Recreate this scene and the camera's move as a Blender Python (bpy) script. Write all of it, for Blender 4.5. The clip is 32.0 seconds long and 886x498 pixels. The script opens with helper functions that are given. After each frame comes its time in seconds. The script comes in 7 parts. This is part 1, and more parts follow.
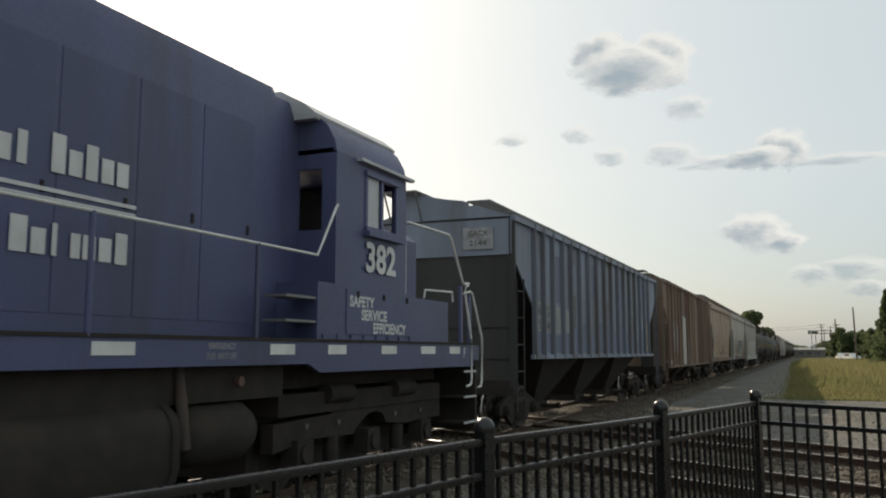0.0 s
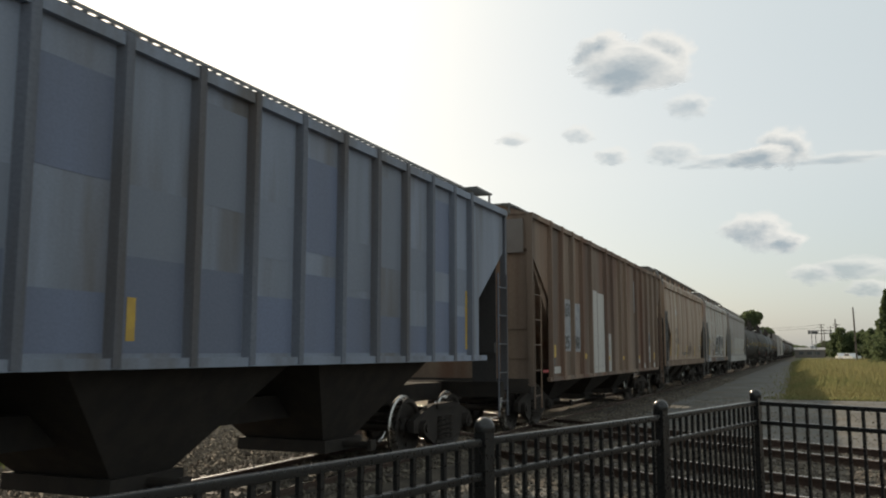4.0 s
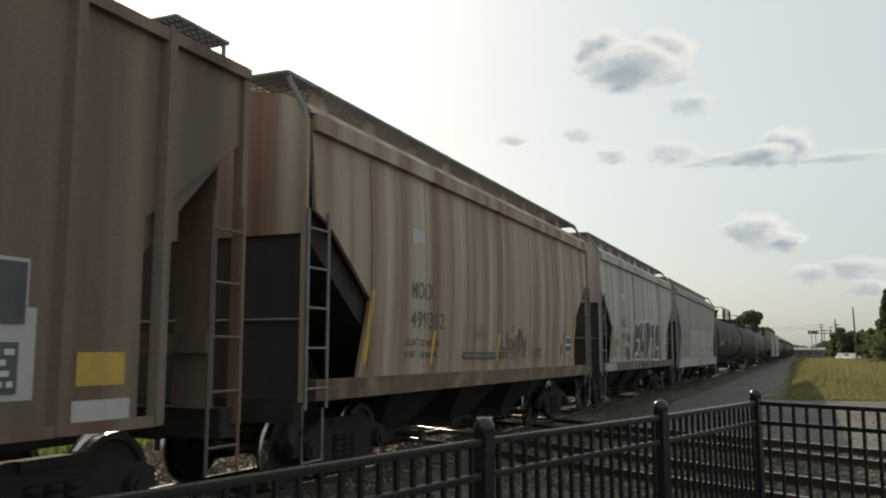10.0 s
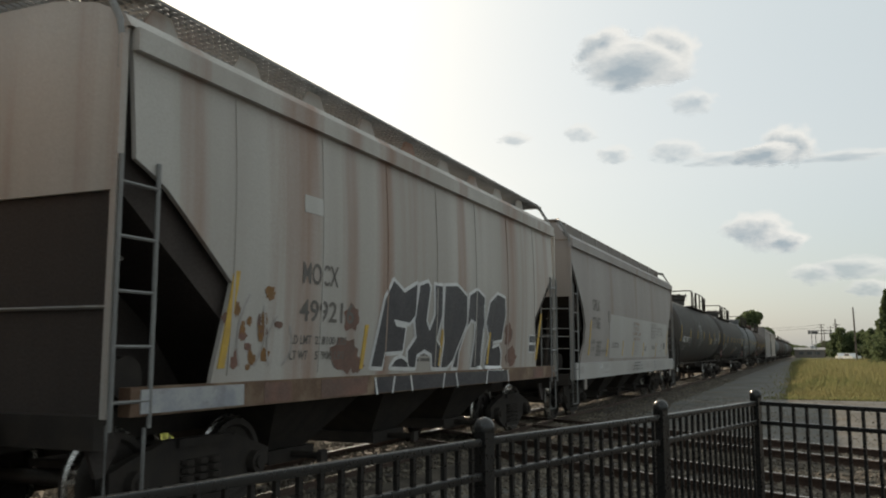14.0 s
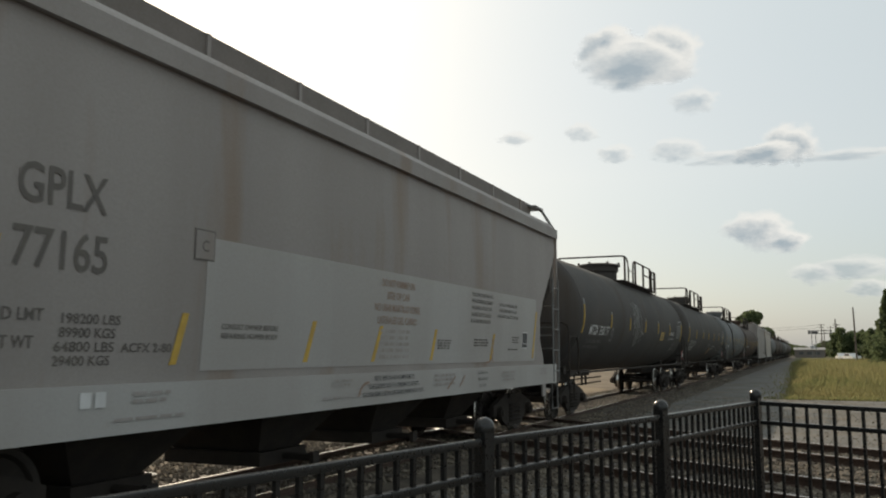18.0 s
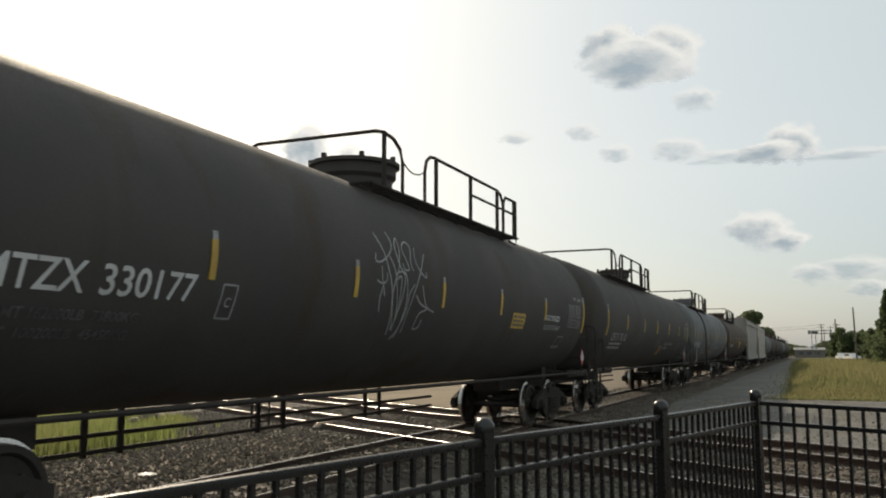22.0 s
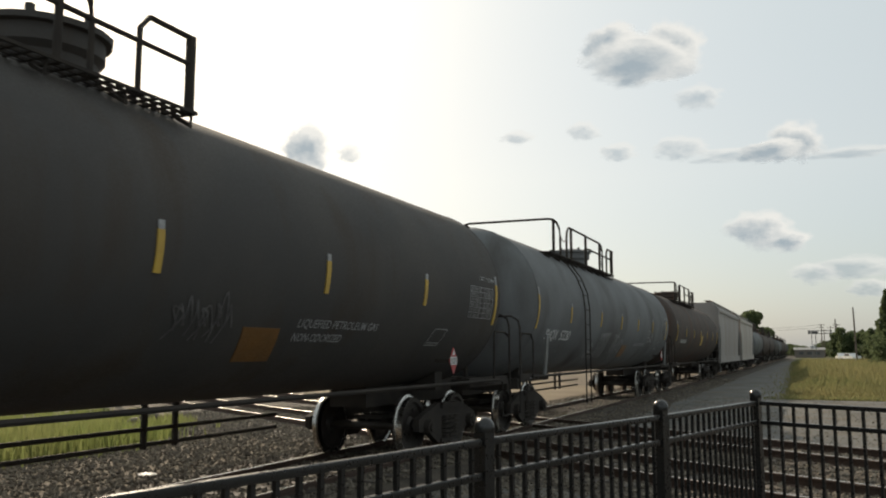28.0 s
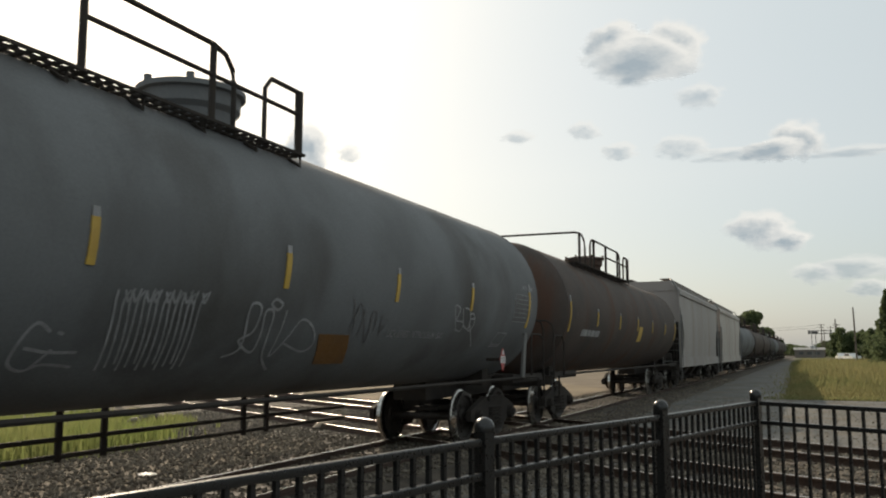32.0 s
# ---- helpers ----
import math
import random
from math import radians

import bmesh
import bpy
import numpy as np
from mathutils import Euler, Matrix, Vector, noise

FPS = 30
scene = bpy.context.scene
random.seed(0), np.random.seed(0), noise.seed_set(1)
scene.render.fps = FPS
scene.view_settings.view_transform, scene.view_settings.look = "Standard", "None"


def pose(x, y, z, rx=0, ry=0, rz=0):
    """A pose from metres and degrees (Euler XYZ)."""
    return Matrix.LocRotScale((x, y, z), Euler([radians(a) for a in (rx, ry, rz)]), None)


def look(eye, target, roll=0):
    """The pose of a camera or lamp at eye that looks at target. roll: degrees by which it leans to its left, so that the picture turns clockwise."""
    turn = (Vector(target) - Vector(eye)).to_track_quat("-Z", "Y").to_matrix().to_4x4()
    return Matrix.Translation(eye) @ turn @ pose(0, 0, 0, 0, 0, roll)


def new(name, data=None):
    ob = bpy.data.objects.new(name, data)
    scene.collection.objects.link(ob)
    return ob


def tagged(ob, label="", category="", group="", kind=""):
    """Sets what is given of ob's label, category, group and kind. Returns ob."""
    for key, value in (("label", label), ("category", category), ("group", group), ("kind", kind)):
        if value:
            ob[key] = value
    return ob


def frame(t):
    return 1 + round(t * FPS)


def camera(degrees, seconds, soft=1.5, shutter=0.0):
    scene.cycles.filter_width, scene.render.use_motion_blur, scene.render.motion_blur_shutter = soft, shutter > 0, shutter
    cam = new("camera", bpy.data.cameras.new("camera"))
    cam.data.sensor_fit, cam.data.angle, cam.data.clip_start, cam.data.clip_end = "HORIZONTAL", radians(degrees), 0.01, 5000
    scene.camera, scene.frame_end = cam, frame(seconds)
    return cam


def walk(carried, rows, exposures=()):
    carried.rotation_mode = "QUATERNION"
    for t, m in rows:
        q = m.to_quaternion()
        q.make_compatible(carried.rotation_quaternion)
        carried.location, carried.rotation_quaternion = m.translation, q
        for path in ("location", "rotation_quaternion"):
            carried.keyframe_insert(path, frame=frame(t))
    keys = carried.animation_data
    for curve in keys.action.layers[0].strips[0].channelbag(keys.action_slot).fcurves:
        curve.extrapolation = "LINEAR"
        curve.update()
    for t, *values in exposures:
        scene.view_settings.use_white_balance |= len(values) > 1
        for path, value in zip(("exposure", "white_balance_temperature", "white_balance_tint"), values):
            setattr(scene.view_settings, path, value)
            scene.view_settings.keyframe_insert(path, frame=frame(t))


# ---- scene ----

# z = 0 is the ground, the rail tops lie at RAIL_Z; the train's track runs along +Y
RAIL_Z = 0.18
TRACK_X = -6.64
CAM_Z = 1.63 + RAIL_Z

cam = camera(55.19, 32.0, soft=2.0, shutter=0.15)
EYE = pose(0, 0, CAM_Z, 90 + 6.94, 0, 23.21)
walk(cam, [(0.0, EYE), (32.0, EYE)], exposures=[(0.0, 0.1, 7350, 11), (32.0, 0.1, 7350, 11)])

# ---- light ----
SUN_EL, SUN_AZ = radians(31), radians(-46)     # azimuth from +Y towards +X
world = bpy.data.worlds.new("world")
scene.world = world
world.use_nodes = True
wn = world.node_tree
wn.nodes.clear()
sky = wn.nodes.new("ShaderNodeTexSky")
sky.sky_type = "NISHITA"
sky.sun_disc = False
sky.sun_elevation, sky.sun_rotation = SUN_EL, SUN_AZ
sky.air_density, sky.dust_density, sky.ozone_density, sky.altitude = 1.0, 2.0, 0.8, 200
# thin summer haze over the clear sky: pale at the horizon, bluer overhead
geo_n = wn.nodes.new("ShaderNodeTexCoord")
sep = wn.nodes.new("ShaderNodeSeparateXYZ")
wn.links.new(geo_n.outputs["Generated"], sep.inputs[0])
haze = wn.nodes.new("ShaderNodeValToRGB")
haze.color_ramp.elements[0].position, haze.color_ramp.elements[0].color = 0.0, (0.14, 0.215, 0.30, 1)
low_sky = haze.color_ramp.elements.new(0.2)
low_sky.color = (0.345, 0.395, 0.415, 1)
haze.color_ramp.elements[2].position, haze.color_ramp.elements[2].color = 0.5, (0.425, 0.50, 0.515, 1)
wn.links.new(sep.outputs["Z"], haze.inputs[0])
bg_haze = wn.nodes.new("ShaderNodeBackground")
bg_haze.inputs["Strength"].default_value = 1.0
wn.links.new(haze.outputs[0], bg_haze.inputs[0])
bg = wn.nodes.new("ShaderNodeBackground")
bg.inputs["Strength"].default_value = 0.052
wn.links.new(sky.outputs[0], bg.inputs[0])
add_w = wn.nodes.new("ShaderNodeAddShader")
wn.links.new(bg.outputs[0], add_w.inputs[0])
wn.links.new(bg_haze.outputs[0], add_w.inputs[1])
wo = wn.nodes.new("ShaderNodeOutputWorld")
wn.links.new(add_w.outputs[0], wo.inputs[0])
sun = new("sun", bpy.data.lights.new("sun", "SUN"))
sun.data.energy, sun.data.angle, sun.data.color = 4.2, radians(0.6), (1.0, 0.9, 0.76)
sun_way = Vector((math.sin(SUN_AZ) * math.cos(SUN_EL), math.cos(SUN_AZ) * math.cos(SUN_EL), math.sin(SUN_EL)))
sun.matrix_world = look(sun_way * 50, (0, 0, 0))


# ---- materials ----
def material(name, base, other=None, rough=0.6, metal=0.0, scale=3.0, fine=40.0, amount=0.5, stretch=(1, 1, 1),
             bump=0.06, dirt=None, dirt_amount=0.0, dirt_scale=1.5, dirt_stretch=(1, 1, 1), rough_var=0.15, island=0.0, random_amount=0.0, through_light=0.0, spec=0.5):
    """Two scales of variation between base and other, with stains of a third colour, and a fine relief."""
    m = bpy.data.materials.new(name)
    m.use_nodes = True
    t = m.node_tree
    bsdf = t.nodes["Principled BSDF"]
    n, l = t.nodes.new, t.links.new
    other = other or tuple(c * 0.7 for c in base)
    co = n("ShaderNodeTexCoord")

    def noise_at(sc, st, detail, lo, hi):
        mp = n("ShaderNodeMapping")
        mp.inputs["Scale"].default_value = st
        l(co.outputs["Object"], mp.inputs[0])
        nz = n("ShaderNodeTexNoise")
        nz.inputs["Scale"].default_value, nz.inputs["Detail"].default_value = sc, detail
        l(mp.outputs[0], nz.inputs["Vector"])
        r = n("ShaderNodeMapRange")
        r.inputs["From Min"].default_value, r.inputs["From Max"].default_value = lo, hi
        l(nz.outputs[0], r.inputs["Value"])
        return r.outputs[0], nz.outputs[0]

    def mix(fac, a, b):
        x = n("ShaderNodeMix")
        x.data_type = "RGBA"
        if isinstance(fac, float):
            x.inputs[0].default_value = fac
        else:
            l(fac, x.inputs[0])
        for i, c in ((6, a), (7, b)):
            if isinstance(c, tuple):
                x.inputs[i].default_value = (*c, 1)
            else:
                l(c, x.inputs[i])
        return x.outputs[2]

    def times(v, k):
        x = n("ShaderNodeMath")
        x.operation = "MULTIPLY"
        l(v, x.inputs[0])
        x.inputs[1].default_value = k
        return x.outputs[0]

    big, _ = noise_at(scale, stretch, 4, 0.38, 0.62)
    small, raw = noise_at(fine, (1, 1, 1), 6, 0.3, 0.7)
    col = mix(times(big, amount), base, other)
    col = mix(times(small, amount * 0.45), col, other)
    if dirt:
        d, _ = noise_at(dirt_scale, dirt_stretch, 5, 0.62 - dirt_amount * 0.3, 0.75 - dirt_amount * 0.12)
        col = mix(times(d, 0.85), col, dirt)
    if random_amount:
        info = n("ShaderNodeObjectInfo")
        col = mix(times(info.outputs["Random"], random_amount), col, other)
    if island:
        geo = n("ShaderNodeNewGeometry")
        col = mix(times(geo.outputs["Random Per Island"], island), col, other)
    l(col, bsdf.inputs["Base Color"])
    r = n("ShaderNodeMapRange")
    r.inputs["To Min"].default_value, r.inputs["To Max"].default_value = max(0.03, rough - rough_var), min(1, rough + rough_var)
    l(small, r.inputs["Value"])
    l(r.outputs[0], bsdf.inputs["Roughness"])
    bsdf.inputs["Metallic"].default_value = metal
    bsdf.inputs["Specular IOR Level"].default_value = spec
    if through_light:
        tl, mx = n("ShaderNodeBsdfTranslucent"), n("ShaderNodeMixShader")
        l(col, tl.inputs["Color"])
        mx.inputs[0].default_value = through_light
        l(bsdf.outputs[0], mx.inputs[1])
        l(tl.outputs[0], mx.inputs[2])
        l(mx.outputs[0], t.nodes["Material Output"].inputs["Surface"])
    if bump:
        b = n("ShaderNodeBump")
        b.inputs["Strength"].default_value, b.inputs["Distance"].default_value = bump, 0.02
        l(raw, b.inputs["Height"])
        l(b.outputs[0], bsdf.inputs["Normal"])
    return m


STREAK = (1.0, 1.0, 0.12)
M_BLUE = material("loco_blue", (0.075, 0.088, 0.185), (0.055, 0.063, 0.128), 0.48, scale=0.9, amount=0.6, stretch=(1, 1, 0.5), dirt=(0.05, 0.05, 0.075), dirt_amount=0.2, dirt_stretch=STREAK)
M_SLATE = material("hopper_blue", (0.245, 0.285, 0.365), (0.165, 0.188, 0.228), 0.66, scale=1.3, amount=0.8, stretch=STREAK, dirt=(0.11, 0.095, 0.085), dirt_amount=0.4, dirt_stretch=STREAK)
M_BROWN = material("hopper_brown", (0.262, 0.185, 0.132), (0.128, 0.092, 0.072), 0.78, scale=1.6, amount=1.0, stretch=(1, 1, 0.06), dirt=(0.145, 0.062, 0.034), dirt_amount=0.5, dirt_scale=1.4, dirt_stretch=(1, 1, 0.08))
M_TAN = material("hopper_tan", (0.48, 0.405, 0.31), (0.37, 0.30, 0.235), 0.66, scale=1.2, amount=0.85, stretch=(1, 1, 0.05), dirt=(0.19, 0.078, 0.04), dirt_amount=0.9, dirt_scale=2.1, dirt_stretch=(1, 1, 0.025))
M_GREY = material("hopper_grey", (0.45, 0.43, 0.40), (0.34, 0.31, 0.28), 0.62, scale=1.0, amount=0.8, stretch=(1, 1, 0.08), dirt=(0.24, 0.12, 0.075), dirt_amount=0.42, dirt_scale=1.5, dirt_stretch=(1, 1, 0.03))
M_PALE = material("hopper_pale", (0.30, 0.275, 0.262), (0.235, 0.21, 0.197), 0.62, scale=0.7, amount=0.7, stretch=STREAK, dirt=(0.22, 0.165, 0.13), dirt_amount=0.2, dirt_stretch=STREAK)
M_WHITE = material("patch_white", (0.48, 0.465, 0.44), (0.38, 0.36, 0.335), 0.6, amount=0.5, stretch=STREAK)
M_BLACK = material("tank_black", (0.058, 0.055, 0.054), (0.078, 0.071, 0.066), 0.78, scale=0.8, amount=0.7, dirt=(0.06, 0.047, 0.038), dirt_amount=0.25, dirt_stretch=STREAK, spec=0.22)
M_TANKGREY = material("tank_grey", (0.165, 0.172, 0.178), (0.12, 0.123, 0.126), 0.78, scale=0.9, amount=0.8, dirt=(0.075, 0.07, 0.066), dirt_amount=0.25, dirt_scale=1.0, dirt_stretch=(1, 0.6, 0.2), spec=0.22)
M_TANKRUST = material("tank_rust", (0.085, 0.064, 0.055), (0.055, 0.046, 0.042), 0.78, scale=0.9, amount=0.8, dirt=(0.09, 0.042, 0.026), dirt_amount=0.3, dirt_stretch=STREAK, spec=0.22)
M_UNDER = material("underframe", (0.034, 0.030, 0.028), (0.05, 0.042, 0.036), 0.9, scale=4, amount=0.8, spec=0.15)
M_WHEEL = material("wheel_steel", (0.05, 0.042, 0.037), (0.035, 0.03, 0.027), 0.55, metal=0.25, scale=6, spec=0.3)
M_TREAD = material("wheel_tread", (0.55, 0.53, 0.5), (0.4, 0.38, 0.36), 0.25, metal=1.0)
M_STEEL = material("galvanised", (0.22, 0.22, 0.215), (0.14, 0.135, 0.13), 0.6, metal=0.2)
M_YELLOW = material("stripe_yellow", (0.58, 0.37, 0.06), (0.42, 0.265, 0.06), 0.6, scale=4, amount=0.8)
M_REFLECT = material("reflector_white", (0.72, 0.72, 0.70), (0.5, 0.5, 0.48), 0.4)
M_LETTER = material("letter_white", (0.66, 0.66, 0.66), (0.45, 0.45, 0.45), 0.5)
M_DARKLET = material("letter_dark", (0.05, 0.05, 0.055), (0.12, 0.12, 0.12), 0.6)
M_RED = material("placard_red", (0.42, 0.05, 0.05), (0.3, 0.05, 0.05), 0.5)
M_ROOF = material("cab_roof", (0.45, 0.46, 0.48), (0.3, 0.3, 0.31), 0.35, amount=0.5)
M_RAIL = material("rail_head", (0.62, 0.60, 0.57), (0.45, 0.42, 0.4), 0.22, metal=1.0, bump=0.05, rough_var=0.08)
M_RAILWEB = material("rail_web", (0.09, 0.055, 0.04), (0.05, 0.035, 0.03), 0.8, metal=0.3, scale=6)
M_TIE = material("tie_wood", (0.10, 0.08, 0.065), (0.055, 0.045, 0.04), 0.85, scale=6, stretch=(1, 6, 6), random_amount=0.6)
M_FENCE = material("fence_black", (0.010, 0.010, 0.0105), (0.016, 0.0155, 0.015), 0.3, bump=0.02, spec=0.5, rough_var=0.06)
M_GROUND = material("earth", (0.19, 0.16, 0.125), (0.12, 0.10, 0.08), 0.97, scale=0.4, fine=14, amount=0.9, bump=0.9, spec=0.05)
M_BALLAST = material("ballast", (0.11, 0.094, 0.077), (0.06, 0.051, 0.043), 0.95, scale=2, fine=22, amount=0.9, bump=1.0, spec=0.1)
M_STONE = material("ballast_stone", (0.27, 0.232, 0.185), (0.07, 0.058, 0.047), 0.9, scale=4, fine=30, amount=0.5, island=0.9, spec=0.15)
M_ROADGREY = material("gravel_strip", (0.15, 0.147, 0.138), (0.085, 0.083, 0.078), 0.95, scale=0.5, fine=30, amount=0.6, bump=0.35, dirt=(0.12, 0.10, 0.078), dirt_amount=0.4, dirt_scale=0.6, spec=0.1)
M_DIRT = material("dirt_road", (0.20, 0.16, 0.11), (0.135, 0.108, 0.078), 0.95, scale=0.3, fine=12, amount=0.7, bump=0.4, spec=0.1)
M_FIELD = material("field_soil", (0.12, 0.11, 0.06), (0.075, 0.076, 0.038), 0.95, scale=0.25, fine=8, amount=0.8, bump=0.5, spec=0.1)
M_GRASS = material("grass_blade", (0.145, 0.18, 0.072), (0.25, 0.215, 0.10), 0.75, scale=0.12, fine=3, amount=0.9, island=0.8, bump=0, through_light=0.45, spec=0.15)
M_VERGE = material("verge_grass", (0.15, 0.215, 0.06), (0.22, 0.23, 0.09), 0.75, scale=0.3, fine=3, amount=0.9, island=0.7, bump=0, through_light=0.55, spec=0.15)
M_LEAF = material("leaf", (0.12, 0.15, 0.075), (0.085, 0.11, 0.055), 0.7, scale=0.4, fine=3, amount=0.7, island=0.7, bump=0, through_light=0.58, spec=0.15)
M_BARK = material("bark", (0.10, 0.08, 0.06), (0.06, 0.05, 0.04), 0.9, scale=6, stretch=(1, 1, 0.2))
M_POLE = material("pole_wood", (0.14, 0.11, 0.09), (0.09, 0.07, 0.06), 0.9, scale=4, stretch=(1, 1, 0.1))

M_SILLRUST = material("sill_rust", (0.165, 0.10, 0.062), (0.10, 0.056, 0.035), 0.75, scale=1.6, amount=0.9, dirt=(0.26, 0.19, 0.13), dirt_amount=0.4, dirt_scale=2.0)
M_WORN = material("panel_worn", (0.38, 0.38, 0.375), (0.24, 0.25, 0.28), 0.65, scale=4, amount=0.9, dirt=(0.2, 0.19, 0.2), dirt_amount=0.3, dirt_scale=5)
# dark base is the shade on the blue hopper's ends, streaked with dirt
M_ENDSHADE = material("end_shade", (0.062, 0.059, 0.06), (0.042, 0.04, 0.04), 0.75, scale=1.2, amount=0.8, stretch=STREAK, dirt=(0.08, 0.06, 0.045), dirt_amount=0.25, dirt_stretch=STREAK, spec=0.3)
# near-black brown that carries the shade inside the curved hoppers' ends
M_ENDSHADE_BROWN = material("end_brown_shade", (0.062, 0.05, 0.045), (0.042, 0.035, 0.032), 0.8, scale=1.5, amount=0.8, stretch=STREAK, spec=0.25)
M_RAILDULL = material("rail_worn", (0.42, 0.39, 0.36), (0.26, 0.22, 0.2), 0.27, metal=1.0, bump=0.03, rough_var=0.08)
M_GHOST = material("spray_worn", (0.15, 0.145, 0.145), (0.06, 0.055, 0.055), 0.6, scale=6, amount=0.9)
M_FAINT = material("stencil_faint", (0.27, 0.24, 0.22), (0.36, 0.34, 0.33), 0.65, scale=6, amount=0.8)
M_OXIDE = material("oxide_red", (0.20, 0.10, 0.075), (0.12, 0.075, 0.06), 0.75, scale=3, amount=0.9)
M_DRIP = material("rust_drip", (0.075, 0.045, 0.035), (0.14, 0.08, 0.055), 0.8, scale=5, amount=0.8)
M_RIBBLUE = material("rib_blue", (0.14, 0.158, 0.198), (0.09, 0.097, 0.115), 0.7, scale=1.5, amount=0.9, stretch=STREAK, dirt=(0.09, 0.07, 0.06), dirt_amount=0.4, dirt_stretch=STREAK)
M_BRONZE = material("stencil_brown", (0.27, 0.235, 0.21), (0.32, 0.3, 0.29), 0.65, scale=6, amount=0.8)
M_SLATE2 = material("hopper_blue_grey", (0.195, 0.225, 0.285), (0.155, 0.175, 0.215), 0.65, scale=1.0, amount=0.7, stretch=STREAK)
M_BLUEPATCH = material("hopper_blue_patch", (0.155, 0.19, 0.285), (0.115, 0.13, 0.17), 0.64, scale=1.0, amount=0.7, stretch=STREAK)
M_STENCIL = material("stencil_faded", (0.10, 0.09, 0.085), (0.14, 0.125, 0.11), 0.7, scale=5, amount=0.8)
M_STENCIL2 = material("stencil_plate", (0.175, 0.152, 0.138), (0.14, 0.122, 0.11), 0.7)
M_SPRAY = material("spray_black", (0.022, 0.02, 0.026), (0.05, 0.045, 0.05), 0.55)
M_FADED = material("letter_faded", (0.36, 0.36, 0.37), (0.2, 0.2, 0.2), 0.6, scale=5, amount=0.8)
M_PALEPANEL = material("panel_offwhite", (0.39, 0.382, 0.372), (0.31, 0.288, 0.27), 0.6, scale=0.8, amount=0.6, stretch=STREAK)
M_ORANGELET = material("letter_brown", (0.30, 0.19, 0.14), (0.25, 0.2, 0.17), 0.65)
M_AMBER = material("panel_amber", (0.22, 0.10, 0.025), (0.13, 0.07, 0.03), 0.6)
M_CARWHITE = material("car_white", (0.75, 0.75, 0.74), (0.65, 0.65, 0.64), 0.3, bump=0)
M_GALV = material("galvanised_pale", (0.52, 0.53, 0.54), (0.4, 0.41, 0.42), 0.5, metal=0.3)
M_REDLAMP = bpy.data.materials.new("red_lamp")
M_REDLAMP.use_nodes = True
M_REDLAMP.node_tree.nodes["Principled BSDF"].inputs["Base Color"].default_value = (0.5, 0.02, 0.02, 1)
M_REDLAMP.node_tree.nodes["Principled BSDF"].inputs["Emission Color"].default_value = (1.0, 0.05, 0.08, 1)
M_REDLAMP.node_tree.nodes["Principled BSDF"].inputs["Emission Strength"].default_value = 3.0

# ---- mesh building ----
class Geo:
    def __init__(self):
        self.v, self.f = [], []

    def add(self, vs, fs):
        o = len(self.v)
        self.v += [tuple(p) for p in vs]
        self.f += [tuple(i + o for i in q) for q in fs]
        return self

    def box(self, x0, x1, y0, y1, z0, z1):
        return self.add([(x, y, z) for z in (z0, z1) for y in (y0, y1) for x in (x0, x1)],
                        [(0, 2, 3, 1), (4, 5, 7, 6), (0, 1, 5, 4), (2, 6, 7, 3), (0, 4, 6, 2), (1, 3, 7, 5)])

    def loops(self, rings, caps=True, closed=True):
        """Skin rings of points, one after the other."""
        o, k = len(self.v), len(rings[0])
        for r in rings:
            self.v += [tuple(p) for p in r]
        for i in range(len(rings) - 1):
            for j in range(k if closed else k - 1):
                a, b = o + i * k + j, o + i * k + (j + 1) % k
                self.f.append((a, b, b + k, a + k))
        if caps:
            self.f.append(tuple(o + j for j in reversed(range(k))))
            self.f.append(tuple(o + (len(rings) - 1) * k + j for j in range(k)))
        return self

    def prof(self, pts, axis, c0, c1):
        """A polygon drawn along an axis: (x, z) points along y, (y, z) along x, (x, y) along z."""
        put = {"y": lambda p, c: (p[0], c, p[1]), "x": lambda p, c: (c, p[0], p[1]), "z": lambda p, c: (p[0], p[1], c)}[axis]
        return self.loops([[put(p, c0) for p in pts], [put(p, c1) for p in pts]])

    def cyl(self, p0, p1, r, n=10, r2=None):
        return self.tube([p0, p1], r, n, r2)

    def tube(self, pts, r, n=6, r2=None):
        pts = [Vector(p) for p in pts]
        rings = []
        for i, p in enumerate(pts):
            d = (pts[min(i + 1, len(pts) - 1)] - pts[max(i - 1, 0)]).normalized()
            a = d.orthogonal().normalized() if abs(d.z) > 0.99 else d.cross(Vector((0, 0, 1))).normalized()
            b = d.cross(a)
            q = r if r2 is None else r + (r2 - r) * i / (len(pts) - 1)
            rings.append([p + (a * math.cos(2 * math.pi * j / n) + b * math.sin(2 * math.pi * j / n)) * q for j in range(n)])
        return self.loops(rings)

    def mesh(self, name, mat, smooth=True):
        me = bpy.data.meshes.new(name)
        me.from_pydata(self.v, [], self.f)
        me.materials.append(mat)
        bm = bmesh.new()
        bm.from_mesh(me)
        bmesh.ops.recalc_face_normals(bm, faces=bm.faces)
        bm.to_mesh(me)
        bm.free()
        if smooth:
            me.polygons.foreach_set("use_smooth", [True] * len(me.polygons))
            me.set_sharp_from_angle(angle=radians(38))
        return me


def part(name, geo, mat, parent, label="", at=None):
    me = geo if isinstance(geo, bpy.types.Mesh) else geo.mesh(name, mat)
    ob = new(name, me)
    ob.parent = parent
    if at is not None:
        ob.matrix_basis = at if isinstance(at, Matrix) else Matrix.Translation(at)
    if label:
        ob["label"] = label
    return ob


def empty(name, m, label, category, group=""):
    ob = new(name)
    ob.empty_display_size = 0.2
    ob.matrix_basis = m
    return tagged(ob, label, category, group)


def structure(name, geo, mat, label=""):
    return tagged(new(name, geo.mesh(name, mat)), label or name.replace("_", " "), kind="structure")


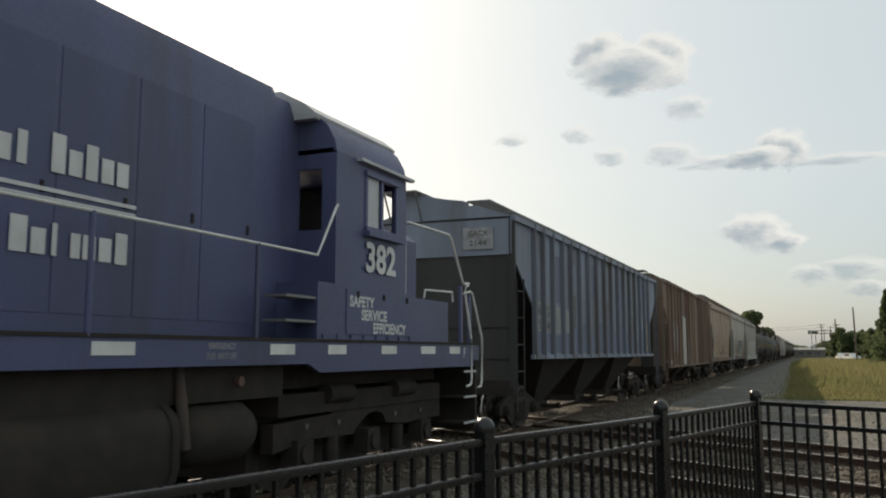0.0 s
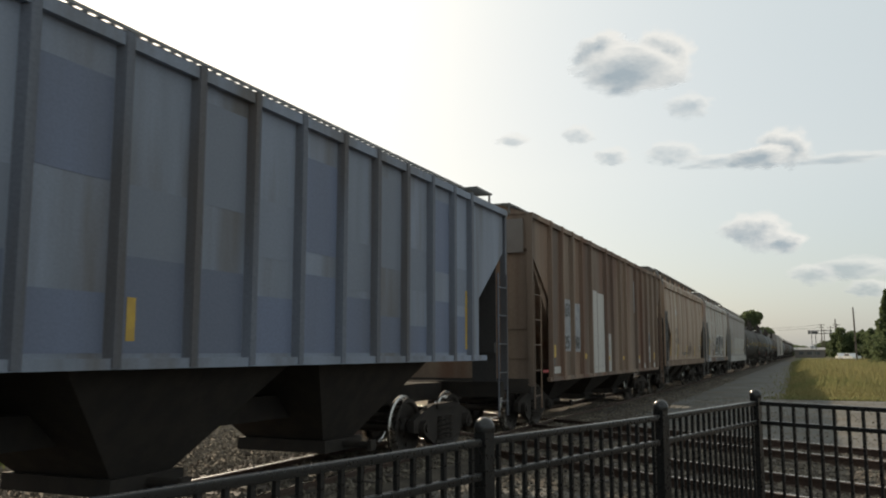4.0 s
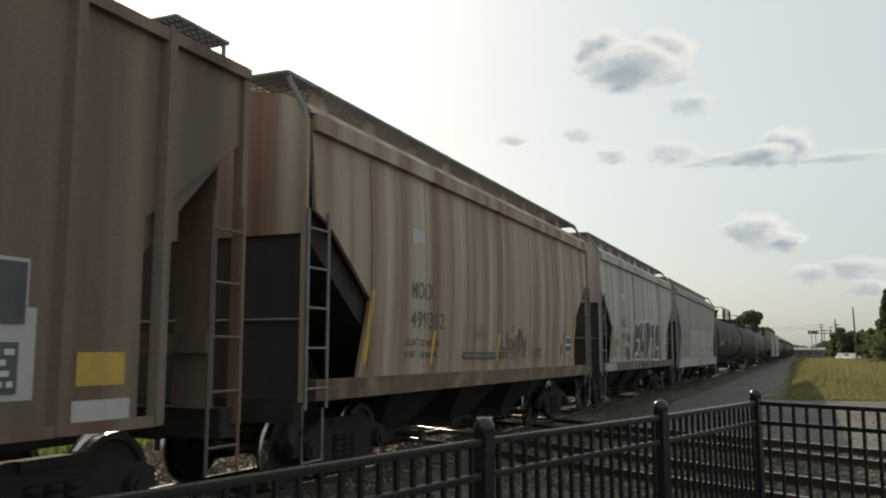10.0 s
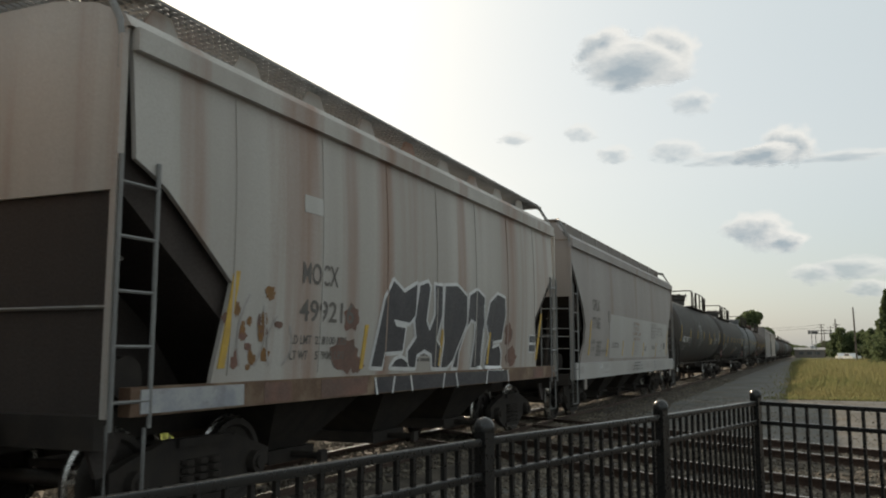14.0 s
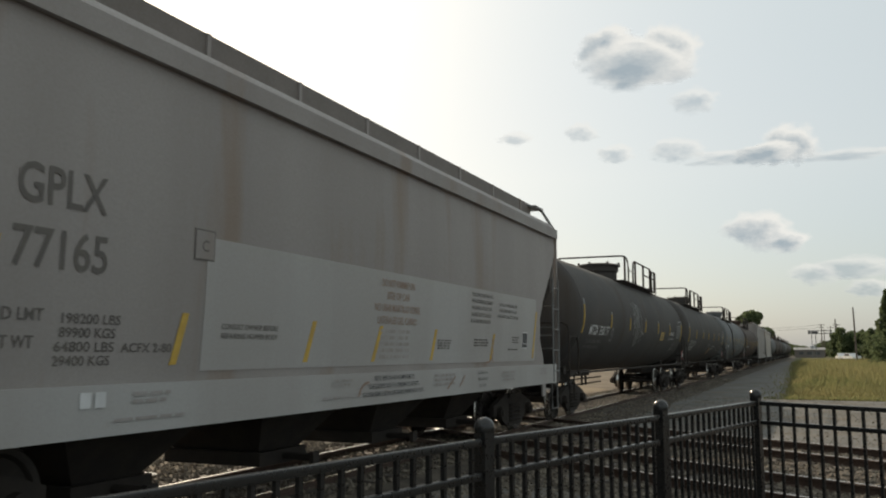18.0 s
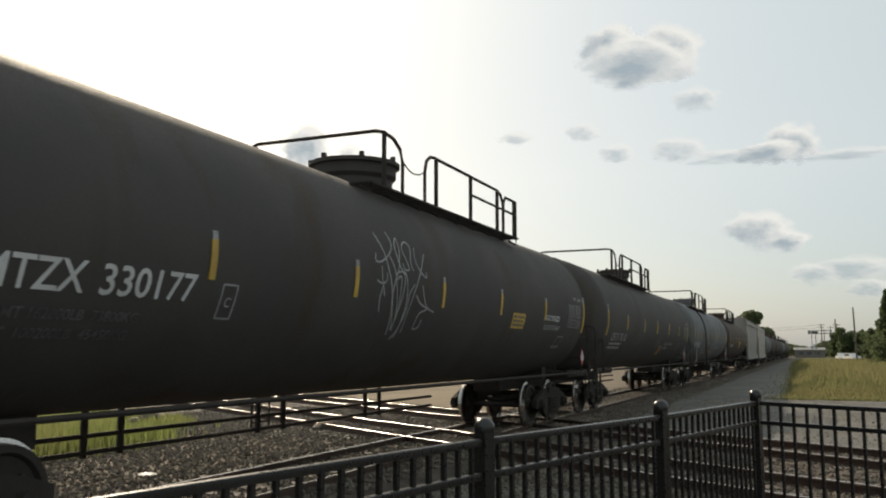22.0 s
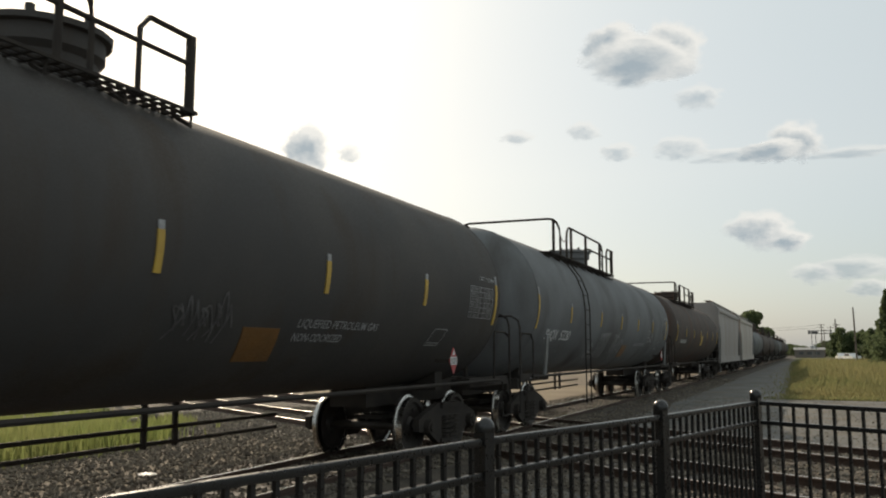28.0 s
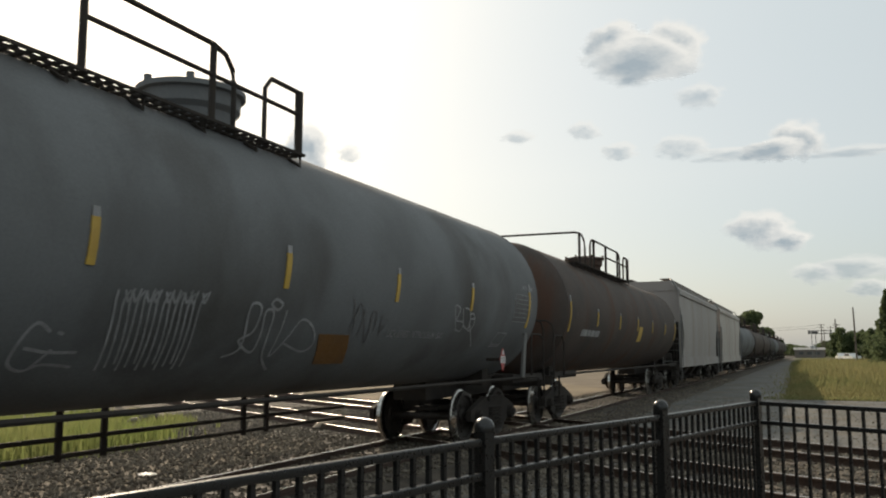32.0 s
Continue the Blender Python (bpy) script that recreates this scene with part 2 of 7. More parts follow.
def framed(axis, c0, c1, a0, a1, z0, z1, b0, b1, w0, w1):
    """A sheet with one window opening, of one piece."""
    put = (lambda a, z, c: (c, a, z)) if axis == "x" else (lambda a, z, c: (a, c, z))
    out, hole = [(a0, z0), (a1, z0), (a1, z1), (a0, z1)], [(b0, w0), (b1, w0), (b1, w1), (b0, w1)]
    return Geo().loops([[put(*p, c) for p in ring] for ring, c in ((out, c0), (hole, c0), (hole, c1), (out, c1), (out, c0))], caps=False)


def arc(cx, cz, r, a0, a1, n):
    return [(cx + r * math.cos(radians(a0 + (a1 - a0) * i / n)), cz + r * math.sin(radians(a0 + (a1 - a0) * i / n))) for i in range(n + 1)]


# ---- lettering and patches on car sides (camera side is +x of each car) ----


def text_points(words, size, bold=0.012):
    cu = bpy.data.curves.new("lettering", "FONT")
    cu.body, cu.size, cu.resolution_u = words, size, 3
    cu.align_x = "CENTER"
    cu.offset = bold * size
    ob = bpy.data.objects.new("lettering", cu)
    scene.collection.objects.link(ob)
    me = bpy.data.meshes.new_from_object(ob.evaluated_get(bpy.context.evaluated_depsgraph_get()))
    vs, fs = [tuple(v.co) for v in me.vertices], [tuple(p.vertices) for p in me.polygons]
    bpy.data.objects.remove(ob)
    bpy.data.meshes.remove(me)
    return vs, fs


class HeadSide:
    """Puts writing on the dished head at the -y end of a tank; y runs across the car."""
    def __init__(self, h, r, zc, lift=0.006):
        self.h, self.r, self.zc, self.lift = h, r, zc, lift

    def at(self, y, z, lift=None):
        k = min(0.995, math.hypot(y, z - self.zc) / self.r)
        return (y, -self.h + 0.75 - 0.75 * math.sqrt(1 - k * k) - 0.008, z)


class EndSide(HeadSide):
    """Writing on the flat -y end of a car."""
    def at(self, y, z, lift=None):
        return (y, -self.h - 0.016, z)


class Side:
    """Puts flat figures on a flat side (x = half) or on a round tank (radius r round the height zc)."""
    def __init__(self, half, r=None, zc=0.0, lift=0.006, swell=None):
        self.half, self.r, self.zc, self.lift, self.swell = half, r, zc, lift, swell

    def raised(self, up):
        return Side(self.half + up, self.r, self.zc, self.lift, self.swell)

    def at(self, y, z, lift=None):
        e = self.lift if lift is None else lift
        if self.r is None:
            if self.swell:
                z0, z1, b = self.swell
                e += 0.03 if z < z0 else -0.05 + b * 1.2 * math.sin(math.pi * (z - z0) / (z1 - z0))
            return (self.half + e, y, z)
        a = (z - self.zc) / self.r
        return ((self.r + e) * math.cos(a), y, self.zc + (self.r + e) * math.sin(a))

    def text(self, car, words, y, z, size, mat, width=None, name="lettering", label="", bold=0.012):
        vs, fs = text_points(words, size, bold)
        if width:
            w = max(v[0] for v in vs) - min(v[0] for v in vs)
            vs = [(v[0] * width / w, v[1], 0) for v in vs]
        g = Geo().add([self.at(y + v[0], z + v[1]) for v in vs], fs)
        ob = part(name, g.mesh(name, mat, False), mat, car, label or "painted lettering")
        return tagged(ob, kind="stuff") if size < 0.25 else ob

    def patch(self, car, y, z, w, h, mat, name="patch", label="", lift=None, lean=0.0):
        n = 1 if self.r is None and not self.swell else 6
        g = Geo()
        e = (self.lift if lift is None else lift)
        rows = []
        for i in range(n + 1):
            zz = z - h / 2 + h * i / n
            k = lean * (i / n - 0.5)
            rows.append([self.at(y - w / 2 + k, zz, 0.0), self.at(y + w / 2 + k, zz, 0.0), self.at(y + w / 2 + k, zz, e), self.at(y - w / 2 + k, zz, e)])
        g.loops(rows)
        return part(name, g, mat, car, label)

    def bars(self, car, y, z, w, h, n, mat, name="lettering", label="rows of small lettering"):
        """Lines of writing too small to read, as plain bars of words."""
        rng = random.Random(int(y * 100 + z * 7))
        g = Geo()
        for i in range(n):
            zz = z + h / 2 - h * (i + 0.5) / n
            hh = h / n * 0.28
            y0 = y - w / 2
            while y0 < y + w / 2 - 0.05:
                y1 = min(y + w / 2, y0 + rng.uniform(0.08, 0.3) * max(w, 0.6))
                g.add([self.at(y0, zz - hh), self.at(y1, zz - hh), self.at(y1, zz + hh), self.at(y0, zz + hh)], [(0, 1, 2, 3)])
                y0 = y1 + 0.035
        return tagged(part(name, g.mesh(name, mat, False), mat, car, label), kind="stuff")


HeadSide.text, HeadSide.bars = Side.text, Side.bars


# ---- trucks ----
WHEEL_R = 0.457
SPINNERS = []      # (wheelset, turns with the train)
CACHE = {}


def shared(key, make, mat):
    if key not in CACHE:
        CACHE[key] = make().mesh(key, mat)
    return CACHE[key]


def wheel_geo():
    g = Geo()
    g.cyl((-0.95, 0, 0), (0.95, 0, 0), 0.075, 12)
    for s in (-1, 1):
        pr = [(0.665, 0.50), (0.70, 0.50), (0.715, 0.462), (0.80, 0.452), (0.80, 0.39), (0.765, 0.36), (0.74, 0.16), (0.79, 0.12), (0.79, 0.0), (0.66, 0.0), (0.66, 0.14), (0.70, 0.18), (0.715, 0.36), (0.665, 0.40)]
        rings = []
        for x, r in pr:
            rings.append([(s * x, r * math.cos(2 * math.pi * j / 32), r * math.sin(2 * math.pi * j / 32)) for j in range(32)])
        g.loops(rings, caps=False)
        # lightening bosses that show the turning
        for k in range(3):
            a = 2 * math.pi * k / 3
            g.cyl((s * 0.76, 0.26 * math.cos(a), 0.26 * math.sin(a)), (s * 0.785, 0.26 * math.cos(a), 0.26 * math.sin(a)), 0.035, 8)
    return g


def wheel_mesh():
    """The wheelset, with its running surfaces polished bright."""
    if "wheelset" not in CACHE:
        me = wheel_geo().mesh("wheelset", M_WHEEL)
        me.materials.append(M_TREAD)
        for p in me.polygons:
            c = p.center
            if abs(c.x) > 0.7 and math.hypot(c.y, c.z) > 0.449:
                p.material_index = 1
        CACHE["wheelset"] = me
    return CACHE["wheelset"]


def sideframe_geo():
    g = Geo()
    half = 0.89
    outer = [(-1.18, 0.40), (-1.18, 0.58), (-0.95, 0.66), (-0.45, 0.80), (0.45, 0.80), (0.95, 0.66), (1.18, 0.58), (1.18, 0.40), (0.80, 0.36), (0.42, 0.17), (-0.42, 0.17), (-0.80, 0.36)]
    g.prof(outer, "x", 0.93, 1.03)
    g.box(1.03, 1.07, -0.34, 0.34, 0.72, 0.80)
    g.box(1.03, 1.06, -0.36, 0.36, 0.17, 0.23)
    for k in (-0.2, 0.0, 0.2):
        for i in range(5):
            g.cyl((1.05, k, 0.25 + i * 0.075), (1.05, k, 0.295 + i * 0.075), 0.075, 8)
    for s in (-1, 1):
        g.cyl((0.98, s * half, WHEEL_R), (1.12, s * half, WHEEL_R), 0.12, 12)
        g.cyl((1.12, s * half, WHEEL_R), (1.15, s * half, WHEEL_R), 0.07, 10)
    return g


def truck(car, y, key="freight", spin=True):
    bol = part("truck", shared("truck", lambda: Geo().box(-1.0, 1.0, -0.16, 0.16, 0.50, 0.72).box(-0.25, 0.25, -0.9, 0.9, 0.55, 0.62), M_UNDER), M_UNDER, car, "cast steel truck", at=(0, y, 0))
    sf = shared("sideframe", sideframe_geo, M_UNDER)
    part("sideframe", sf, M_UNDER, bol)
    part("sideframe", sf, M_UNDER, bol, at=pose(0, 0, 0, 0, 0, 180))
    for s in (-0.89, 0.89):
        w = part("wheelset", wheel_mesh(), M_WHEEL, bol, "steel wheelset", at=(0, s, WHEEL_R))
        if spin:
            SPINNERS.append((w, s))
    return bol


def coupler(car, y, sgn):
    g = Geo()
    g.box(-0.09, 0.09, min(y, y + sgn * 0.5), max(y, y + sgn * 0.5), 0.76, 0.92)
    g.box(-0.17, 0.17, min(y + sgn * 0.42, y + sgn * 0.68), max(y + sgn * 0.42, y + sgn * 0.68), 0.70, 0.98)
    return part("coupler", g, M_UNDER, car, "rusty knuckle coupler")


def ladder(car, x, y0, y1, z0, z1, n, mat, name="ladder", axis="y", r=0.016):
    g = Geo()
    for y in (y0, y1):
        p = (lambda q, z: (x, q, z)) if axis == "y" else (lambda q, z: (q, x, z))
        g.tube([p(y, z0), p(y, z1)], r * 1.35, 6)
    for i in range(n):
        z = z0 + (z1 - z0) * (i + 0.5) / n
        g.tube([p(y0, z), p(y1, z)], r, 6)
    return part(name, g, mat, car, "steel rung ladder")


TRAIN = []          # (car, middle along the track at t = 0)


def gone(t):
    """How far the train has run at t seconds."""
    early = 0.48 * (1 - t / 5) ** 2 if t < 5 else 0.0
    return 4.006 * t + 0.03605 * t ** 2 - 0.001388 * t ** 3 + 1.8333e-5 * t ** 4 - early


def car_empty(name, u0, u1, label, category, group="cars of the freight train", shift=0.0):
    c = empty(name, pose(TRACK_X, (u0 + u1) / 2, RAIL_Z), label, category, group)
    TRAIN.append((c, (u0 + u1) / 2 - shift))
    return c


# ---- covered hoppers ----
def underside(car, h, bays, zb, zs, mat=None):
    """Centre sill, hopper bays with their outlet gates, couplers and trucks."""
    g = Geo().box(-0.33, 0.33, -h - 0.1, h + 0.1, 0.78, 1.08)
    part("centre_sill", g, M_UNDER, car, "dark steel centre sill")
    span = 2 * (h - 2.6)
    for i in range(bays):
        y = -h + 2.6 + span * (i + 0.5) / bays
        w = span / bays * 0.47
        g = Geo().loops([[(-1.35, y - w, zs), (1.35, y - w, zs), (1.35, y + w, zs), (-1.35, y + w, zs)],
                         [(-0.62, y - 0.42, 0.46), (0.62, y - 0.42, 0.46), (0.62, y + 0.42, 0.46), (-0.62, y + 0.42, 0.46)]])
        b = part("hopper_bay", g, mat or M_UNDER, car, "sloping hopper bay")
        g = Geo().box(-0.7, 0.7, y - 0.5, y + 0.5, 0.30, 0.46)
        g.cyl((0.65, y, 0.38), (1.15, y, 0.38), 0.045, 8)
        g.box(1.1, 1.16, y - 0.07, y + 0.07, 0.31, 0.45)
        part("outlet_gate", g, M_UNDER, b)
    for s in (-1, 1):
        coupler(car, s * h, s)
        truck(car, s * (h - 1.75))


def grating(x0, x1, y0, y1, z, step=0.085):
    """An open steel walkway of crossing bars."""
    g = Geo()
    n = max(2, int((x1 - x0) / step))
    for i in range(n + 1):
        x = x0 + (x1 - x0) * i / n
        g.box(x - 0.012, x + 0.012, y0, y1, z, z + 0.03)
    m = max(2, int((y1 - y0) / (step * 1.6)))
    for i in range(m + 1):
        y = y0 + (y1 - y0) * i / m
        g.box(x0, x1, y - 0.016, y + 0.016, z + 0.002, z + 0.028)
    return g


def roof_walk(car, h, zt, near, board, at=0.95, half=1.25, mat=None):
    m = mat or M_STEEL
    for s in (-1, 1):
        tagged(part("running_board", grating(s * at - 0.23, s * at + 0.23, -h + 0.05, h - 0.15, board, 0.1), m, car, "open steel running board"), kind="stuff")
        x0, x1, yc, zz = (-half, half, h - 0.38, zt + 0.34) if s > 0 else near
        pl = tagged(part("end_platform", grating(x0, x1, s * yc - 0.4, s * yc + 0.4, zz, 0.07), m, car, "perforated end platform"), kind="stuff")
        for x in (x0 + 0.03, x1 - 0.03):
            part("bracket", Geo().tube([(x, s * (yc + 0.36), zz), (x, s * min(h - 0.02, yc + 0.36), zt)], 0.022, 6), m, pl)
    k = max(6, int(h))
    for i in range(k):
        y = -h + 1.6 + (2 * h - 3.2) * i / (k - 1)
        part("hatch", Geo().box(-0.42, 0.42, y - 0.42, y + 0.42, zt + 0.24, zt + 0.33), M_UNDER, car)


def ribbed_hopper(name, u0, u1, zb, zt, ribs, mat, end_mat, label, notch=(0.9, 1.35, 1.7), rib_mat=None):
    car = car_empty(name, u0, u1, label, "freight car")
    mid, h, half = (u0 + u1) / 2, (u1 - u0) / 2, 1.50
    drop, inset, fall = notch
    za, zc = zt - drop * 0.8, zt - fall
    # on the blue car end_mat holds the shade of the end slopes
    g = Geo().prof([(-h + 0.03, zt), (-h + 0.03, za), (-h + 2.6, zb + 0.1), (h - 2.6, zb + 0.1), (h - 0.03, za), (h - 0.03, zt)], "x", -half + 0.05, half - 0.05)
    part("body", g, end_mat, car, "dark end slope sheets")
    side = [(-h, zt), (-h, za), (-h + inset, zc), (-h + inset, zb), (h - inset, zb), (h - inset, zc), (h, za), (h, zt)]
    for s in (-1, 1):
        part("side_panel", Geo().prof(side, "x", min(s * half, s * (half - 0.03)), max(s * half, s * (half - 0.03))), mat, car, "weathered painted side sheet")
        part("top_chord", Geo().box(*sorted((s * half, s * (half + 0.07))), -h, h, zt - 0.09, zt + 0.02), mat, car)
        part("side_sill", Geo().box(*sorted((s * half, s * (half + 0.07))), -h + inset - 0.2, h - inset + 0.2, zb - 0.06, zb + 0.03), mat, car)
        for e in (-1, 1):
            # near-end posts and ladders take end_mat, darkened on the blue car for shade
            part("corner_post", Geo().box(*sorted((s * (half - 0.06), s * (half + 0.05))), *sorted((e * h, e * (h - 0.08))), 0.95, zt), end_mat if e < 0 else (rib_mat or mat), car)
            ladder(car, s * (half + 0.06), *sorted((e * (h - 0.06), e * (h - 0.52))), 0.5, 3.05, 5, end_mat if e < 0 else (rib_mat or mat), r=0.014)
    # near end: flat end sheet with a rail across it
    # end plates in end_mat too: shade put into the colour on the blue car
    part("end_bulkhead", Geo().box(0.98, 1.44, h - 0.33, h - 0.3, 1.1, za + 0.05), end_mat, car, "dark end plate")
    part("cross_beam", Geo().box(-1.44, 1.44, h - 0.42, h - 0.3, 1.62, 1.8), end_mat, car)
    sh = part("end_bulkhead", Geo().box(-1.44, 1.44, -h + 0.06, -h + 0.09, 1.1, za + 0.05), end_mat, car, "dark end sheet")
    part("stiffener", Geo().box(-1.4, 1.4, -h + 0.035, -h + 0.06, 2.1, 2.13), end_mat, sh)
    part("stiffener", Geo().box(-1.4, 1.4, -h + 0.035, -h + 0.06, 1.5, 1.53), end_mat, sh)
    for u in ribs:
        y = u - mid
        g = Geo().prof([(half, y - 0.075), (half + 0.085, y - 0.045), (half + 0.085, y + 0.045), (half, y + 0.075)], "z", zb - 0.05, zt + 0.035)
        part("rib", g, rib_mat or mat, car)
        g = Geo().prof([(-half, y - 0.075), (-half - 0.085, y - 0.045), (-half - 0.085, y + 0.045), (-half, y + 0.075)], "z", zb - 0.05, zt - 0.02)
        part("rib", g, mat, car)
    for s in (-1, 1):
        part("end_sill", Geo().box(-1.5, 1.5, *sorted((s * h, s * (h - 0.25))), 0.82, 1.10), M_UNDER, car)
    part("roof", Geo().prof([(-half, zt), (half, zt), (0.75, zt + 0.25), (-0.75, zt + 0.25)], "y", -h, h), mat, car, "shallow sloped roof sheet")
    roof_walk(car, h, zt, (-1.12, -0.38, h - 0.05, zt + 0.55) if rib_mat else (-1.25, 1.1, h - 0.3, zt + 0.2), zt + (0.33 if rib_mat else 0.16), 0.8 if rib_mat else 0.95)
    if rib_mat:
        part("platform_stand", Geo().prof([(-1.08, zt), (0.6, zt), (0.5, zt + 0.36), (0.1, zt + 0.42), (-0.4, zt + 0.53), (-1.08, zt + 0.53)], "y", -h + 0.02, -h + 0.3), mat, car, "blue sheet stand of the end platform")
    underside(car, h, 3, zb, zb + 0.12)
    return car, mid, h, Side(half)


def round_hopper(name, u0, u1, zs, zt, edge, mat, dark, label, sill=(1.35, 0.98), bulge=0.05, bays=3, sill_mat=None, mesh_walk=False):
    """A hopper with smooth curved sides; edge: how far in the side sheet's end lies, by height."""
    car = car_empty(name, u0, u1, label, "freight car")
    mid, h, half = (u0 + u1) / 2, (u1 - u0) / 2, 1.50
    # the end slopes wear the recess's shade as their own dark colour
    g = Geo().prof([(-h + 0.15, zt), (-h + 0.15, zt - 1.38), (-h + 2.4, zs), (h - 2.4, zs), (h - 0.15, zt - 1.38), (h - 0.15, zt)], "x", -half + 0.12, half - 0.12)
    part("body", g, dark, car, "end slope sheets coloured dark for shade")
    zs_rows = sorted({zs, zt, *(zs + (zt - zs) * i / 16 for i in range(17)), *(z for z, _ in edge if zs < z < zt)})

    def inset(z):
        for (za, a), (zb_, b) in zip(edge, edge[1:]):
            if za <= z <= zb_:
                k = (z - za) / (zb_ - za)
                return a + (b - a) * k
        return edge[-1][1]

    for s in (-1, 1):
        rows = []
        for z in zs_rows:
            k = (z - zs) / (zt - zs)
            x = half - 0.05 + bulge * math.sin(math.pi * k) * 1.2
            e = inset(z)
            rows.append([(s * x, -h + e, z), (s * x, h - e, z), (s * (x - 0.05), h - e, z), (s * (x - 0.05), -h + e, z)])
        part("side_panel", Geo().loops(rows), mat, car, "smooth curved side sheet")
        part("top_chord", Geo().box(*sorted((s * (half - 0.04), s * (half + 0.04))), -h + edge[-1][1], h - edge[-1][1], zt - 0.2, zt), mat, car)
        part("side_sill", Geo().box(*sorted((s * (half - 0.1), s * (half + 0.03))), -h + 0.25, h - 0.25, sill[1], sill[0]), sill_mat or mat, car, "deep side sill")
        for e in (-1, 1):
            part("corner_post", Geo().box(*sorted((s * (half - 0.05), s * (half + 0.01))), *sorted((e * h, e * (h - 0.06))), sill[1], zt - 0.1), mat, car)
            ladder(car, s * (half + 0.03), *sorted((e * (h - 0.03), e * (h - 0.47))), 1.0, 3.25, 5, M_STEEL)
            if not mesh_walk:
                ladder(car, e * (h + 0.015), *sorted((s * 1.46, s * 0.75)), 1.0, 2.9, 4, M_STEEL, "end_ladder", "x", 0.014)
            g = Geo().tube([(s * 1.49, e * (h - 0.04), 1.05), (s * 1.49, e * (h - 0.04), 0.42), (s * 1.49, e * (h - 0.46), 0.42), (s * 1.49, e * (h - 0.46), 1.0)], 0.018, 6)
            part("stirrup", g, M_STEEL, car, "bent bar step")
            part("bolster_gusset", Geo().prof([(e * (h - 0.05), 0.95), (e * (h - 0.5), 0.95), (e * (h - 0.3), 0.6), (e * (h - 0.2), 0.6)], "x", *sorted((s * 1.2, s * 1.24))), dark, car)
    # rounded roof
    pr = [(-half, zt), (half, zt), (half - 0.08, zt + 0.12), (1.1, zt + 0.27), (0.6, zt + 0.36), (-0.6, zt + 0.36), (-1.1, zt + 0.27), (-half + 0.08, zt + 0.12)]
    part("roof", Geo().prof(pr, "y", -h + 0.1, h - 0.1), mat, car, "rounded roof")
    for s in (-1, 1):
        if mesh_walk:
            tagged(part("running_board", grating(*sorted((s * 0.6, s * 1.16)), -h + 0.1, h - 0.1, zt + 0.52, 0.07), M_STEEL, car, "open mesh running board"), kind="stuff")
            for i in range(9):
                y = -h + 1.0 + (2 * h - 2.0) * i / 8
                part("walk_support", Geo().prof([(y - 0.34, zt + 0.2), (y + 0.34, zt + 0.2), (y + 0.12, zt + 0.51), (y - 0.12, zt + 0.51)], "x", *sorted((s * 0.98, s * 1.02))), mat, car)
        else:
            g = Geo().box(*sorted((s * 0.62, s * 1.04)), -h + 0.45, h - 0.45, zt + 0.52, zt + 0.55)
            g.box(*sorted((s * 1.02, s * 1.04)), -h + 0.45, h - 0.45, zt + 0.24, zt + 0.56)
            # darker brown-grey than the car: shade painted onto board and fascia
            part("running_board", g, M_STENCIL2, car, "roof running board with side fascia coloured dark for shade")
            for i in range(9):
                y = -h + 1.2 + (2 * h - 2.4) * i / 8
                part("fascia_strap", Geo().box(*sorted((s * 1.04, s * 1.06)), y - 0.03, y + 0.03, zt + 0.2, zt + 0.56), mat, car)
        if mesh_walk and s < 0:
            # added sheet fills the end opening, coloured dark for the shade in it
            part("end_bulkhead", Geo().box(-1.38, 1.38, -h + 0.14, -h + 0.17, 1.12, zt - 1.38), dark, car, "added flat end sheet coloured dark for shade")
        if not mesh_walk and s < 0:
            part("end_cowl", Geo().prof([(-1.4, zt - 0.02), (1.4, zt - 0.02), (1.12, zt + 0.4), (-1.12, zt + 0.4)], "y", -h + 0.06, -h + 0.5), mat, car, "closed upper end under the platform")
        if mesh_walk or s > 0:
            tagged(part("end_platform", grating(-1.2, 1.2, s * (h - 0.32) - 0.32, s * (h - 0.32) + 0.32, zt + 0.48), M_STEEL, car, "perforated end platform"), kind="stuff")
        for x in (-1, 1):
            g = Geo().tube([(x * 1.0, s * (h - 0.75), zt + 0.52), (x * 1.14, s * (h - 0.2), zt + 0.5), (x * 1.2, s * (h - 0.06), zt + 0.44), (x * 1.44, s * (h - 0.03), zt + 0.04), (x * 1.47, s * (h - 0.03), zt - 0.1), (x * 1.47, s * (h - 0.03), zt - 0.4)], 0.032, 8)
            part("handrail", g, M_STEEL, car, "bent pipe handrail")
        part("end_sill", Geo().box(-1.4, 1.4, *sorted((s * h, s * (h - 0.22))), 0.85, 1.12), M_UNDER, car)
        part("end_sheet", Geo().box(-half + 0.05, half - 0.05, *sorted((s * (h - 0.14), s * (h - 0.1))), zt - 1.4, zt), mat, car, "upper end sheet")
        # end frame: slope braces, cross pipe, air reservoir and brake cylinder on the platform
        for x in (-0.75, 0.75):
            part("end_brace", Geo().tube([(x, s * (h - 0.2), 1.1), (x * 1.05, s * (h - 0.75), 2.95)], 0.055, 6), dark, car)
            part("end_brace", Geo().tube([(x * 0.35, s * (h - 0.22), 1.15), (x * 0.6, s * (h - 0.95), 2.45), (x * 1.1, s * (h - 0.8), 2.5)], 0.03, 6), mat, car)
            part("slope_gusset", Geo().prof([(s * (h - 0.3), 1.12), (s * (h - 2.3), 1.12), (s * (h - 0.8), 2.9)], "x", *sorted((x * 0.5, x * 0.5 + 0.03))), dark, car, "plate gusset under the slope sheet")
        part("cross_pipe", Geo().tube([(-1.4, s * (h - 0.12), 2.0), (1.4, s * (h - 0.12), 2.0)], 0.018, 6), M_STEEL, car)
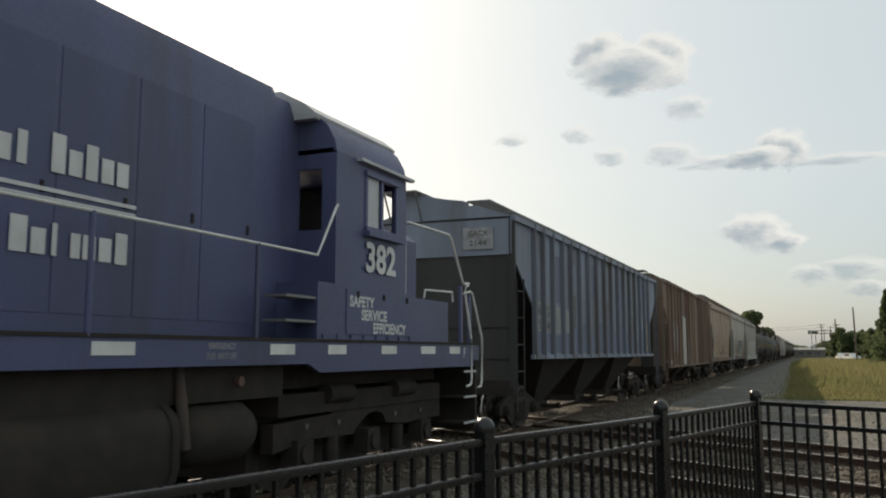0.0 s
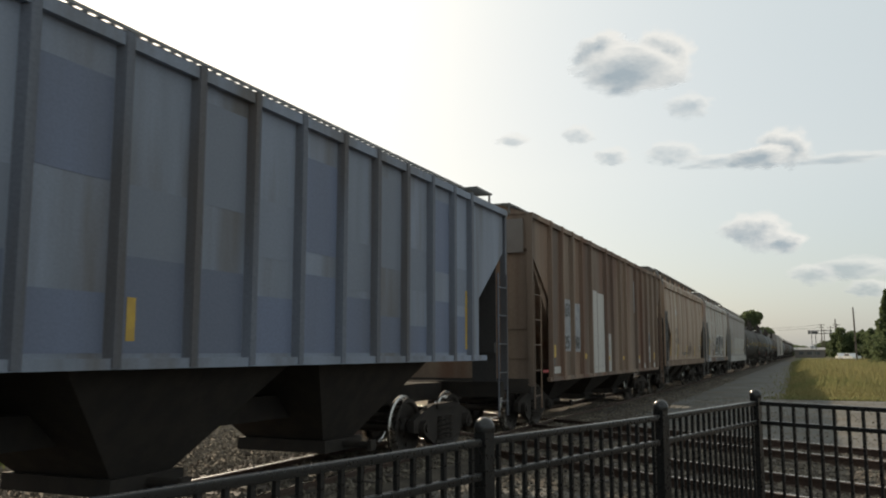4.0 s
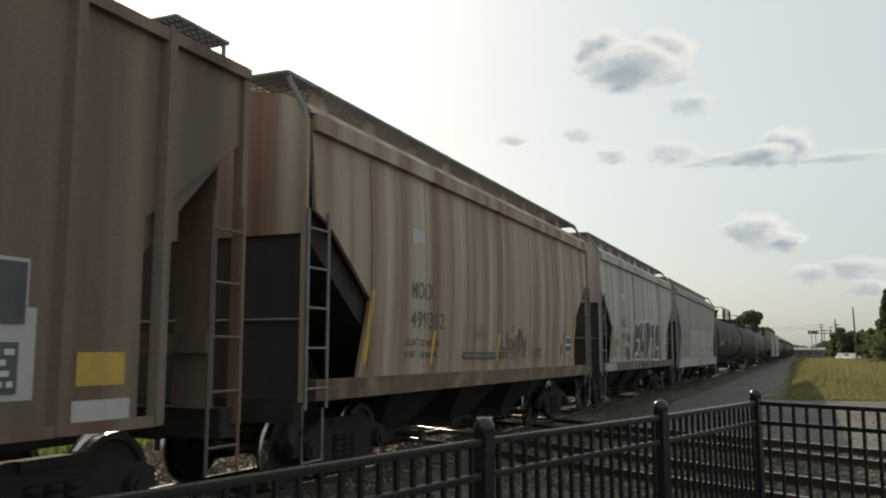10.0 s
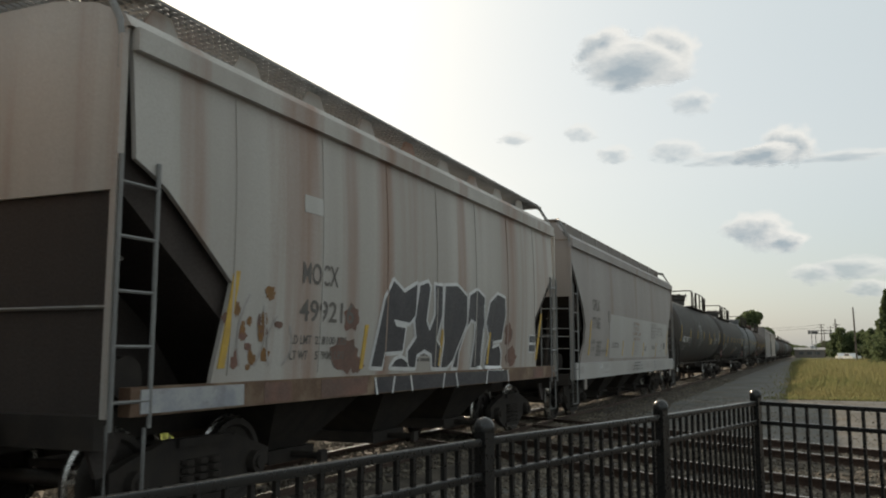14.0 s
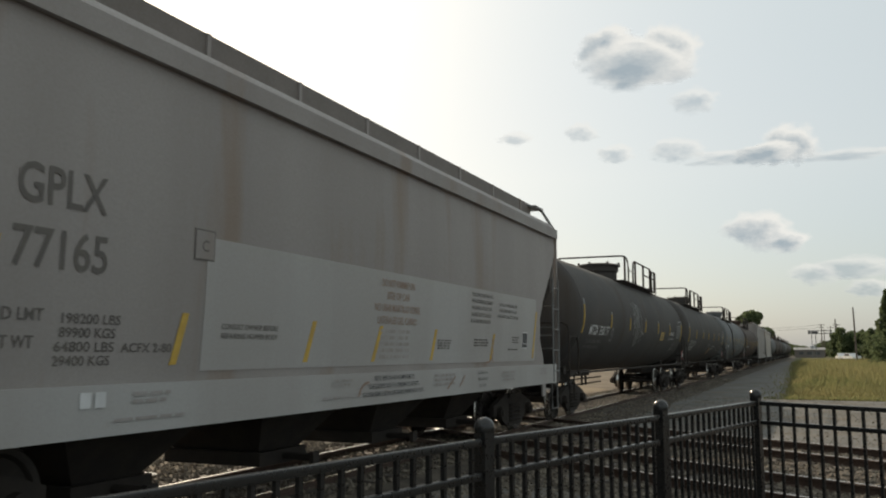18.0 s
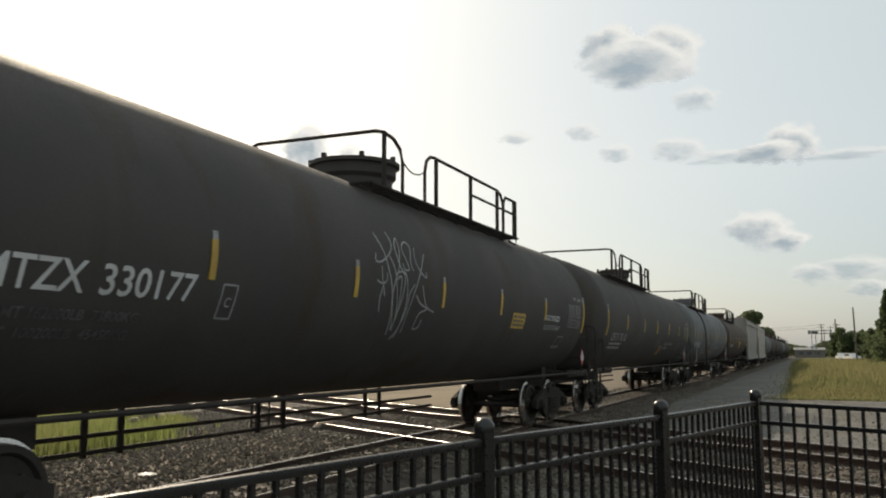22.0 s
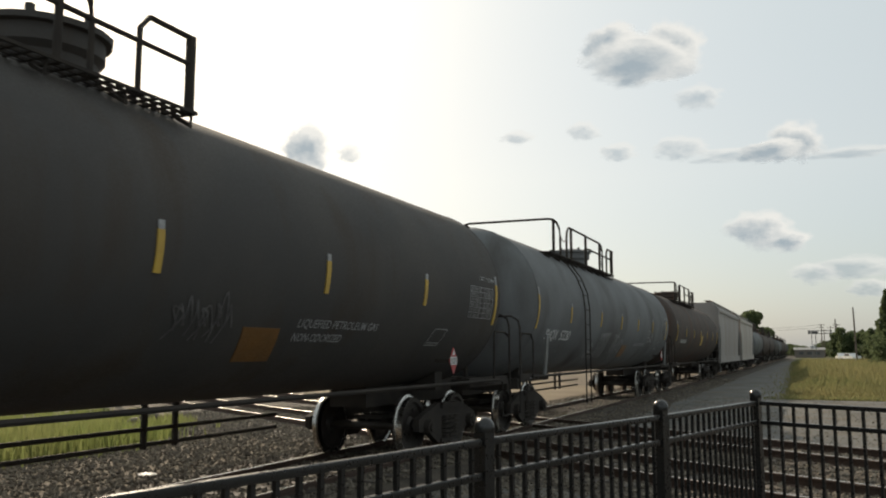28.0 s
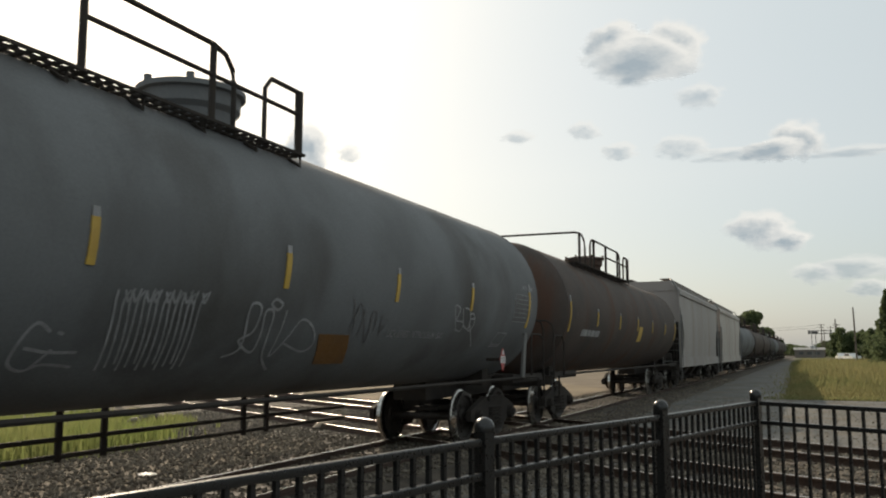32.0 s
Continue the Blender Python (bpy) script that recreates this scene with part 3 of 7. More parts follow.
        if s < 0:
            n = 14
            part("brake_cylinder", Geo().loops([[(xx, -h + 0.62 + rr * math.cos(2 * math.pi * j / n), 1.42 + rr * math.sin(2 * math.pi * j / n)) for j in range(n)] for xx, rr in ((-1.0, 0.05), (-0.95, 0.17), (-0.4, 0.17), (-0.36, 0.1), (-0.1, 0.05))]), M_UNDER, car)
            part("brake_lever", Geo().box(-0.2, -0.15, -h + 0.3, -h + 0.34, 1.15, 2.3).box(-0.22, 0.25, -h + 0.3, -h + 0.34, 1.25, 1.3), M_UNDER, car)
            part("air_reservoir", Geo().cyl((0.15, -h + 0.75, 1.4), (1.0, -h + 0.75, 1.4), 0.2, 14), M_UNDER, car)
        else:
            n = 22
            part("brake_wheel", Geo().loops([[(0.75 + (0.27 + 0.02 * math.cos(q)) * math.cos(2 * math.pi * j / n), h - 0.08 + 0.02 * math.sin(q), 2.35 + (0.27 + 0.02 * math.cos(q)) * math.sin(2 * math.pi * j / n)) for q in (0, 1.57, 3.14, 4.71)] for j in range(n + 1)], caps=False), M_UNDER, car, "hand brake wheel")
            part("brake_housing", Geo().box(0.6, 0.9, h - 0.35, h - 0.12, 2.15, 2.55), M_UNDER, car)
    underside(car, h, bays, zs, zs + 0.05, mat=M_UNDER)
    return car, mid, h, Side(half, swell=(zs, zt, bulge))


# ---- tank cars ----


def tank_geo(h, r, zc):
    prof_ = []
    for i in range(9):
        a = math.pi / 2 * i / 8
        prof_.append((-h + 0.75 - 0.75 * math.cos(a), r * math.sin(a)))
    prof_ += [(-h + 0.8 + (2 * h - 1.6) * i / 8, r) for i in range(9)]
    for i in range(9):
        a = math.pi / 2 * (1 - i / 8)
        prof_.append((h - 0.75 + 0.75 * math.cos(a), r * math.sin(a)))
    n = 64
    return Geo().loops([[(max(rr, 0.004) * math.cos(2 * math.pi * j / n), y, zc + max(rr, 0.004) * math.sin(2 * math.pi * j / n)) for j in range(n)] for y, rr in prof_])


def tank_car(name, u0, u1, mat, label, stripes=(), man=0.0, post=0.0, near=True, stripe_mat=None, fittings=True, dome=0.52, near_ladder=False, ends=(1.2, 5.25, 6.56), r=1.59, zc=2.65):
    """man, post: along the track, the middle of the manway and the first post of the railing."""
    car = car_empty(name, u0, u1, label, "tank car")
    mid, h = (u0 + u1) / 2, (u1 - u0) / 2
    shell = part("tank", tank_geo(h, r, zc), mat, car, "long welded pressure tank")
    side = Side(0, r, zc)
    for e in (-1, 1):
        y = e * (h - 0.75)
        n = 48
        ring = lambda rr, yy: [(rr * math.cos(2 * math.pi * j / n), yy, zc + rr * math.sin(2 * math.pi * j / n)) for j in range(n)]
        part("weld_band", Geo().loops([ring(r, y - 0.03), ring(r + 0.008, y - 0.02), ring(r + 0.008, y + 0.02), ring(r, y + 0.03)], caps=False), mat, shell)
        # stub sill, bolster saddle, end sill
        g = Geo().box(-0.32, 0.32, *sorted((e * (h - 3.4), e * (h + 0.25))), 0.78, 1.14)
        part("stub_sill", g, M_UNDER, car, "stub centre sill")
        a = arc(0, zc, r + 0.01, -122, -58, 14)
        part("saddle", Geo().prof([(-0.85, 1.0), *a, (0.85, 1.0)], "y", *sorted((e * (h - 1.95), e * (h - 1.65)))), M_UNDER, car, "curved tank saddle")
        part("end_sill", Geo().box(-1.45, 1.45, *sorted((e * (h + 0.2), e * (h + 0.02))), 0.92, 1.12), M_UNDER, car)
        # end platform with its plates, and the rail across it
        for x in (-1, 1):
            part("platform_sill", Geo().box(*sorted((x * 1.36, x * 1.45)), *sorted((e * (h - 1.9), e * (h + 0.02))), 1.05, 1.2), M_UNDER, car, "platform side plate")
            g = Geo().tube([(x * 1.47, e * (h + 0.12), 1.1), (x * 1.47, e * (h + 0.12), 0.48), (x * 1.47, e * (h - 0.3), 0.48), (x * 1.47, e * (h - 0.3), 1.1)], 0.02, 6)
            part("stirrup", g, M_UNDER, car, "bent bar step")
        ye = e * (h + 0.1)
        g = Geo().tube([(1.47, ye, 1.05), (1.47, ye, 2.1), (1.43, ye, 2.25), (1.3, ye, 2.33), (-1.3, ye, 2.33), (-1.43, ye, 2.25), (-1.47, ye, 2.1), (-1.47, ye, 1.05)], 0.02, 7)
        part("end_handrail", g, M_UNDER, car, "bent pipe rail across the end platform")
        g = Geo().tube([(1.47, e * (h - 0.75), 1.15), (1.47, e * (h - 0.75), 1.85), (1.45, e * (h - 0.65), 2.0), (1.45, e * (h - 0.1), 2.0), (1.47, e * (h + 0.1), 1.9)], 0.02, 6)
        part("end_handrail", g, M_UNDER, car, "bent pipe grab rail")
        coupler(car, e * (h + 0.2), e)
        truck(car, e * (h - 1.8), spin=near)
    for s in (-1, 1):
        g = Geo().tube([(s * 1.5, -h + 0.6, 1.14), (s * 1.5, h - 0.6, 1.14)], 0.03, 6)
        part("side_handrail", g, M_UNDER, car, "long pipe handrail")
    if near:
        # brake rigging and lower guard bars on the far side
        g = Geo()
        for z in (0.42, 0.62, 0.86):
            g.tube([(-1.46, -h + 3.2, z), (-1.46, h - 3.2, z)], 0.032, 6)
        for y in (-3.9, -3.3, -0.35, 0.35, 3.2, 3.8):
            g.tube([(-1.46, y, 0.36), (-1.46, y, 1.2)], 0.045, 6)
        part("guard_rail", g, M_UNDER, car, "low guard bars")
    # manway, platform and railing on top
    zt = zc + r
    if fittings:
        n = 28
        rings = [[(q * math.cos(2 * math.pi * j / n), man + q * math.sin(2 * math.pi * j / n), z) for j in range(n)]
                 for q, z in ((dome, zt - 0.08), (dome, zt + 0.14), (dome + 0.06, zt + 0.2), (dome + 0.06, zt + 0.36), (dome + 0.12, zt + 0.37), (dome + 0.12, zt + 0.43), (dome, zt + 0.46), (dome * 0.5, zt + 0.5), (0.05, zt + 0.51))]
        mw = part("manway", Geo().loops(rings), mat, car, "round protective housing with lid")
        g = Geo()
        for j in range(7):
            a = 2 * math.pi * j / 7
            g.cyl(((dome + 0.08) * math.cos(a), man + (dome + 0.08) * math.sin(a), zt + 0.41), ((dome + 0.08) * math.cos(a), man + (dome + 0.08) * math.sin(a), zt + 0.5), 0.045, 6)
        tagged(part("lid_clamp", g, mat, mw), kind="stuff")
    r0 = post
    d0, d1 = r0 - 0.5, r0 + ends[2]
    zd, zr = 3.95, 4.79
    for s in (-1, 1):
        xr = s * 1.14
        dk = tagged(part("walkway", grating(*sorted((s * 0.86, s * 1.2)), d0, d1, zd, 0.085), M_UNDER, car, "narrow steel walkway"), kind="stuff")
        n = int((d1 - d0) / 0.8)
        for i in range(n + 1):
            y = d0 + 0.05 + (d1 - d0 - 0.1) * i / n
            g = Geo().tube([(s * 1.17, y, zd), (s * 1.17, y, zd - 0.12), (s * 1.0, y, zd - 0.02)], 0.024, 5)
            part("bracket", g, M_UNDER, dk)
        # side railing with rounded ends
        a0, a1 = r0 + ends[0], r0 + ends[1]
        g = Geo().tube([(xr, a0, zd), (xr, a0, zr - 0.3), (xr, a0 + 0.06, zr - 0.12), (xr, a0 + 0.2, zr - 0.02), (xr, a0 + 0.36, zr), (xr, a1 - 0.36, zr), (xr, a1 - 0.15, zr - 0.05), (xr, a1 - 0.03, zr - 0.18), (xr, a1, zr - 0.36), (xr, a1, zd)], 0.028, 8)
        part("railing", g, M_UNDER, dk, "pipe railing with rounded ends")
        for y in (a0 + 0.45, a0 + 2.0, a1 - 0.35):
            part("railing_post", Geo().tube([(xr, y, zd), (xr, y, zr)], 0.036, 8), M_UNDER, dk)
        part("railing_post", Geo().tube([(xr, d1 - 0.05, zd), (xr, d1 - 0.05, zr - 0.05)], 0.05, 8), M_UNDER, dk)
        g = Geo().tube([(xr, a0 + 2.0, zr - 0.33), (xr, d1 - 0.05, zr - 0.33)], 0.024, 6)
        g.tube([(xr, d1 - 0.75, zd), (xr, d1 - 0.75, zr - 0.2), (xr, d1 - 0.63, zr - 0.06), (xr, d1 - 0.05, zr - 0.06)], 0.028, 6)
        part("end_railing", g, M_UNDER, dk)
        # post beside the crossing rail, bent down along the walkway
        g = Geo().tube([(xr, r0 - 0.02, zr), (xr, r0 + 0.3, zr - 0.03), (xr, r0 + 0.52, zr - 0.14), (xr, r0 + 0.61, zr - 0.34), (xr, r0 + 0.61, zd)], 0.028, 8)
        g.tube([(xr, r0, zd), (xr, r0, zr)], 0.036, 8)
        part("railing", g, M_UNDER, dk, "bent pipe railing")
        if near:
            g = Geo().tube([(xr, r0 + 0.61 + (ends[0] - 0.61) * i / 8, zr - 0.3 - 0.12 * (1 - (2 * i / 8 - 1) ** 2)) for i in range(9)], 0.012, 5)
            part("chain", g, M_UNDER, dk)
    g = Geo().tube([(1.14, r0, zr), (1.02, r0 - 0.05, zr + 0.02), (-1.02, r0 - 0.05, zr + 0.02), (-1.14, r0, zr)], 0.028, 8)
    part("cross_railing", g, M_UNDER, car, "pipe rail across the tank top")
    # ladders down the sides
    lad = r0 + 0.85
    for s in ((-1, 1) if near_ladder else (-1,)):
        g = Geo()
        for y in (lad, lad + 0.48):
            g.tube([(s * (r + 0.07), y, 0.42), (s * (r + 0.07), y, zc), *((s * (r + 0.07) * math.cos(a), y, zc + (r + 0.07) * math.sin(a)) for a in (0.25, 0.5, 0.75, 0.88))], 0.018, 6)
        for i in range(9):
            z = 0.5 + i * 0.36
            x = r + 0.07 if z < zc else math.sqrt((r + 0.07) ** 2 - (z - zc) ** 2)
            g.tube([(s * x, lad, z), (s * x, lad + 0.48, z)], 0.013, 5)
        part("ladder", g, M_UNDER, car, "narrow side ladder")
    for u in stripes:
        tall = 0.86 if u in (stripes[0], stripes[-1]) else 0.46
        side.patch(car, u - mid, 2.53 - tall * 0.09, 0.085, tall * 0.82, stripe_mat or M_YELLOW, "reflector_stripe", "faded yellow reflector stripe", lift=0.014)
        side.patch(car, u - mid, 2.53 + tall * 0.41, 0.075, tall * 0.18, M_FADED, "reflector_stripe", "worn white reflector stripe", lift=0.014)
    return car, mid, h, side


# ---- locomotive ----
def locomotive(u0, u1):
    car = car_empty("locomotive", u0, u1, "dark blue road-switcher diesel locomotive with white lettering", "locomotive", "", 0.5)
    mid = (u0 + u1) / 2
    L = lambda u: u - mid
    h = (u1 - u0) / 2
    sd = Side(1.525)
    part("frame", Geo().box(-1.5, 1.5, L(u0) + 0.3, L(u1) + 0.15, 1.50, 1.75), M_BLUE, car, "blue walkway frame")
    part("deck", Geo().box(-1.52, 1.52, L(u0) + 0.3, L(u1) + 0.1, 1.75, 1.78), M_UNDER, car)
    hood = [(-0.97, 1.78), (0.97, 1.78), (0.97, 4.58), (0.9, 4.77), (0.72, 4.87), (-0.72, 4.87), (-0.9, 4.77), (-0.97, 4.58)]
    part("long_hood", Geo().prof(hood, "y", L(u0) + 1.2, L(8.25)), M_BLUE, car, "long engine hood")
    part("hood_end", Geo().prof([(x * 0.98, z if z < 2 else z - 0.08) for x, z in hood], "y", L(8.25), L(8.8)), M_BLUE, car, "inset hood end by the cab")
    for i in range(13):
        y = L(u0) + 1.5 + i * 0.92
        d = part("hood_door", Geo().box(0.97, 0.977, y, y + 0.86, 1.95, 4.2), M_BLUE, car)
        part("latch", Geo().box(0.977, 0.992, y + 0.76, y + 0.79, 2.92, 3.02), M_UNDER, d)
    # cab
    c0, c1 = L(8.75), L(10.68)
    cab = [(-1.5, 1.78), (1.5, 1.78), (1.5, 4.02), (1.36, 4.12), (-1.36, 4.12), (-1.5, 4.02)]
    win = dict(y0=c0 + 0.75, y1=c0 + 1.62, z0=3.2, z1=3.92)
    for s in (-1, 1):
        x0, x1 = sorted((s * 1.5, s * 1.45))
        w = part("cab_wall", framed("x", x0, x1, c0, c1, 1.78, 4.06, win["y0"], win["y1"], win["z0"], win["z1"]), M_BLUE, car, "blue cab side")
        fr = Geo()
        for y in (win["y0"], (win["y0"] + win["y1"]) / 2, win["y1"]):
            fr.box(*sorted((s * 1.47, s * 1.515)), y - 0.03, y + 0.03, win["z0"], win["z1"])
        for z in (win["z0"], win["z1"]):
            fr.box(*sorted((s * 1.46, s * 1.54)), win["y0"] - 0.04, win["y1"] + 0.04, z - 0.03, z + 0.03)
        part("window_frame", fr, M_BLUE, w)
        part("window_sill", Geo().box(*sorted((s * 1.5, s * 1.6)), win["y0"] - 0.08, win["y1"] + 0.08, win["z0"] - 0.1, win["z0"] - 0.04), M_BLUE, w, "blue arm-rest sill")
        part("window_shade", Geo().box(*sorted((s * 1.475, s * 1.485)), win["y0"] + 0.03, win["y0"] + 0.38, win["z0"] + 0.02, win["z1"] - 0.02), M_GALV, w, "pale half-drawn window shade")
    for e0, e1, b0_, b1_ in ((-1.45, 0.0, -1.3, -0.95), (0.0, 1.45, 0.95, 1.3)):
        part("cab_end", framed("y", c0, c0 + 0.05, e0, e1, 1.78, 4.1, b0_, b1_, 3.1, 3.85), M_BLUE, car, "blue cab end")
    for e0, e1, b0_, b1_ in ((-1.45, 0.0, -1.3, -0.1), (0.0, 1.45, 0.1, 1.3)):
        part("cab_end", framed("y", c1 - 0.05, c1, e0, e1, 1.78, 4.1, b0_, b1_, 3.2, 3.9), M_BLUE, car, "blue cab end")
    shoulder = [(-1.5, 4.04), (1.5, 4.04), (1.47, 4.2), (1.36, 4.4), (1.24, 4.5), (-1.24, 4.5), (-1.36, 4.4), (-1.47, 4.2)]
    part("cab_shoulder", Geo().prof(shoulder, "y", c0, c1), M_BLUE, car, "blue rounded cab shoulder")
    roof = [(-1.25, 4.46), (-1.27, 4.52), (-1.1, 4.66), (-0.75, 4.85), (0.75, 4.85), (1.1, 4.66), (1.27, 4.52), (1.25, 4.46)]
    part("cab_roof", Geo().prof(roof, "y", c0 - 0.12, c1 + 0.1), M_ROOF, car, "pale grey cab roof")
    for s in (-1, 1):
        part("rain_visor", Geo().prof([(c0 + 0.5, 4.03), (c1 + 0.12, 4.03), (c1 + 0.12, 4.07), (c0 + 0.5, 4.07)], "x", *sorted((s * 1.5, s * 1.58))), M_ROOF, car, "pale rain visor over the cab window")
    # added dark blocks keep daylight from showing through the cab windows
    part("control_stand", Geo().box(-1.1, 0.7, c0 + 0.45, c1 - 0.5, 1.78, 3.72).box(-1.3, -0.6, c0 + 0.1, c0 + 0.5, 1.78, 3.95), M_UNDER, car, "dark filler blocks that close the view through the cab")
    # short hood
    nose = [(-0.95, 1.78), (0.95, 1.78), (0.95, 3.36), (0.8, 3.48), (-0.8, 3.48), (-0.95, 3.36)]
    part("short_hood", Geo().prof(nose, "y", c1, L(12.2)), M_BLUE, car, "low short hood")
    part("nose_box", Geo().box(0.95, 1.5, L(11.0), L(12.2), 1.78, 2.4), M_BLUE, car, "blue step box")
    part("nose_panel", Geo().prof([(L(11.2), 2.3), (L(11.7), 2.3), (L(11.7), 3.3), (L(11.62), 3.42), (L(11.2), 3.46)], "x", 0.97, 1.02), M_WHITE, car, "white nose panel")
    # battery box under the cab
    b0 = L(8.35)
    part("battery_box", Geo().box(0.95, 1.51, b0, L(11.0), 1.78, 2.44), M_BLUE, car, "blue battery box")
    part("box_door", Geo().box(1.51, 1.522, L(9.0), L(10.9), 1.85, 2.4), M_BLUE, car, "blue hinged box door")
    for u in (9.25, 9.95, 10.65):
        part("latch", Geo().box(1.522, 1.535, L(u), L(u) + 0.05, 2.3, 2.38), M_UNDER, car)
    part("battery_box", Geo().box(-1.51, -0.95, b0, L(11.0), 1.78, 2.44), M_BLUE, car, "blue battery box")
    g = Geo()
    for z in (1.98, 2.25):
        g.box(1.2, 1.5, b0 - 0.62, b0 - 0.02, z - 0.02, z + 0.008)
    part("step", g, M_STEEL, car, "steel cab steps")
    # fuel tank, trucks
    # added filler boxes under the frame, so no sunlit ground shows through
    part("equipment_rack", Geo().box(-1.3, 1.3, L(-5.0), L(8.0), 1.15, 1.5).box(-1.0, 1.0, L(5.6), L(12.8), 1.2, 1.5), M_UNDER, car)
    tank_pr = [(-1.2, 0.32), (1.2, 0.32), (1.4, 0.42), (1.46, 0.6), *arc(1.18, 0.9, 0.28, 0, 90, 7), (-1.18, 1.18), (-1.46, 0.9), (-1.46, 0.6), (-1.4, 0.42)]
    ft = part("fuel_tank", Geo().prof(tank_pr, "y", L(-2.2), L(6.15)), M_UNDER, car, "grimy fuel tank with rounded shoulders")
    for u in (0.2, 2.1, 4.0, 6.1):
        part("tank_strap", Geo().prof([(x * 1.012, z + 0.004) for x, z in tank_pr], "y", L(u) - 0.05, L(u) + 0.05), M_UNDER, ft)
    part("filler_pipe", Geo().tube([(1.3, L(6.28), 1.5), (1.36, L(6.28), 1.2), (1.4, L(6.3), 0.75)], 0.055, 10), M_TANKRUST, car, "rusty vertical filler pipe")
    part("air_reservoir", Geo().loops([[(1.12 + q * math.cos(2 * math.pi * j / 24), L(u), 0.84 + q * math.sin(2 * math.pi * j / 24)) for j in range(24)] for u, q in ((6.36, 0.1), (6.42, 0.24), (6.55, 0.31), (7.32, 0.31), (7.46, 0.24), (7.52, 0.1))]), M_UNDER, car, "grimy air reservoir")
    part("reflector", Geo().cyl((1.3, L(7.18), 1.34), (1.36, L(7.18), 1.34), 0.05, 14), M_OXIDE, car, "dull red round reflector")
    for y in (L(10.35), L(u0) + 4.2):
        # the lower box is an added core that hides lit ground behind the wheels
        g = Geo().box(-1.15, 1.15, y - 2.2, y + 2.2, 0.9, 1.15).box(-0.8, 0.8, y - 2.3, y + 2.3, 0.2, 0.9)
        tr = part("truck", g, M_UNDER, car, "three-axle locomotive truck with an added solid core")
        for s in (-1, 1):
            pr = [(-2.25, 0.5), (-2.25, 0.82), (-1.7, 0.84), (-1.05, 0.86), (-0.4, 1.02), (-0.05, 1.15), (0.35, 1.12), (0.72, 0.98), (1.65, 0.95), (2.2, 1.14), (2.4, 1.14), (2.4, 0.62), (1.95, 0.62), (1.2, 0.6), (0.52, 0.65), (0.4, 0.78), (0.2, 0.83), (-0.05, 0.8), (-0.22, 0.72), (-0.45, 0.57), (-1.5, 0.6)]
            fr = part("sideframe", Geo().prof([(y + a, b) for a, b in pr], "x", *sorted((s * 0.95, s * 1.12))), M_UNDER, tr, "cast side frame with an arched middle")
            for a in (-1.6, -0.85, 0.75, 1.6):
                part("bolt", Geo().cyl((s * 1.12, y + a, 0.76), (s * 1.15, y + a, 0.76), 0.035, 8), M_STENCIL, fr)
            for a in (-1.7, 0.0, 1.7):
                part("journal_box", Geo().box(*sorted((s * 0.98, s * 1.2)), y + a - 0.17, y + a + 0.17, 0.3, 0.62).cyl((s * 1.2, y + a, WHEEL_R), (s * 1.24, y + a, WHEEL_R), 0.12, 12), M_UNDER, fr, "axle journal box")
            for a in (-0.9, 0.95):
                part("brake_cylinder", Geo().cyl((s * 1.14, y + a - 0.3, 1.12), (s * 1.14, y + a + 0.3, 1.12), 0.12, 14), M_UNDER, fr, "brake cylinder")
                part("spring", Geo().cyl((s * 1.06, y + a, 0.25), (s * 1.06, y + a, 0.6), 0.1, 10), M_UNDER, fr)
        for k in (-1.7, 0.0, 1.7):
            w = part("wheelset", wheel_mesh(), M_WHEEL, tr, "steel wheelset", at=(0, y + k, WHEEL_R))
            SPINNERS.append((w, y + k))
    part("frame_skirt", Geo().prof([(L(8.2), 1.5), (L(8.45), 1.4), (L(13.3), 1.4), (L(13.3), 1.5)], "x", 1.44, 1.498), M_BLUE, car, "deeper blue frame edge under the cab")
    # pilot, steps and handrails
    part("pilot", Geo().box(-1.45, 1.45, L(u1) + 0.08, L(u1) + 0.18, 0.35, 1.5), M_UNDER, car)
    for s in (-1, 1):
        x = s * 1.5
        g = Geo()
        g.tube([(x, L(u0) + 1.6, 2.74), (x, L(8.35), 2.74), (x, L(8.75), 3.35), (x, c0 + 0.04, 3.4)], 0.017, 7)
        part("handrail", g, M_REFLECT, car, "white pipe handrail")
        for i in range(6):
            y = L(u0) + 1.8 + i * 2.2
            part("stanchion", Geo().tube([(x, y, 1.75), (x, y, 2.74)], 0.025, 6), M_BLUE, car)
        part("handrail", Geo().tube([(x, c1 + 0.05, 3.46), (x, L(12.24), 3.47), (x, L(12.36), 3.4), (x, L(12.78), 2.82), (x, L(12.86), 2.74), (x, L(13.10), 2.76)], 0.021, 7), M_REFLECT, car, "white pipe handrail")
        part("handrail", Geo().tube([(x, L(13.06), 2.72), (x, L(12.96), 2.7), (x, L(12.92), 2.6), (x, L(13.05), 2.27), (x, L(13.19), 1.85), (x, L(13.21), 1.2), (x, L(13.16), 1.1), (x, L(12.98), 1.08)], 0.021, 7), M_REFLECT, car, "white bent pipe handrail")
        part("handrail", Geo().tube([(x, L(12.86), 2.58), (x, L(13.16), 2.63), (x, L(13.26), 2.6), (x, L(13.36), 2.43), (x, L(13.70), 1.87), (x, L(13.68), 1.15), (x, L(13.63), 1.06), (x, L(13.50), 1.05)], 0.021, 7), M_REFLECT, car, "white bent pipe handrail")
        part("handrail", Geo().tube([(x, L(11.30), 2.42), (x, L(11.34), 2.54), (x, L(12.36), 2.57), (x, L(12.40), 2.42)], 0.016, 6), M_REFLECT, car, "white pipe handrail")
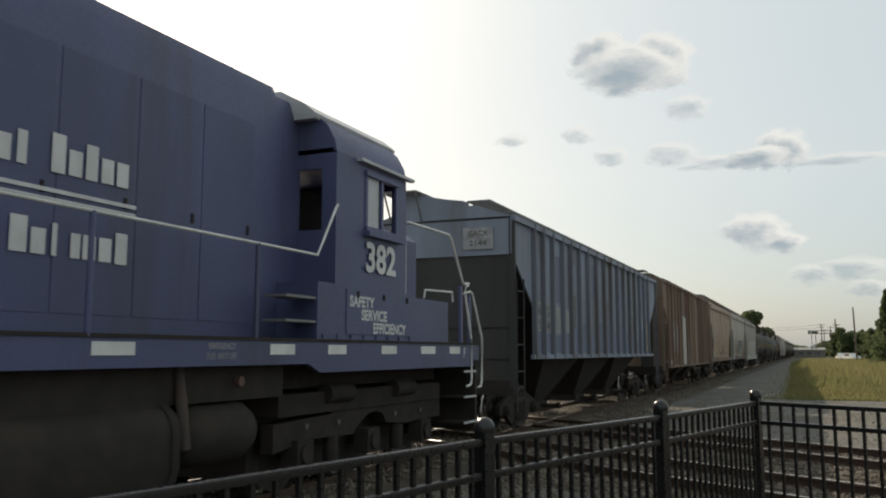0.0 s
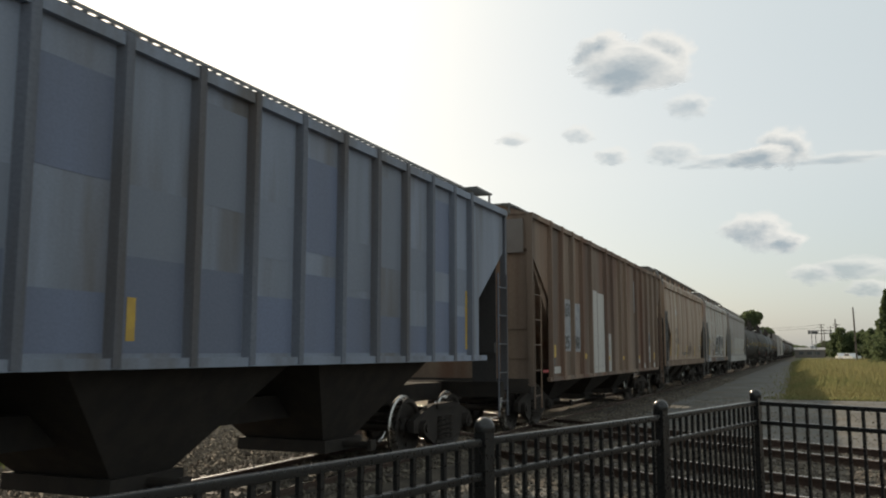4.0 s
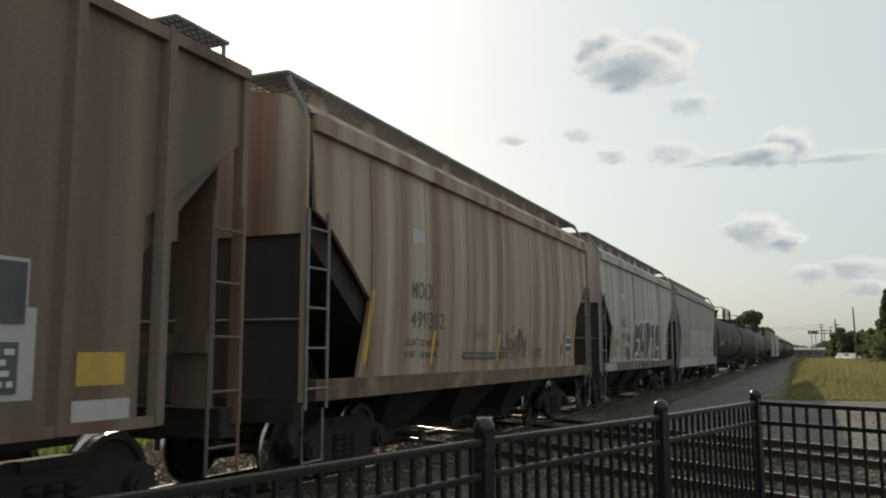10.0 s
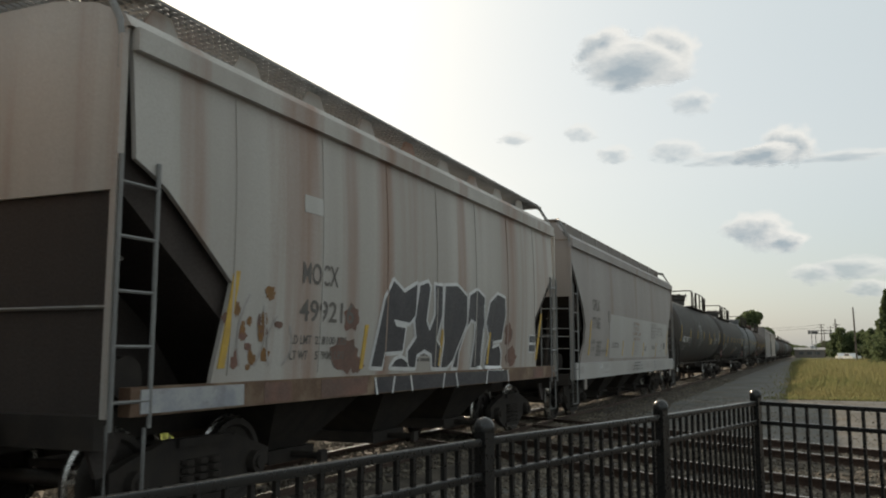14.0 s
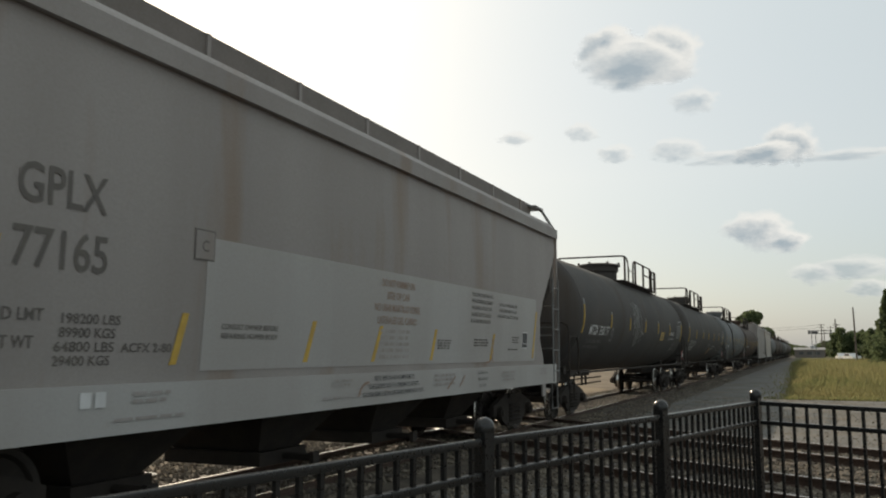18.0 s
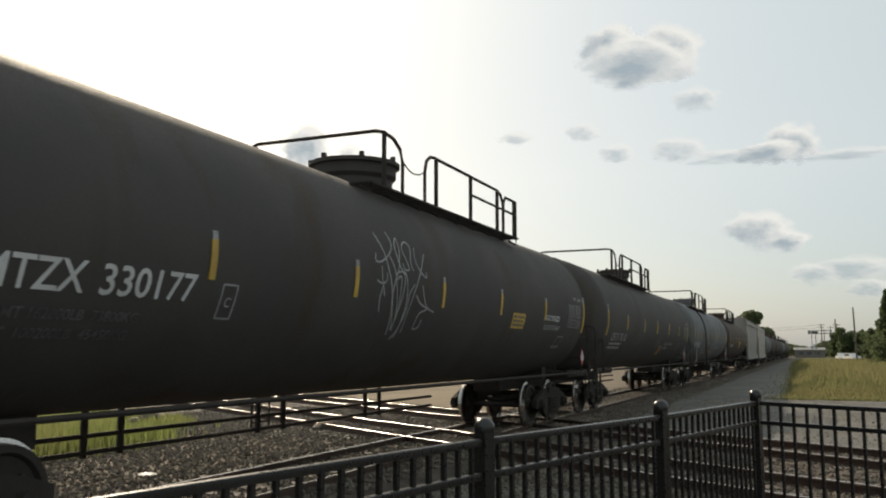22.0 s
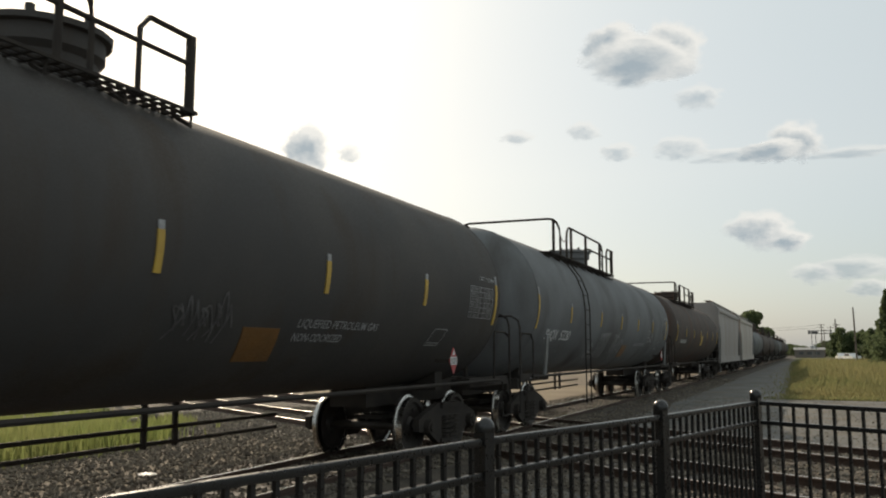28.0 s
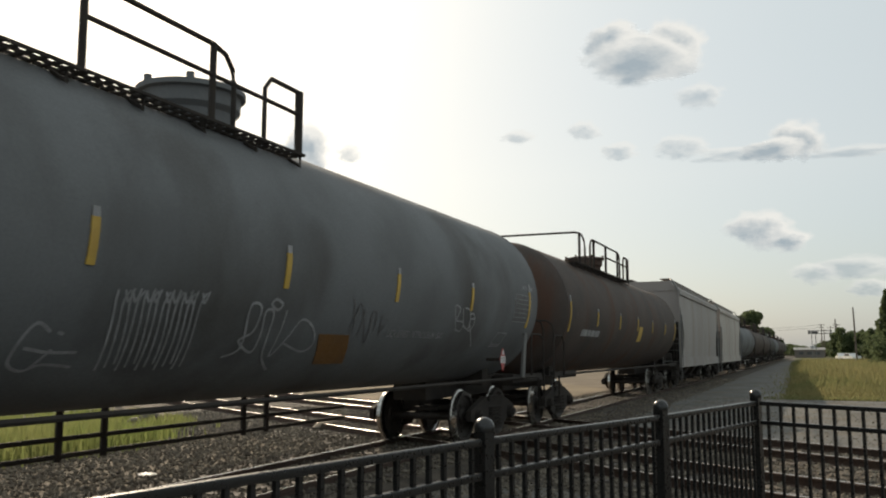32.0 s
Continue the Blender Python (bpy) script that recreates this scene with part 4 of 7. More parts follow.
        for u in (12.8, 13.18):
            part("rail_post", Geo().box(x - 0.05, x - 0.01, L(u) - 0.05, L(u) + 0.05, 1.78, 2.7 if u < 13 else 2.58), M_BLUE, car, "blue flat post")
        for z in (0.48, 0.89, 1.3):
            g = Geo().box(*sorted((s * 1.0, s * 1.47)), L(12.92), L(13.45), z, z + 0.03)
            st = part("step", g, M_UNDER, car)
            part("step_edge", Geo().box(*sorted((s * 1.47, s * 1.49)), L(12.92), L(13.45), z, z + 0.035), M_GALV, st, "pale toothed step edge")
    for e in (-1, 1):
        coupler(car, e * (h - 0.3 + 0.4 * (e > 0)), e)
    # lettering: the road number and the motto; the line's name as plain letter-sized bars
    sd.text(car, "382", L(9.88), 2.66, 0.52, M_LETTER, 0.84, bold=0.03)
    for wd, u, z, w in (("SAFETY", 9.38, 2.19, 0.64), ("SERVICE", 9.71, 2.03, 0.7), ("EFFICIENCY", 10.15, 1.87, 0.96)):
        Side(1.522).text(car, wd, L(u), z, 0.185, M_LETTER, w, bold=0.035)
    Side(1.502).text(car, "F", L(12.87), 1.545, 0.22, M_LETTER)
    hd = Side(0.987)
    for u, z, hh, ww in ((4.2, 3.24, 0.28, 0.14), (4.4, 3.22, 0.21, 0.13), (4.57, 3.22, 0.21, 0.13), (4.74, 3.25, 0.27, 0.09), (5.1, 3.27, 0.33, 0.14), (5.28, 3.22, 0.22, 0.14), (5.46, 3.26, 0.31, 0.13), (5.64, 3.22, 0.22, 0.14), (5.82, 3.22, 0.22, 0.14),
                         (4.75, 2.56, 0.29, 0.16), (4.94, 2.52, 0.21, 0.14), (5.1, 2.55, 0.27, 0.05), (5.32, 2.52, 0.21, 0.1), (5.47, 2.52, 0.21, 0.14), (5.65, 2.52, 0.21, 0.14), (5.84, 2.55, 0.28, 0.14)):
        hd.patch(car, L(u), z, ww, hh, M_LETTER, "letter_bar", "white letter-sized bar")
    hd.patch(car, L(3.4), 2.95, 5.2, 0.035, M_LETTER, "hood_stripe", "thin white stripe")
    hd.patch(car, L(3.4), 2.88, 5.2, 0.02, M_LETTER, "hood_stripe", "thin white stripe")
    sl = Side(1.502)
    for u, w in ((2.9, 0.46), (5.28, 0.47), (7.68, 0.46), (8.82, 0.42), (10.18, 0.44), (11.45, 0.5), (12.47, 0.42)):
        sl.patch(car, L(u), 1.66, w, 0.11, M_REFLECT, "reflector", "white reflector plate")
    sl.text(car, "EMERGENCY", L(6.66), 1.66, 0.085, M_FADED, 0.4)
    sl.text(car, "FUEL SHUT OFF", L(6.66), 1.565, 0.085, M_FADED, 0.44)
    for i in range(8):
        part("box_hinge", Geo().box(1.5, 1.53, L(8.45) + i * 0.33, L(8.45) + i * 0.33 + 0.03, 1.79, 1.84), M_BLUE, car)
    return car


# ---- setting: ground, tracks ----
structure("ground", Geo().add([(-2500, -2500, -0.01), (2500, -2500, -0.01), (2500, 2500, -0.01), (-2500, 2500, -0.01)], [(0, 1, 2, 3)]), M_GROUND, "bare stony earth")


def sheet(name, pts, z, mat, label):
    return structure(name, Geo().add([(x, y, z) for x, y in pts], [tuple(range(len(pts)))]), mat, label)


sheet("gravel_strip", [(-5.0, -20), (8, -20), (8, 36.5), (-1.0, 37.5), (-1.6, 90), (-3.2, 180), (-5, 180)], 0.004, M_ROADGREY, "grey packed gravel strip beside the track")
sheet("field", [(-0.9, 37.4), (60, 33), (160, 420), (-5, 420), (-3.0, 170), (-1.5, 90)], 0.008, M_FIELD, "weedy field")
sheet("dirt_road", [(-9.0, 24.6), (-30, 40), (-40, 80), (-20, 60), (-9.2, 42)], 0.004, M_DIRT, "pale dirt road beyond the track")
sheet("grass_verge", [(-12.2, 8), (-30, -6), (-60, 14), (-32, 24), (-16.2, 18.0), (-13.6, 16), (-12.3, 12.6)], 0.004, M_FIELD, "grassy verge")

NC = Vector((0.5355, 0.8444, 0))        # square to the crossing tracks
DC = Vector((-0.8444, 0.5355, 0))       # along them


def rail_geo(length):
    pr = [(-0.075, -0.16), (0.075, -0.16), (0.07, -0.145), (0.012, -0.12), (0.012, -0.045), (0.036, -0.035), (0.036, -0.006), (0.028, 0.0), (-0.028, 0.0), (-0.036, -0.006), (-0.036, -0.035), (-0.012, -0.045), (-0.012, -0.12), (-0.07, -0.145)]
    return Geo().prof(pr, "y", -length / 2, length / 2)


def rail_head(length):
    return Geo().prof([(-0.024, 0.0), (0.024, 0.0), (0.018, 0.004), (-0.018, 0.004)], "y", -length / 2, length / 2)


def railway(name, base, turn, length, gauge, ties, label, head=None, deep=0.075):
    tr = tagged(new(name), label, kind="structure")
    tr.matrix_basis = base @ pose(0, 0, 0, 0, 0, turn)
    bed = [(-2.0, 0.0), (2.0, 0.0), (1.5, deep), (-1.5, deep)]
    part("ballast_bed", Geo().prof(bed, "y", -length / 2, length / 2), M_BALLAST, tr, "crushed stone ballast")
    for s in (-1, 1):
        r = part("rail", rail_geo(length), M_RAILWEB, tr, "rusty steel rail", at=(s * gauge / 2, 0, RAIL_Z - 0.004))
        part("rail_head", rail_head(length), head or M_RAIL, r, "polished rail head")
    tie = Geo().box(-1.3, 1.3, -0.115, 0.115, -0.06, 0.0).mesh("tie", M_TIE)
    rng = random.Random(5)
    for y in ties:
        part("tie", tie, M_TIE, tr, at=pose(rng.uniform(-0.05, 0.05), y, deep + 0.01 + rng.uniform(-0.004, 0.004), 0, 0, rng.uniform(-1.5, 1.5)))
    return tr


railway("main_track", Matrix.Translation((TRACK_X, 180, 0)), 0, 480, 1.46, [-180 + i * 0.55 for i in range(110)], "railway track the train runs on")
turn_c = math.degrees(math.atan2(-DC.x, DC.y))
for off in (13.60, 9.72):
    base = Matrix.Translation(NC * off)
    railway("crossing_track", base, turn_c, 200, 1.46, [-5 + i * 0.55 for i in range(60)], "railway track crossing at a diamond", M_RAILDULL, 0.03)

# ---- fence ----
FENCE_TOP = CAM_Z - 0.425
POSTS = [(-2.63, -1.3), (-2.07, 1.4), (-1.509, 4.042), (-0.953, 5.997), (-0.452, 8.027), (1.494, 6.84), (3.44, 5.66)]
picket = Geo().box(-0.0105, 0.0105, -0.0105, 0.0105, 0.06, FENCE_TOP - 0.02).mesh("picket", M_FENCE)
post_me = Geo().box(-0.036, 0.036, -0.036, 0.036, 0, FENCE_TOP + 0.03).mesh("post", M_FENCE)
cap = Geo()
rings = [[(r * math.cos(2 * math.pi * j / 20), r * math.sin(2 * math.pi * j / 20), z) for j in range(20)] for r, z in ((0.049, 0.0), (0.052, 0.01), (0.052, 0.028), (0.047, 0.045), (0.036, 0.06), (0.018, 0.07), (0.004, 0.073))]
cap_me = cap.loops(rings).mesh("cap", M_FENCE)
fence = empty("fence", pose(POSTS[0][0], POSTS[0][1], 0), "black steel picket fence with domed post caps on gravel", "fence")
F0 = Vector((*POSTS[0], 0))
for x, y in POSTS:
    p = part("post", post_me, M_FENCE, fence, at=Matrix.Translation(Vector((x, y, 0)) - F0) @ pose(0, 0, 0, 0, 0, -20))
    part("cap", cap_me, M_FENCE, p, "domed cap", at=(0, 0, FENCE_TOP + 0.03))
for (x0, y0), (x1, y1) in zip(POSTS, POSTS[1:]):
    a, b = Vector((x0, y0, 0)), Vector((x1, y1, 0))
    ln = (b - a).length
    m = Matrix.Translation(a - F0) @ pose(0, 0, 0, 0, 0, math.degrees(math.atan2(-(b - a).x, (b - a).y)))
    for nm, z, hh in (("top_rail", FENCE_TOP - 0.036, 0.036), ("middle_rail", FENCE_TOP - 0.2, 0.036), ("bottom_rail", 0.10, 0.036)):
        pr = [p for cx, cz, a in ((0.014, z + hh - 0.005, 0), (-0.014, z + hh - 0.005, 90), (-0.014, z + 0.005, 180), (0.014, z + 0.005, 270)) for p in arc(cx, cz, 0.005, a, a + 90, 4)]
        part(nm, Geo().prof(pr, "y", 0.05, ln - 0.05), M_FENCE, fence, at=m)
    n = max(2, round(ln / 0.117))
    for k in range(1, n):
        part("picket", picket, M_FENCE, fence, at=m @ Matrix.Translation((0, ln * k / n, 0)))

# ---- the train ----
locomotive(-5.6, 13.4)
HB = ribbed_hopper("covered_hopper", 14.85, 31.38, 1.55, 4.24, [16.17, 16.82, 17.53, 18.36, 19.1, 19.91, 20.78, 21.72, 22.65, 23.52, 24.4, 25.32, 26.2, 27.08, 27.95, 28.8, 29.55], M_SLATE, M_ENDSHADE, "slate blue ribbed covered hopper with patched white lettering panels", rib_mat=M_RIBBLUE)
HC = ribbed_hopper("covered_hopper", 32.97, 49.36, 1.07, 4.46, [34.34, 35.27, 36.19, 37.1, 38.05, 39.82, 40.66, 41.73, 42.6, 44.29, 45.24, 46.19, 47.17, 48.2], M_BROWN, M_BROWN, "brown rust-stained ribbed covered hopper with white patches")
EDGE_C = [(1.0, 1.3), (1.47, 1.38), (2.3, 1.58), (3.05, 0.62), (3.16, 0.42), (3.25, 0.22), (4.5, 0.16)]
HD = round_hopper("covered_hopper", 50.51, 63.91, 1.32, 4.38, EDGE_C, M_TAN, M_ENDSHADE_BROWN, "tan curved-side covered hopper with rust streaks", sill=(1.32, 1.08), sill_mat=M_SILLRUST, mesh_walk=True)
HE = round_hopper("covered_hopper", 65.24, 78.37, 1.32, 4.38, EDGE_C, M_GREY, M_ENDSHADE_BROWN, "grey curved-side covered hopper with graffiti", sill=(1.34, 1.10), sill_mat=M_SILLRUST, mesh_walk=True)
EDGE_E = [(1.0, 0.9), (1.5, 1.0), (1.87, 1.3), (2.33, 1.35), (2.7, 1.15), (3.28, 0.6), (3.85, 0.1), (4.6, 0.04)]
HF = round_hopper("covered_hopper", 79.79, 96.1, 1.37, 4.36, EDGE_E, M_PALE, M_UNDER, "pale pinkish-grey curved-side covered hopper with a white lower panel", sill=(1.37, 0.97), bays=4, sill_mat=M_PALEPANEL)
TF = tank_car("tank_car", 97.3, 116.45, M_BLACK, "black pressure tank car with white graffiti and yellow stripes", [98.3, 101.48, 104.22, 106.94, 109.6, 112.4, 115.7], man=0.05, post=-1.11, dome=0.62, ends=(1.42, 5.2, 5.97), r=1.58, zc=2.63)
TG = tank_car("tank_car", 117.5, 136.35, M_BLACK, "black pressure tank car with yellow stripes", [118.55, 121.3, 124.25, 126.89, 129.68, 132.42, 135.42], man=0.0, post=-5.73, r=1.58, zc=2.65)
TH = tank_car("tank_car", 137.2, 156.2, M_TANKGREY, "grey pressure tank car with yellow stripes and graffiti", [138.0, 140.62, 143.76, 146.45, 149.1, 151.85, 154.95], man=0.0, post=-5.93, near_ladder=True, r=1.60, zc=2.67)
TI = tank_car("tank_car", 157.2, 176.0, M_TANKRUST, "dark brown tank car", [158.2, 161, 163.9, 166.7, 169.5, 172.4, 175.0], man=-0.5, post=-5.7, near=False)
HJ = round_hopper("covered_hopper", 177.1, 194.0, 1.37, 4.36, EDGE_E, M_PALE, M_UNDER, "light grey curved-side covered hopper", sill=(1.37, 0.97), bays=4)
HK = round_hopper("covered_hopper", 195.6, 212.4, 1.37, 4.36, EDGE_E, M_GREY, M_UNDER, "light grey curved-side covered hopper", sill=(1.37, 0.97), bays=4)
u = 213.6
for i in range(8):
    u1 = u + 18.3
    tank_car("tank_car", u, u1, (M_TANKGREY, M_TANKRUST, M_TANKRUST, M_BLACK)[i % 4], "distant weathered tank car", [], near=False, man=1.5, post=-4.4)
    u = u1 + 0.9


# ---- markings on the cars ----
def stroke(side, car, lines, width, mat, name="graffiti", label="sprayed graffiti strokes", lift=0.006):
    """Painted strokes: each line is a list of (y, z) points, drawn as a ribbon with round ends."""
    g = Geo()
    for pts in lines:
        fine = []
        for (y0, z0), (y1, z1) in zip(pts, pts[1:]):
            n = max(1, int(math.hypot(y1 - y0, z1 - z0) / 0.12))
            fine += [(y0 + (y1 - y0) * i / n, z0 + (z1 - z0) * i / n) for i in range(n)]
        fine.append(pts[-1])
        for (y0, z0), (y1, z1) in zip(fine, fine[1:]):
            d = math.hypot(y1 - y0, z1 - z0) or 1e-6
            ny, nz = -(z1 - z0) / d * width / 2, (y1 - y0) / d * width / 2
            g.add([side.at(y0 + ny, z0 + nz, lift), side.at(y0 - ny, z0 - nz, lift), side.at(y1 - ny, z1 - nz, lift), side.at(y1 + ny, z1 + nz, lift)], [(0, 1, 2, 3)])
        for y, z in fine:
            lift += 0.00002
            g.add([side.at(y + width / 2 * math.cos(k * math.pi / 4), z + width / 2 * math.sin(k * math.pi / 4), lift) for k in range(8)], [tuple(range(8))])
    return tagged(part(name, g.mesh(name, mat, False), mat, car, label), kind="stuff")


def blot(side, car, u, z, ry, rz, mat, seed, name="paint_blot", label="ragged paint blot", lift=0.005):
    """A ragged stain or spray blot."""
    rng = random.Random(seed)
    k = 18
    rim = [(1 + rng.uniform(-0.28, 0.22)) for _ in range(k)]
    ring = [side.at(u + ry * q * math.cos(2 * math.pi * i / k), max(1.36, z + rz * q * math.sin(2 * math.pi * i / k)), lift) for i, q in enumerate(rim)]
    g = Geo().add([side.at(u, z, lift)] + ring, [(0, 1 + i, 1 + (i + 1) % k) for i in range(k)])
    return part(name, g.mesh(name, mat, False), mat, car, label)


def curve(pts, n=4):
    """A smooth line through a few points."""
    out = []
    q = [pts[0], *pts, pts[-1]]
    for i in range(1, len(q) - 2):
        for k in range(n):
            t = k / n
            out.append(tuple(0.5 * (2 * q[i][c] + (q[i + 1][c] - q[i - 1][c]) * t + (2 * q[i - 1][c] - 5 * q[i][c] + 4 * q[i + 1][c] - q[i + 2][c]) * t * t
                                    + (3 * q[i][c] - q[i - 1][c] - 3 * q[i + 1][c] + q[i + 2][c]) * t ** 3) for c in (0, 1)))
    return out + [pts[-1]]


def bow(y0, z0, y1, z1, sag, n=6):
    """A bent line from one point to another."""
    d = math.hypot(y1 - y0, z1 - z0)
    ny, nz = -(z1 - z0) / d, (y1 - y0) / d
    return [(y0 + (y1 - y0) * i / n + ny * sag * 4 * (i / n) * (1 - i / n), z0 + (z1 - z0) * i / n + nz * sag * 4 * (i / n) * (1 - i / n)) for i in range(n + 1)]


# blue ribbed hopper: stencil panels between the ribs, yellow corner strips, fresh and faded patches
car, mid, h, side = HB
for u, w, z, hh, lab in ((16.5, 0.46, 2.38, 0.62, "worn white stencil panel"), (17.17, 0.52, 2.36, 0.62, "worn white stencil panel"), (17.94, 0.6, 2.34, 0.58, "worn white stencil panel"), (18.73, 0.56, 2.34, 0.55, "worn white stencil panel")):
    side.patch(car, u - mid, z, w, hh, M_WORN, "stencil_panel", lab)
deep = Side(1.512)
deep.text(car, "GA", 16.5 - mid, 2.40, 0.34, M_DARKLET, 0.34)
deep.text(car, "21", 16.5 - mid, 2.10, 0.34, M_DARKLET, 0.28)
deep.text(car, "CX", 17.17 - mid, 2.38, 0.34, M_DARKLET, 0.34)
deep.text(car, "44", 17.17 - mid, 2.08, 0.34, M_DARKLET, 0.34)
stroke(deep, car, [bow(17.8 - mid, 2.5, 17.85 - mid, 2.28, 0.06), bow(18.02 - mid, 2.48, 18.08 - mid, 2.25, -0.05), [(17.8 - mid, 2.4), (17.95 - mid, 2.42)]], 0.04, M_BRONZE, "stencil_trace", "faded brown stencil traces")
stroke(deep, car, [bow(18.62 - mid, 2.48, 18.66 - mid, 2.3, 0.06), bow(18.8 - mid, 2.46, 18.84 - mid, 2.28, -0.05)], 0.04, M_BRONZE, "stencil_trace", "faded brown stencil traces")
for u, z, hh in ((16.32, 2.1, 0.85), (18.53, 1.85, 0.42), (21.93, 1.9, 0.36), (29.45, 2.15, 0.95)):
    side.patch(car, u - mid, z, 0.1, hh, M_YELLOW, "corner_strip", "faded yellow strip")
rng = random.Random(3)
RIBS_A = [16.17, 16.82, 17.53, 18.36, 19.1, 19.91, 20.78, 21.72, 22.65, 23.52, 24.4, 25.32, 26.2, 27.08, 27.95, 28.8, 29.55]
for i, (a, b) in enumerate(zip(RIBS_A, RIBS_A[1:])):
    w = b - a - 0.17
    u = (a + b) / 2
    low = 1.62
    top = (2.05, 2.03, 2.0, 2.05, 2.2, 2.35, 2.1, 2.45, 2.4, 2.2, 2.5, 2.3, 2.1, 2.0, 2.4, 2.2)[i]
    side.patch(car, u - mid, (low + top) / 2, w, top - low, M_BLUEPATCH, "paint_patch", "touched-up blue paint patch", lift=0.003)
    if i % 2 == 0:
        side.patch(car, u - mid, 3.3 + rng.uniform(-0.2, 0.2), w, rng.uniform(0.7, 1.3), M_BLUEPATCH if i % 4 else M_SLATE2, "paint_patch", "touched-up blue paint patch", lift=0.003)
    elif i > 4:
        side.patch(car, u - mid, 2.75 + rng.uniform(-0.1, 0.2), w, 0.6, M_SLATE2, "paint_patch", "faded pale paint patch", lift=0.004)
for s_ in (-1, 1):
    g = Geo().box(0.5, 1.12, *sorted((s_ * (h - 0.02), s_ * (h + 0.01))), 3.62, 4.05)
    part("number_board", g, M_WORN, car, "faded white number panel")
    part("end_cap", Geo().box(-1.45, 1.45, *sorted((s_ * (h - 0.035), s_ * (h - 0.025))), 3.5, 4.2), M_SLATE, car, "blue upper end sheet")

EndSide(h, 1, 0).text(car, "GACX", 0.81, 3.88, 0.15, M_STENCIL, 0.42)
EndSide(h, 1, 0).text(car, "2144", 0.81, 3.69, 0.15, M_STENCIL, 0.36)
# brown ribbed hopper
car, mid, h, side = HC
for u, w, z, hh in ((35.72, 0.76, 2.25, 1.2), (36.62, 0.8, 2.22, 1.16), (38.51, 0.74, 2.17, 2.14), (39.33, 0.78, 2.14, 2.12), (40.24, 0.64, 1.61, 1.05)):
    side.patch(car, u - mid, z, w, hh, M_WORN if u < 37 else M_WHITE, "white_patch", "worn white stencil patch" if u < 37 else "flat white paint patch")
deep = Side(1.508)
rng = random.Random(17)
marks = [[(38.12 - mid, 1.24), (38.84 - mid, 1.26)], [(38.98 - mid, 1.25), (39.68 - mid, 1.27)], [(39.32 - mid, 1.5), (39.3 - mid, 2.3)]]
for i in range(26):
    u, z = rng.uniform(38.15, 39.45), rng.uniform(1.3, 3.0)
    marks.append([(u - mid, z), (u + rng.uniform(-0.02, 0.02) - mid, z - rng.uniform(0.01, 0.12))])
stroke(deep, car, marks, 0.008, M_STENCIL, "scratch", "dark scratches and chips")
stroke(deep, car, [[(40.16 + 0.19 * math.cos(k * 0.42) - mid, 1.76 + 0.15 * math.sin(k * 0.42)) for k in range(16)], [(40.05 - mid, 1.85), (40.13 - mid, 1.7), (40.24 - mid, 1.84)], bow(39.98 - mid, 1.95, 40.05 - mid, 1.8, 0.04), bow(40.32 - mid, 1.95, 40.36 - mid, 1.62, -0.04)], 0.012, M_STENCIL, "graffiti", "thin scribbled drawing")
side.patch(car, 44.3 - mid, 3.4, 0.36, 1.0, M_WORN, "white_patch", "flat white paint patch")
deep = Side(1.514)
deep.text(car, "AEX", 35.72 - mid, 2.46, 0.42, M_DARKLET, 0.6)
deep.text(car, "25", 35.72 - mid, 1.72, 0.42, M_DARKLET, 0.42)
deep.text(car, "440", 36.58 - mid, 1.72, 0.42, M_DARKLET, 0.56)
for u, z, w, hh in ((34.6, 1.65, 0.44, 0.28), (37.48, 1.53, 0.33, 0.12), (40.12, 1.47, 0.46, 0.1), (42.15, 1.46, 0.46, 0.11), (44.75, 1.46, 0.44, 0.12), (47.6, 1.5, 0.5, 0.26)):
    (deep if u == 40.12 else side).patch(car, u - mid, z, w, hh, M_YELLOW, "yellow_mark", "orange-yellow paint mark")
for u, z, w, hh in ((44.75, 1.34, 0.44, 0.12), (45.8, 1.17, 0.28, 0.17), (46.68, 1.62, 0.56, 0.66), (47.62, 1.18, 0.6, 0.16), (34.8, 1.24, 0.84, 0.15), (37.2, 1.72, 0.2, 0.12)):
    side.patch(car, u - mid, z, w, hh, M_WHITE, "white_mark", "small white stencil plate")
side.patch(car, 46.65 - mid, 2.05, 0.46, 0.5, M_WHITE, "notice_board", "dark notice board with a white border")
for u, z, w, hh in ((46.65, 2.05, 0.4, 0.44), (46.6, 1.52, 0.42, 0.36)):
    deep.patch(car, u - mid, z, w, hh, M_DARKLET, "notice_board", "dark notice board with a white border")
deep2 = Side(1.522)
deep2.bars(car, 46.6 - mid, 1.52, 0.34, 0.3, 4, M_LETTER)
side.patch(car, 34.56 - mid, 1.42, 0.3, 0.14, M_DARKLET, "placard_holder", "dark empty placard holder")
side.patch(car, 34.0 - mid, 0.95 + 0.28, 0.4, 0.06, M_RED, "red_mark", "red reflector mark")
for s_ in (-1, 1):
    part("number_board", Geo().box(-0.6, 1.36, *sorted((s_ * (h - 0.02), s_ * (h + 0.01))), 3.66, 4.36), M_STENCIL2, car, "pale grey number panel")

EndSide(h, 1, 0).text(car, "AEX", 0.55, 4.1, 0.2, M_STENCIL, 0.5)
EndSide(h, 1, 0).text(car, "25440", 0.5, 3.78, 0.2, M_STENCIL, 0.75)
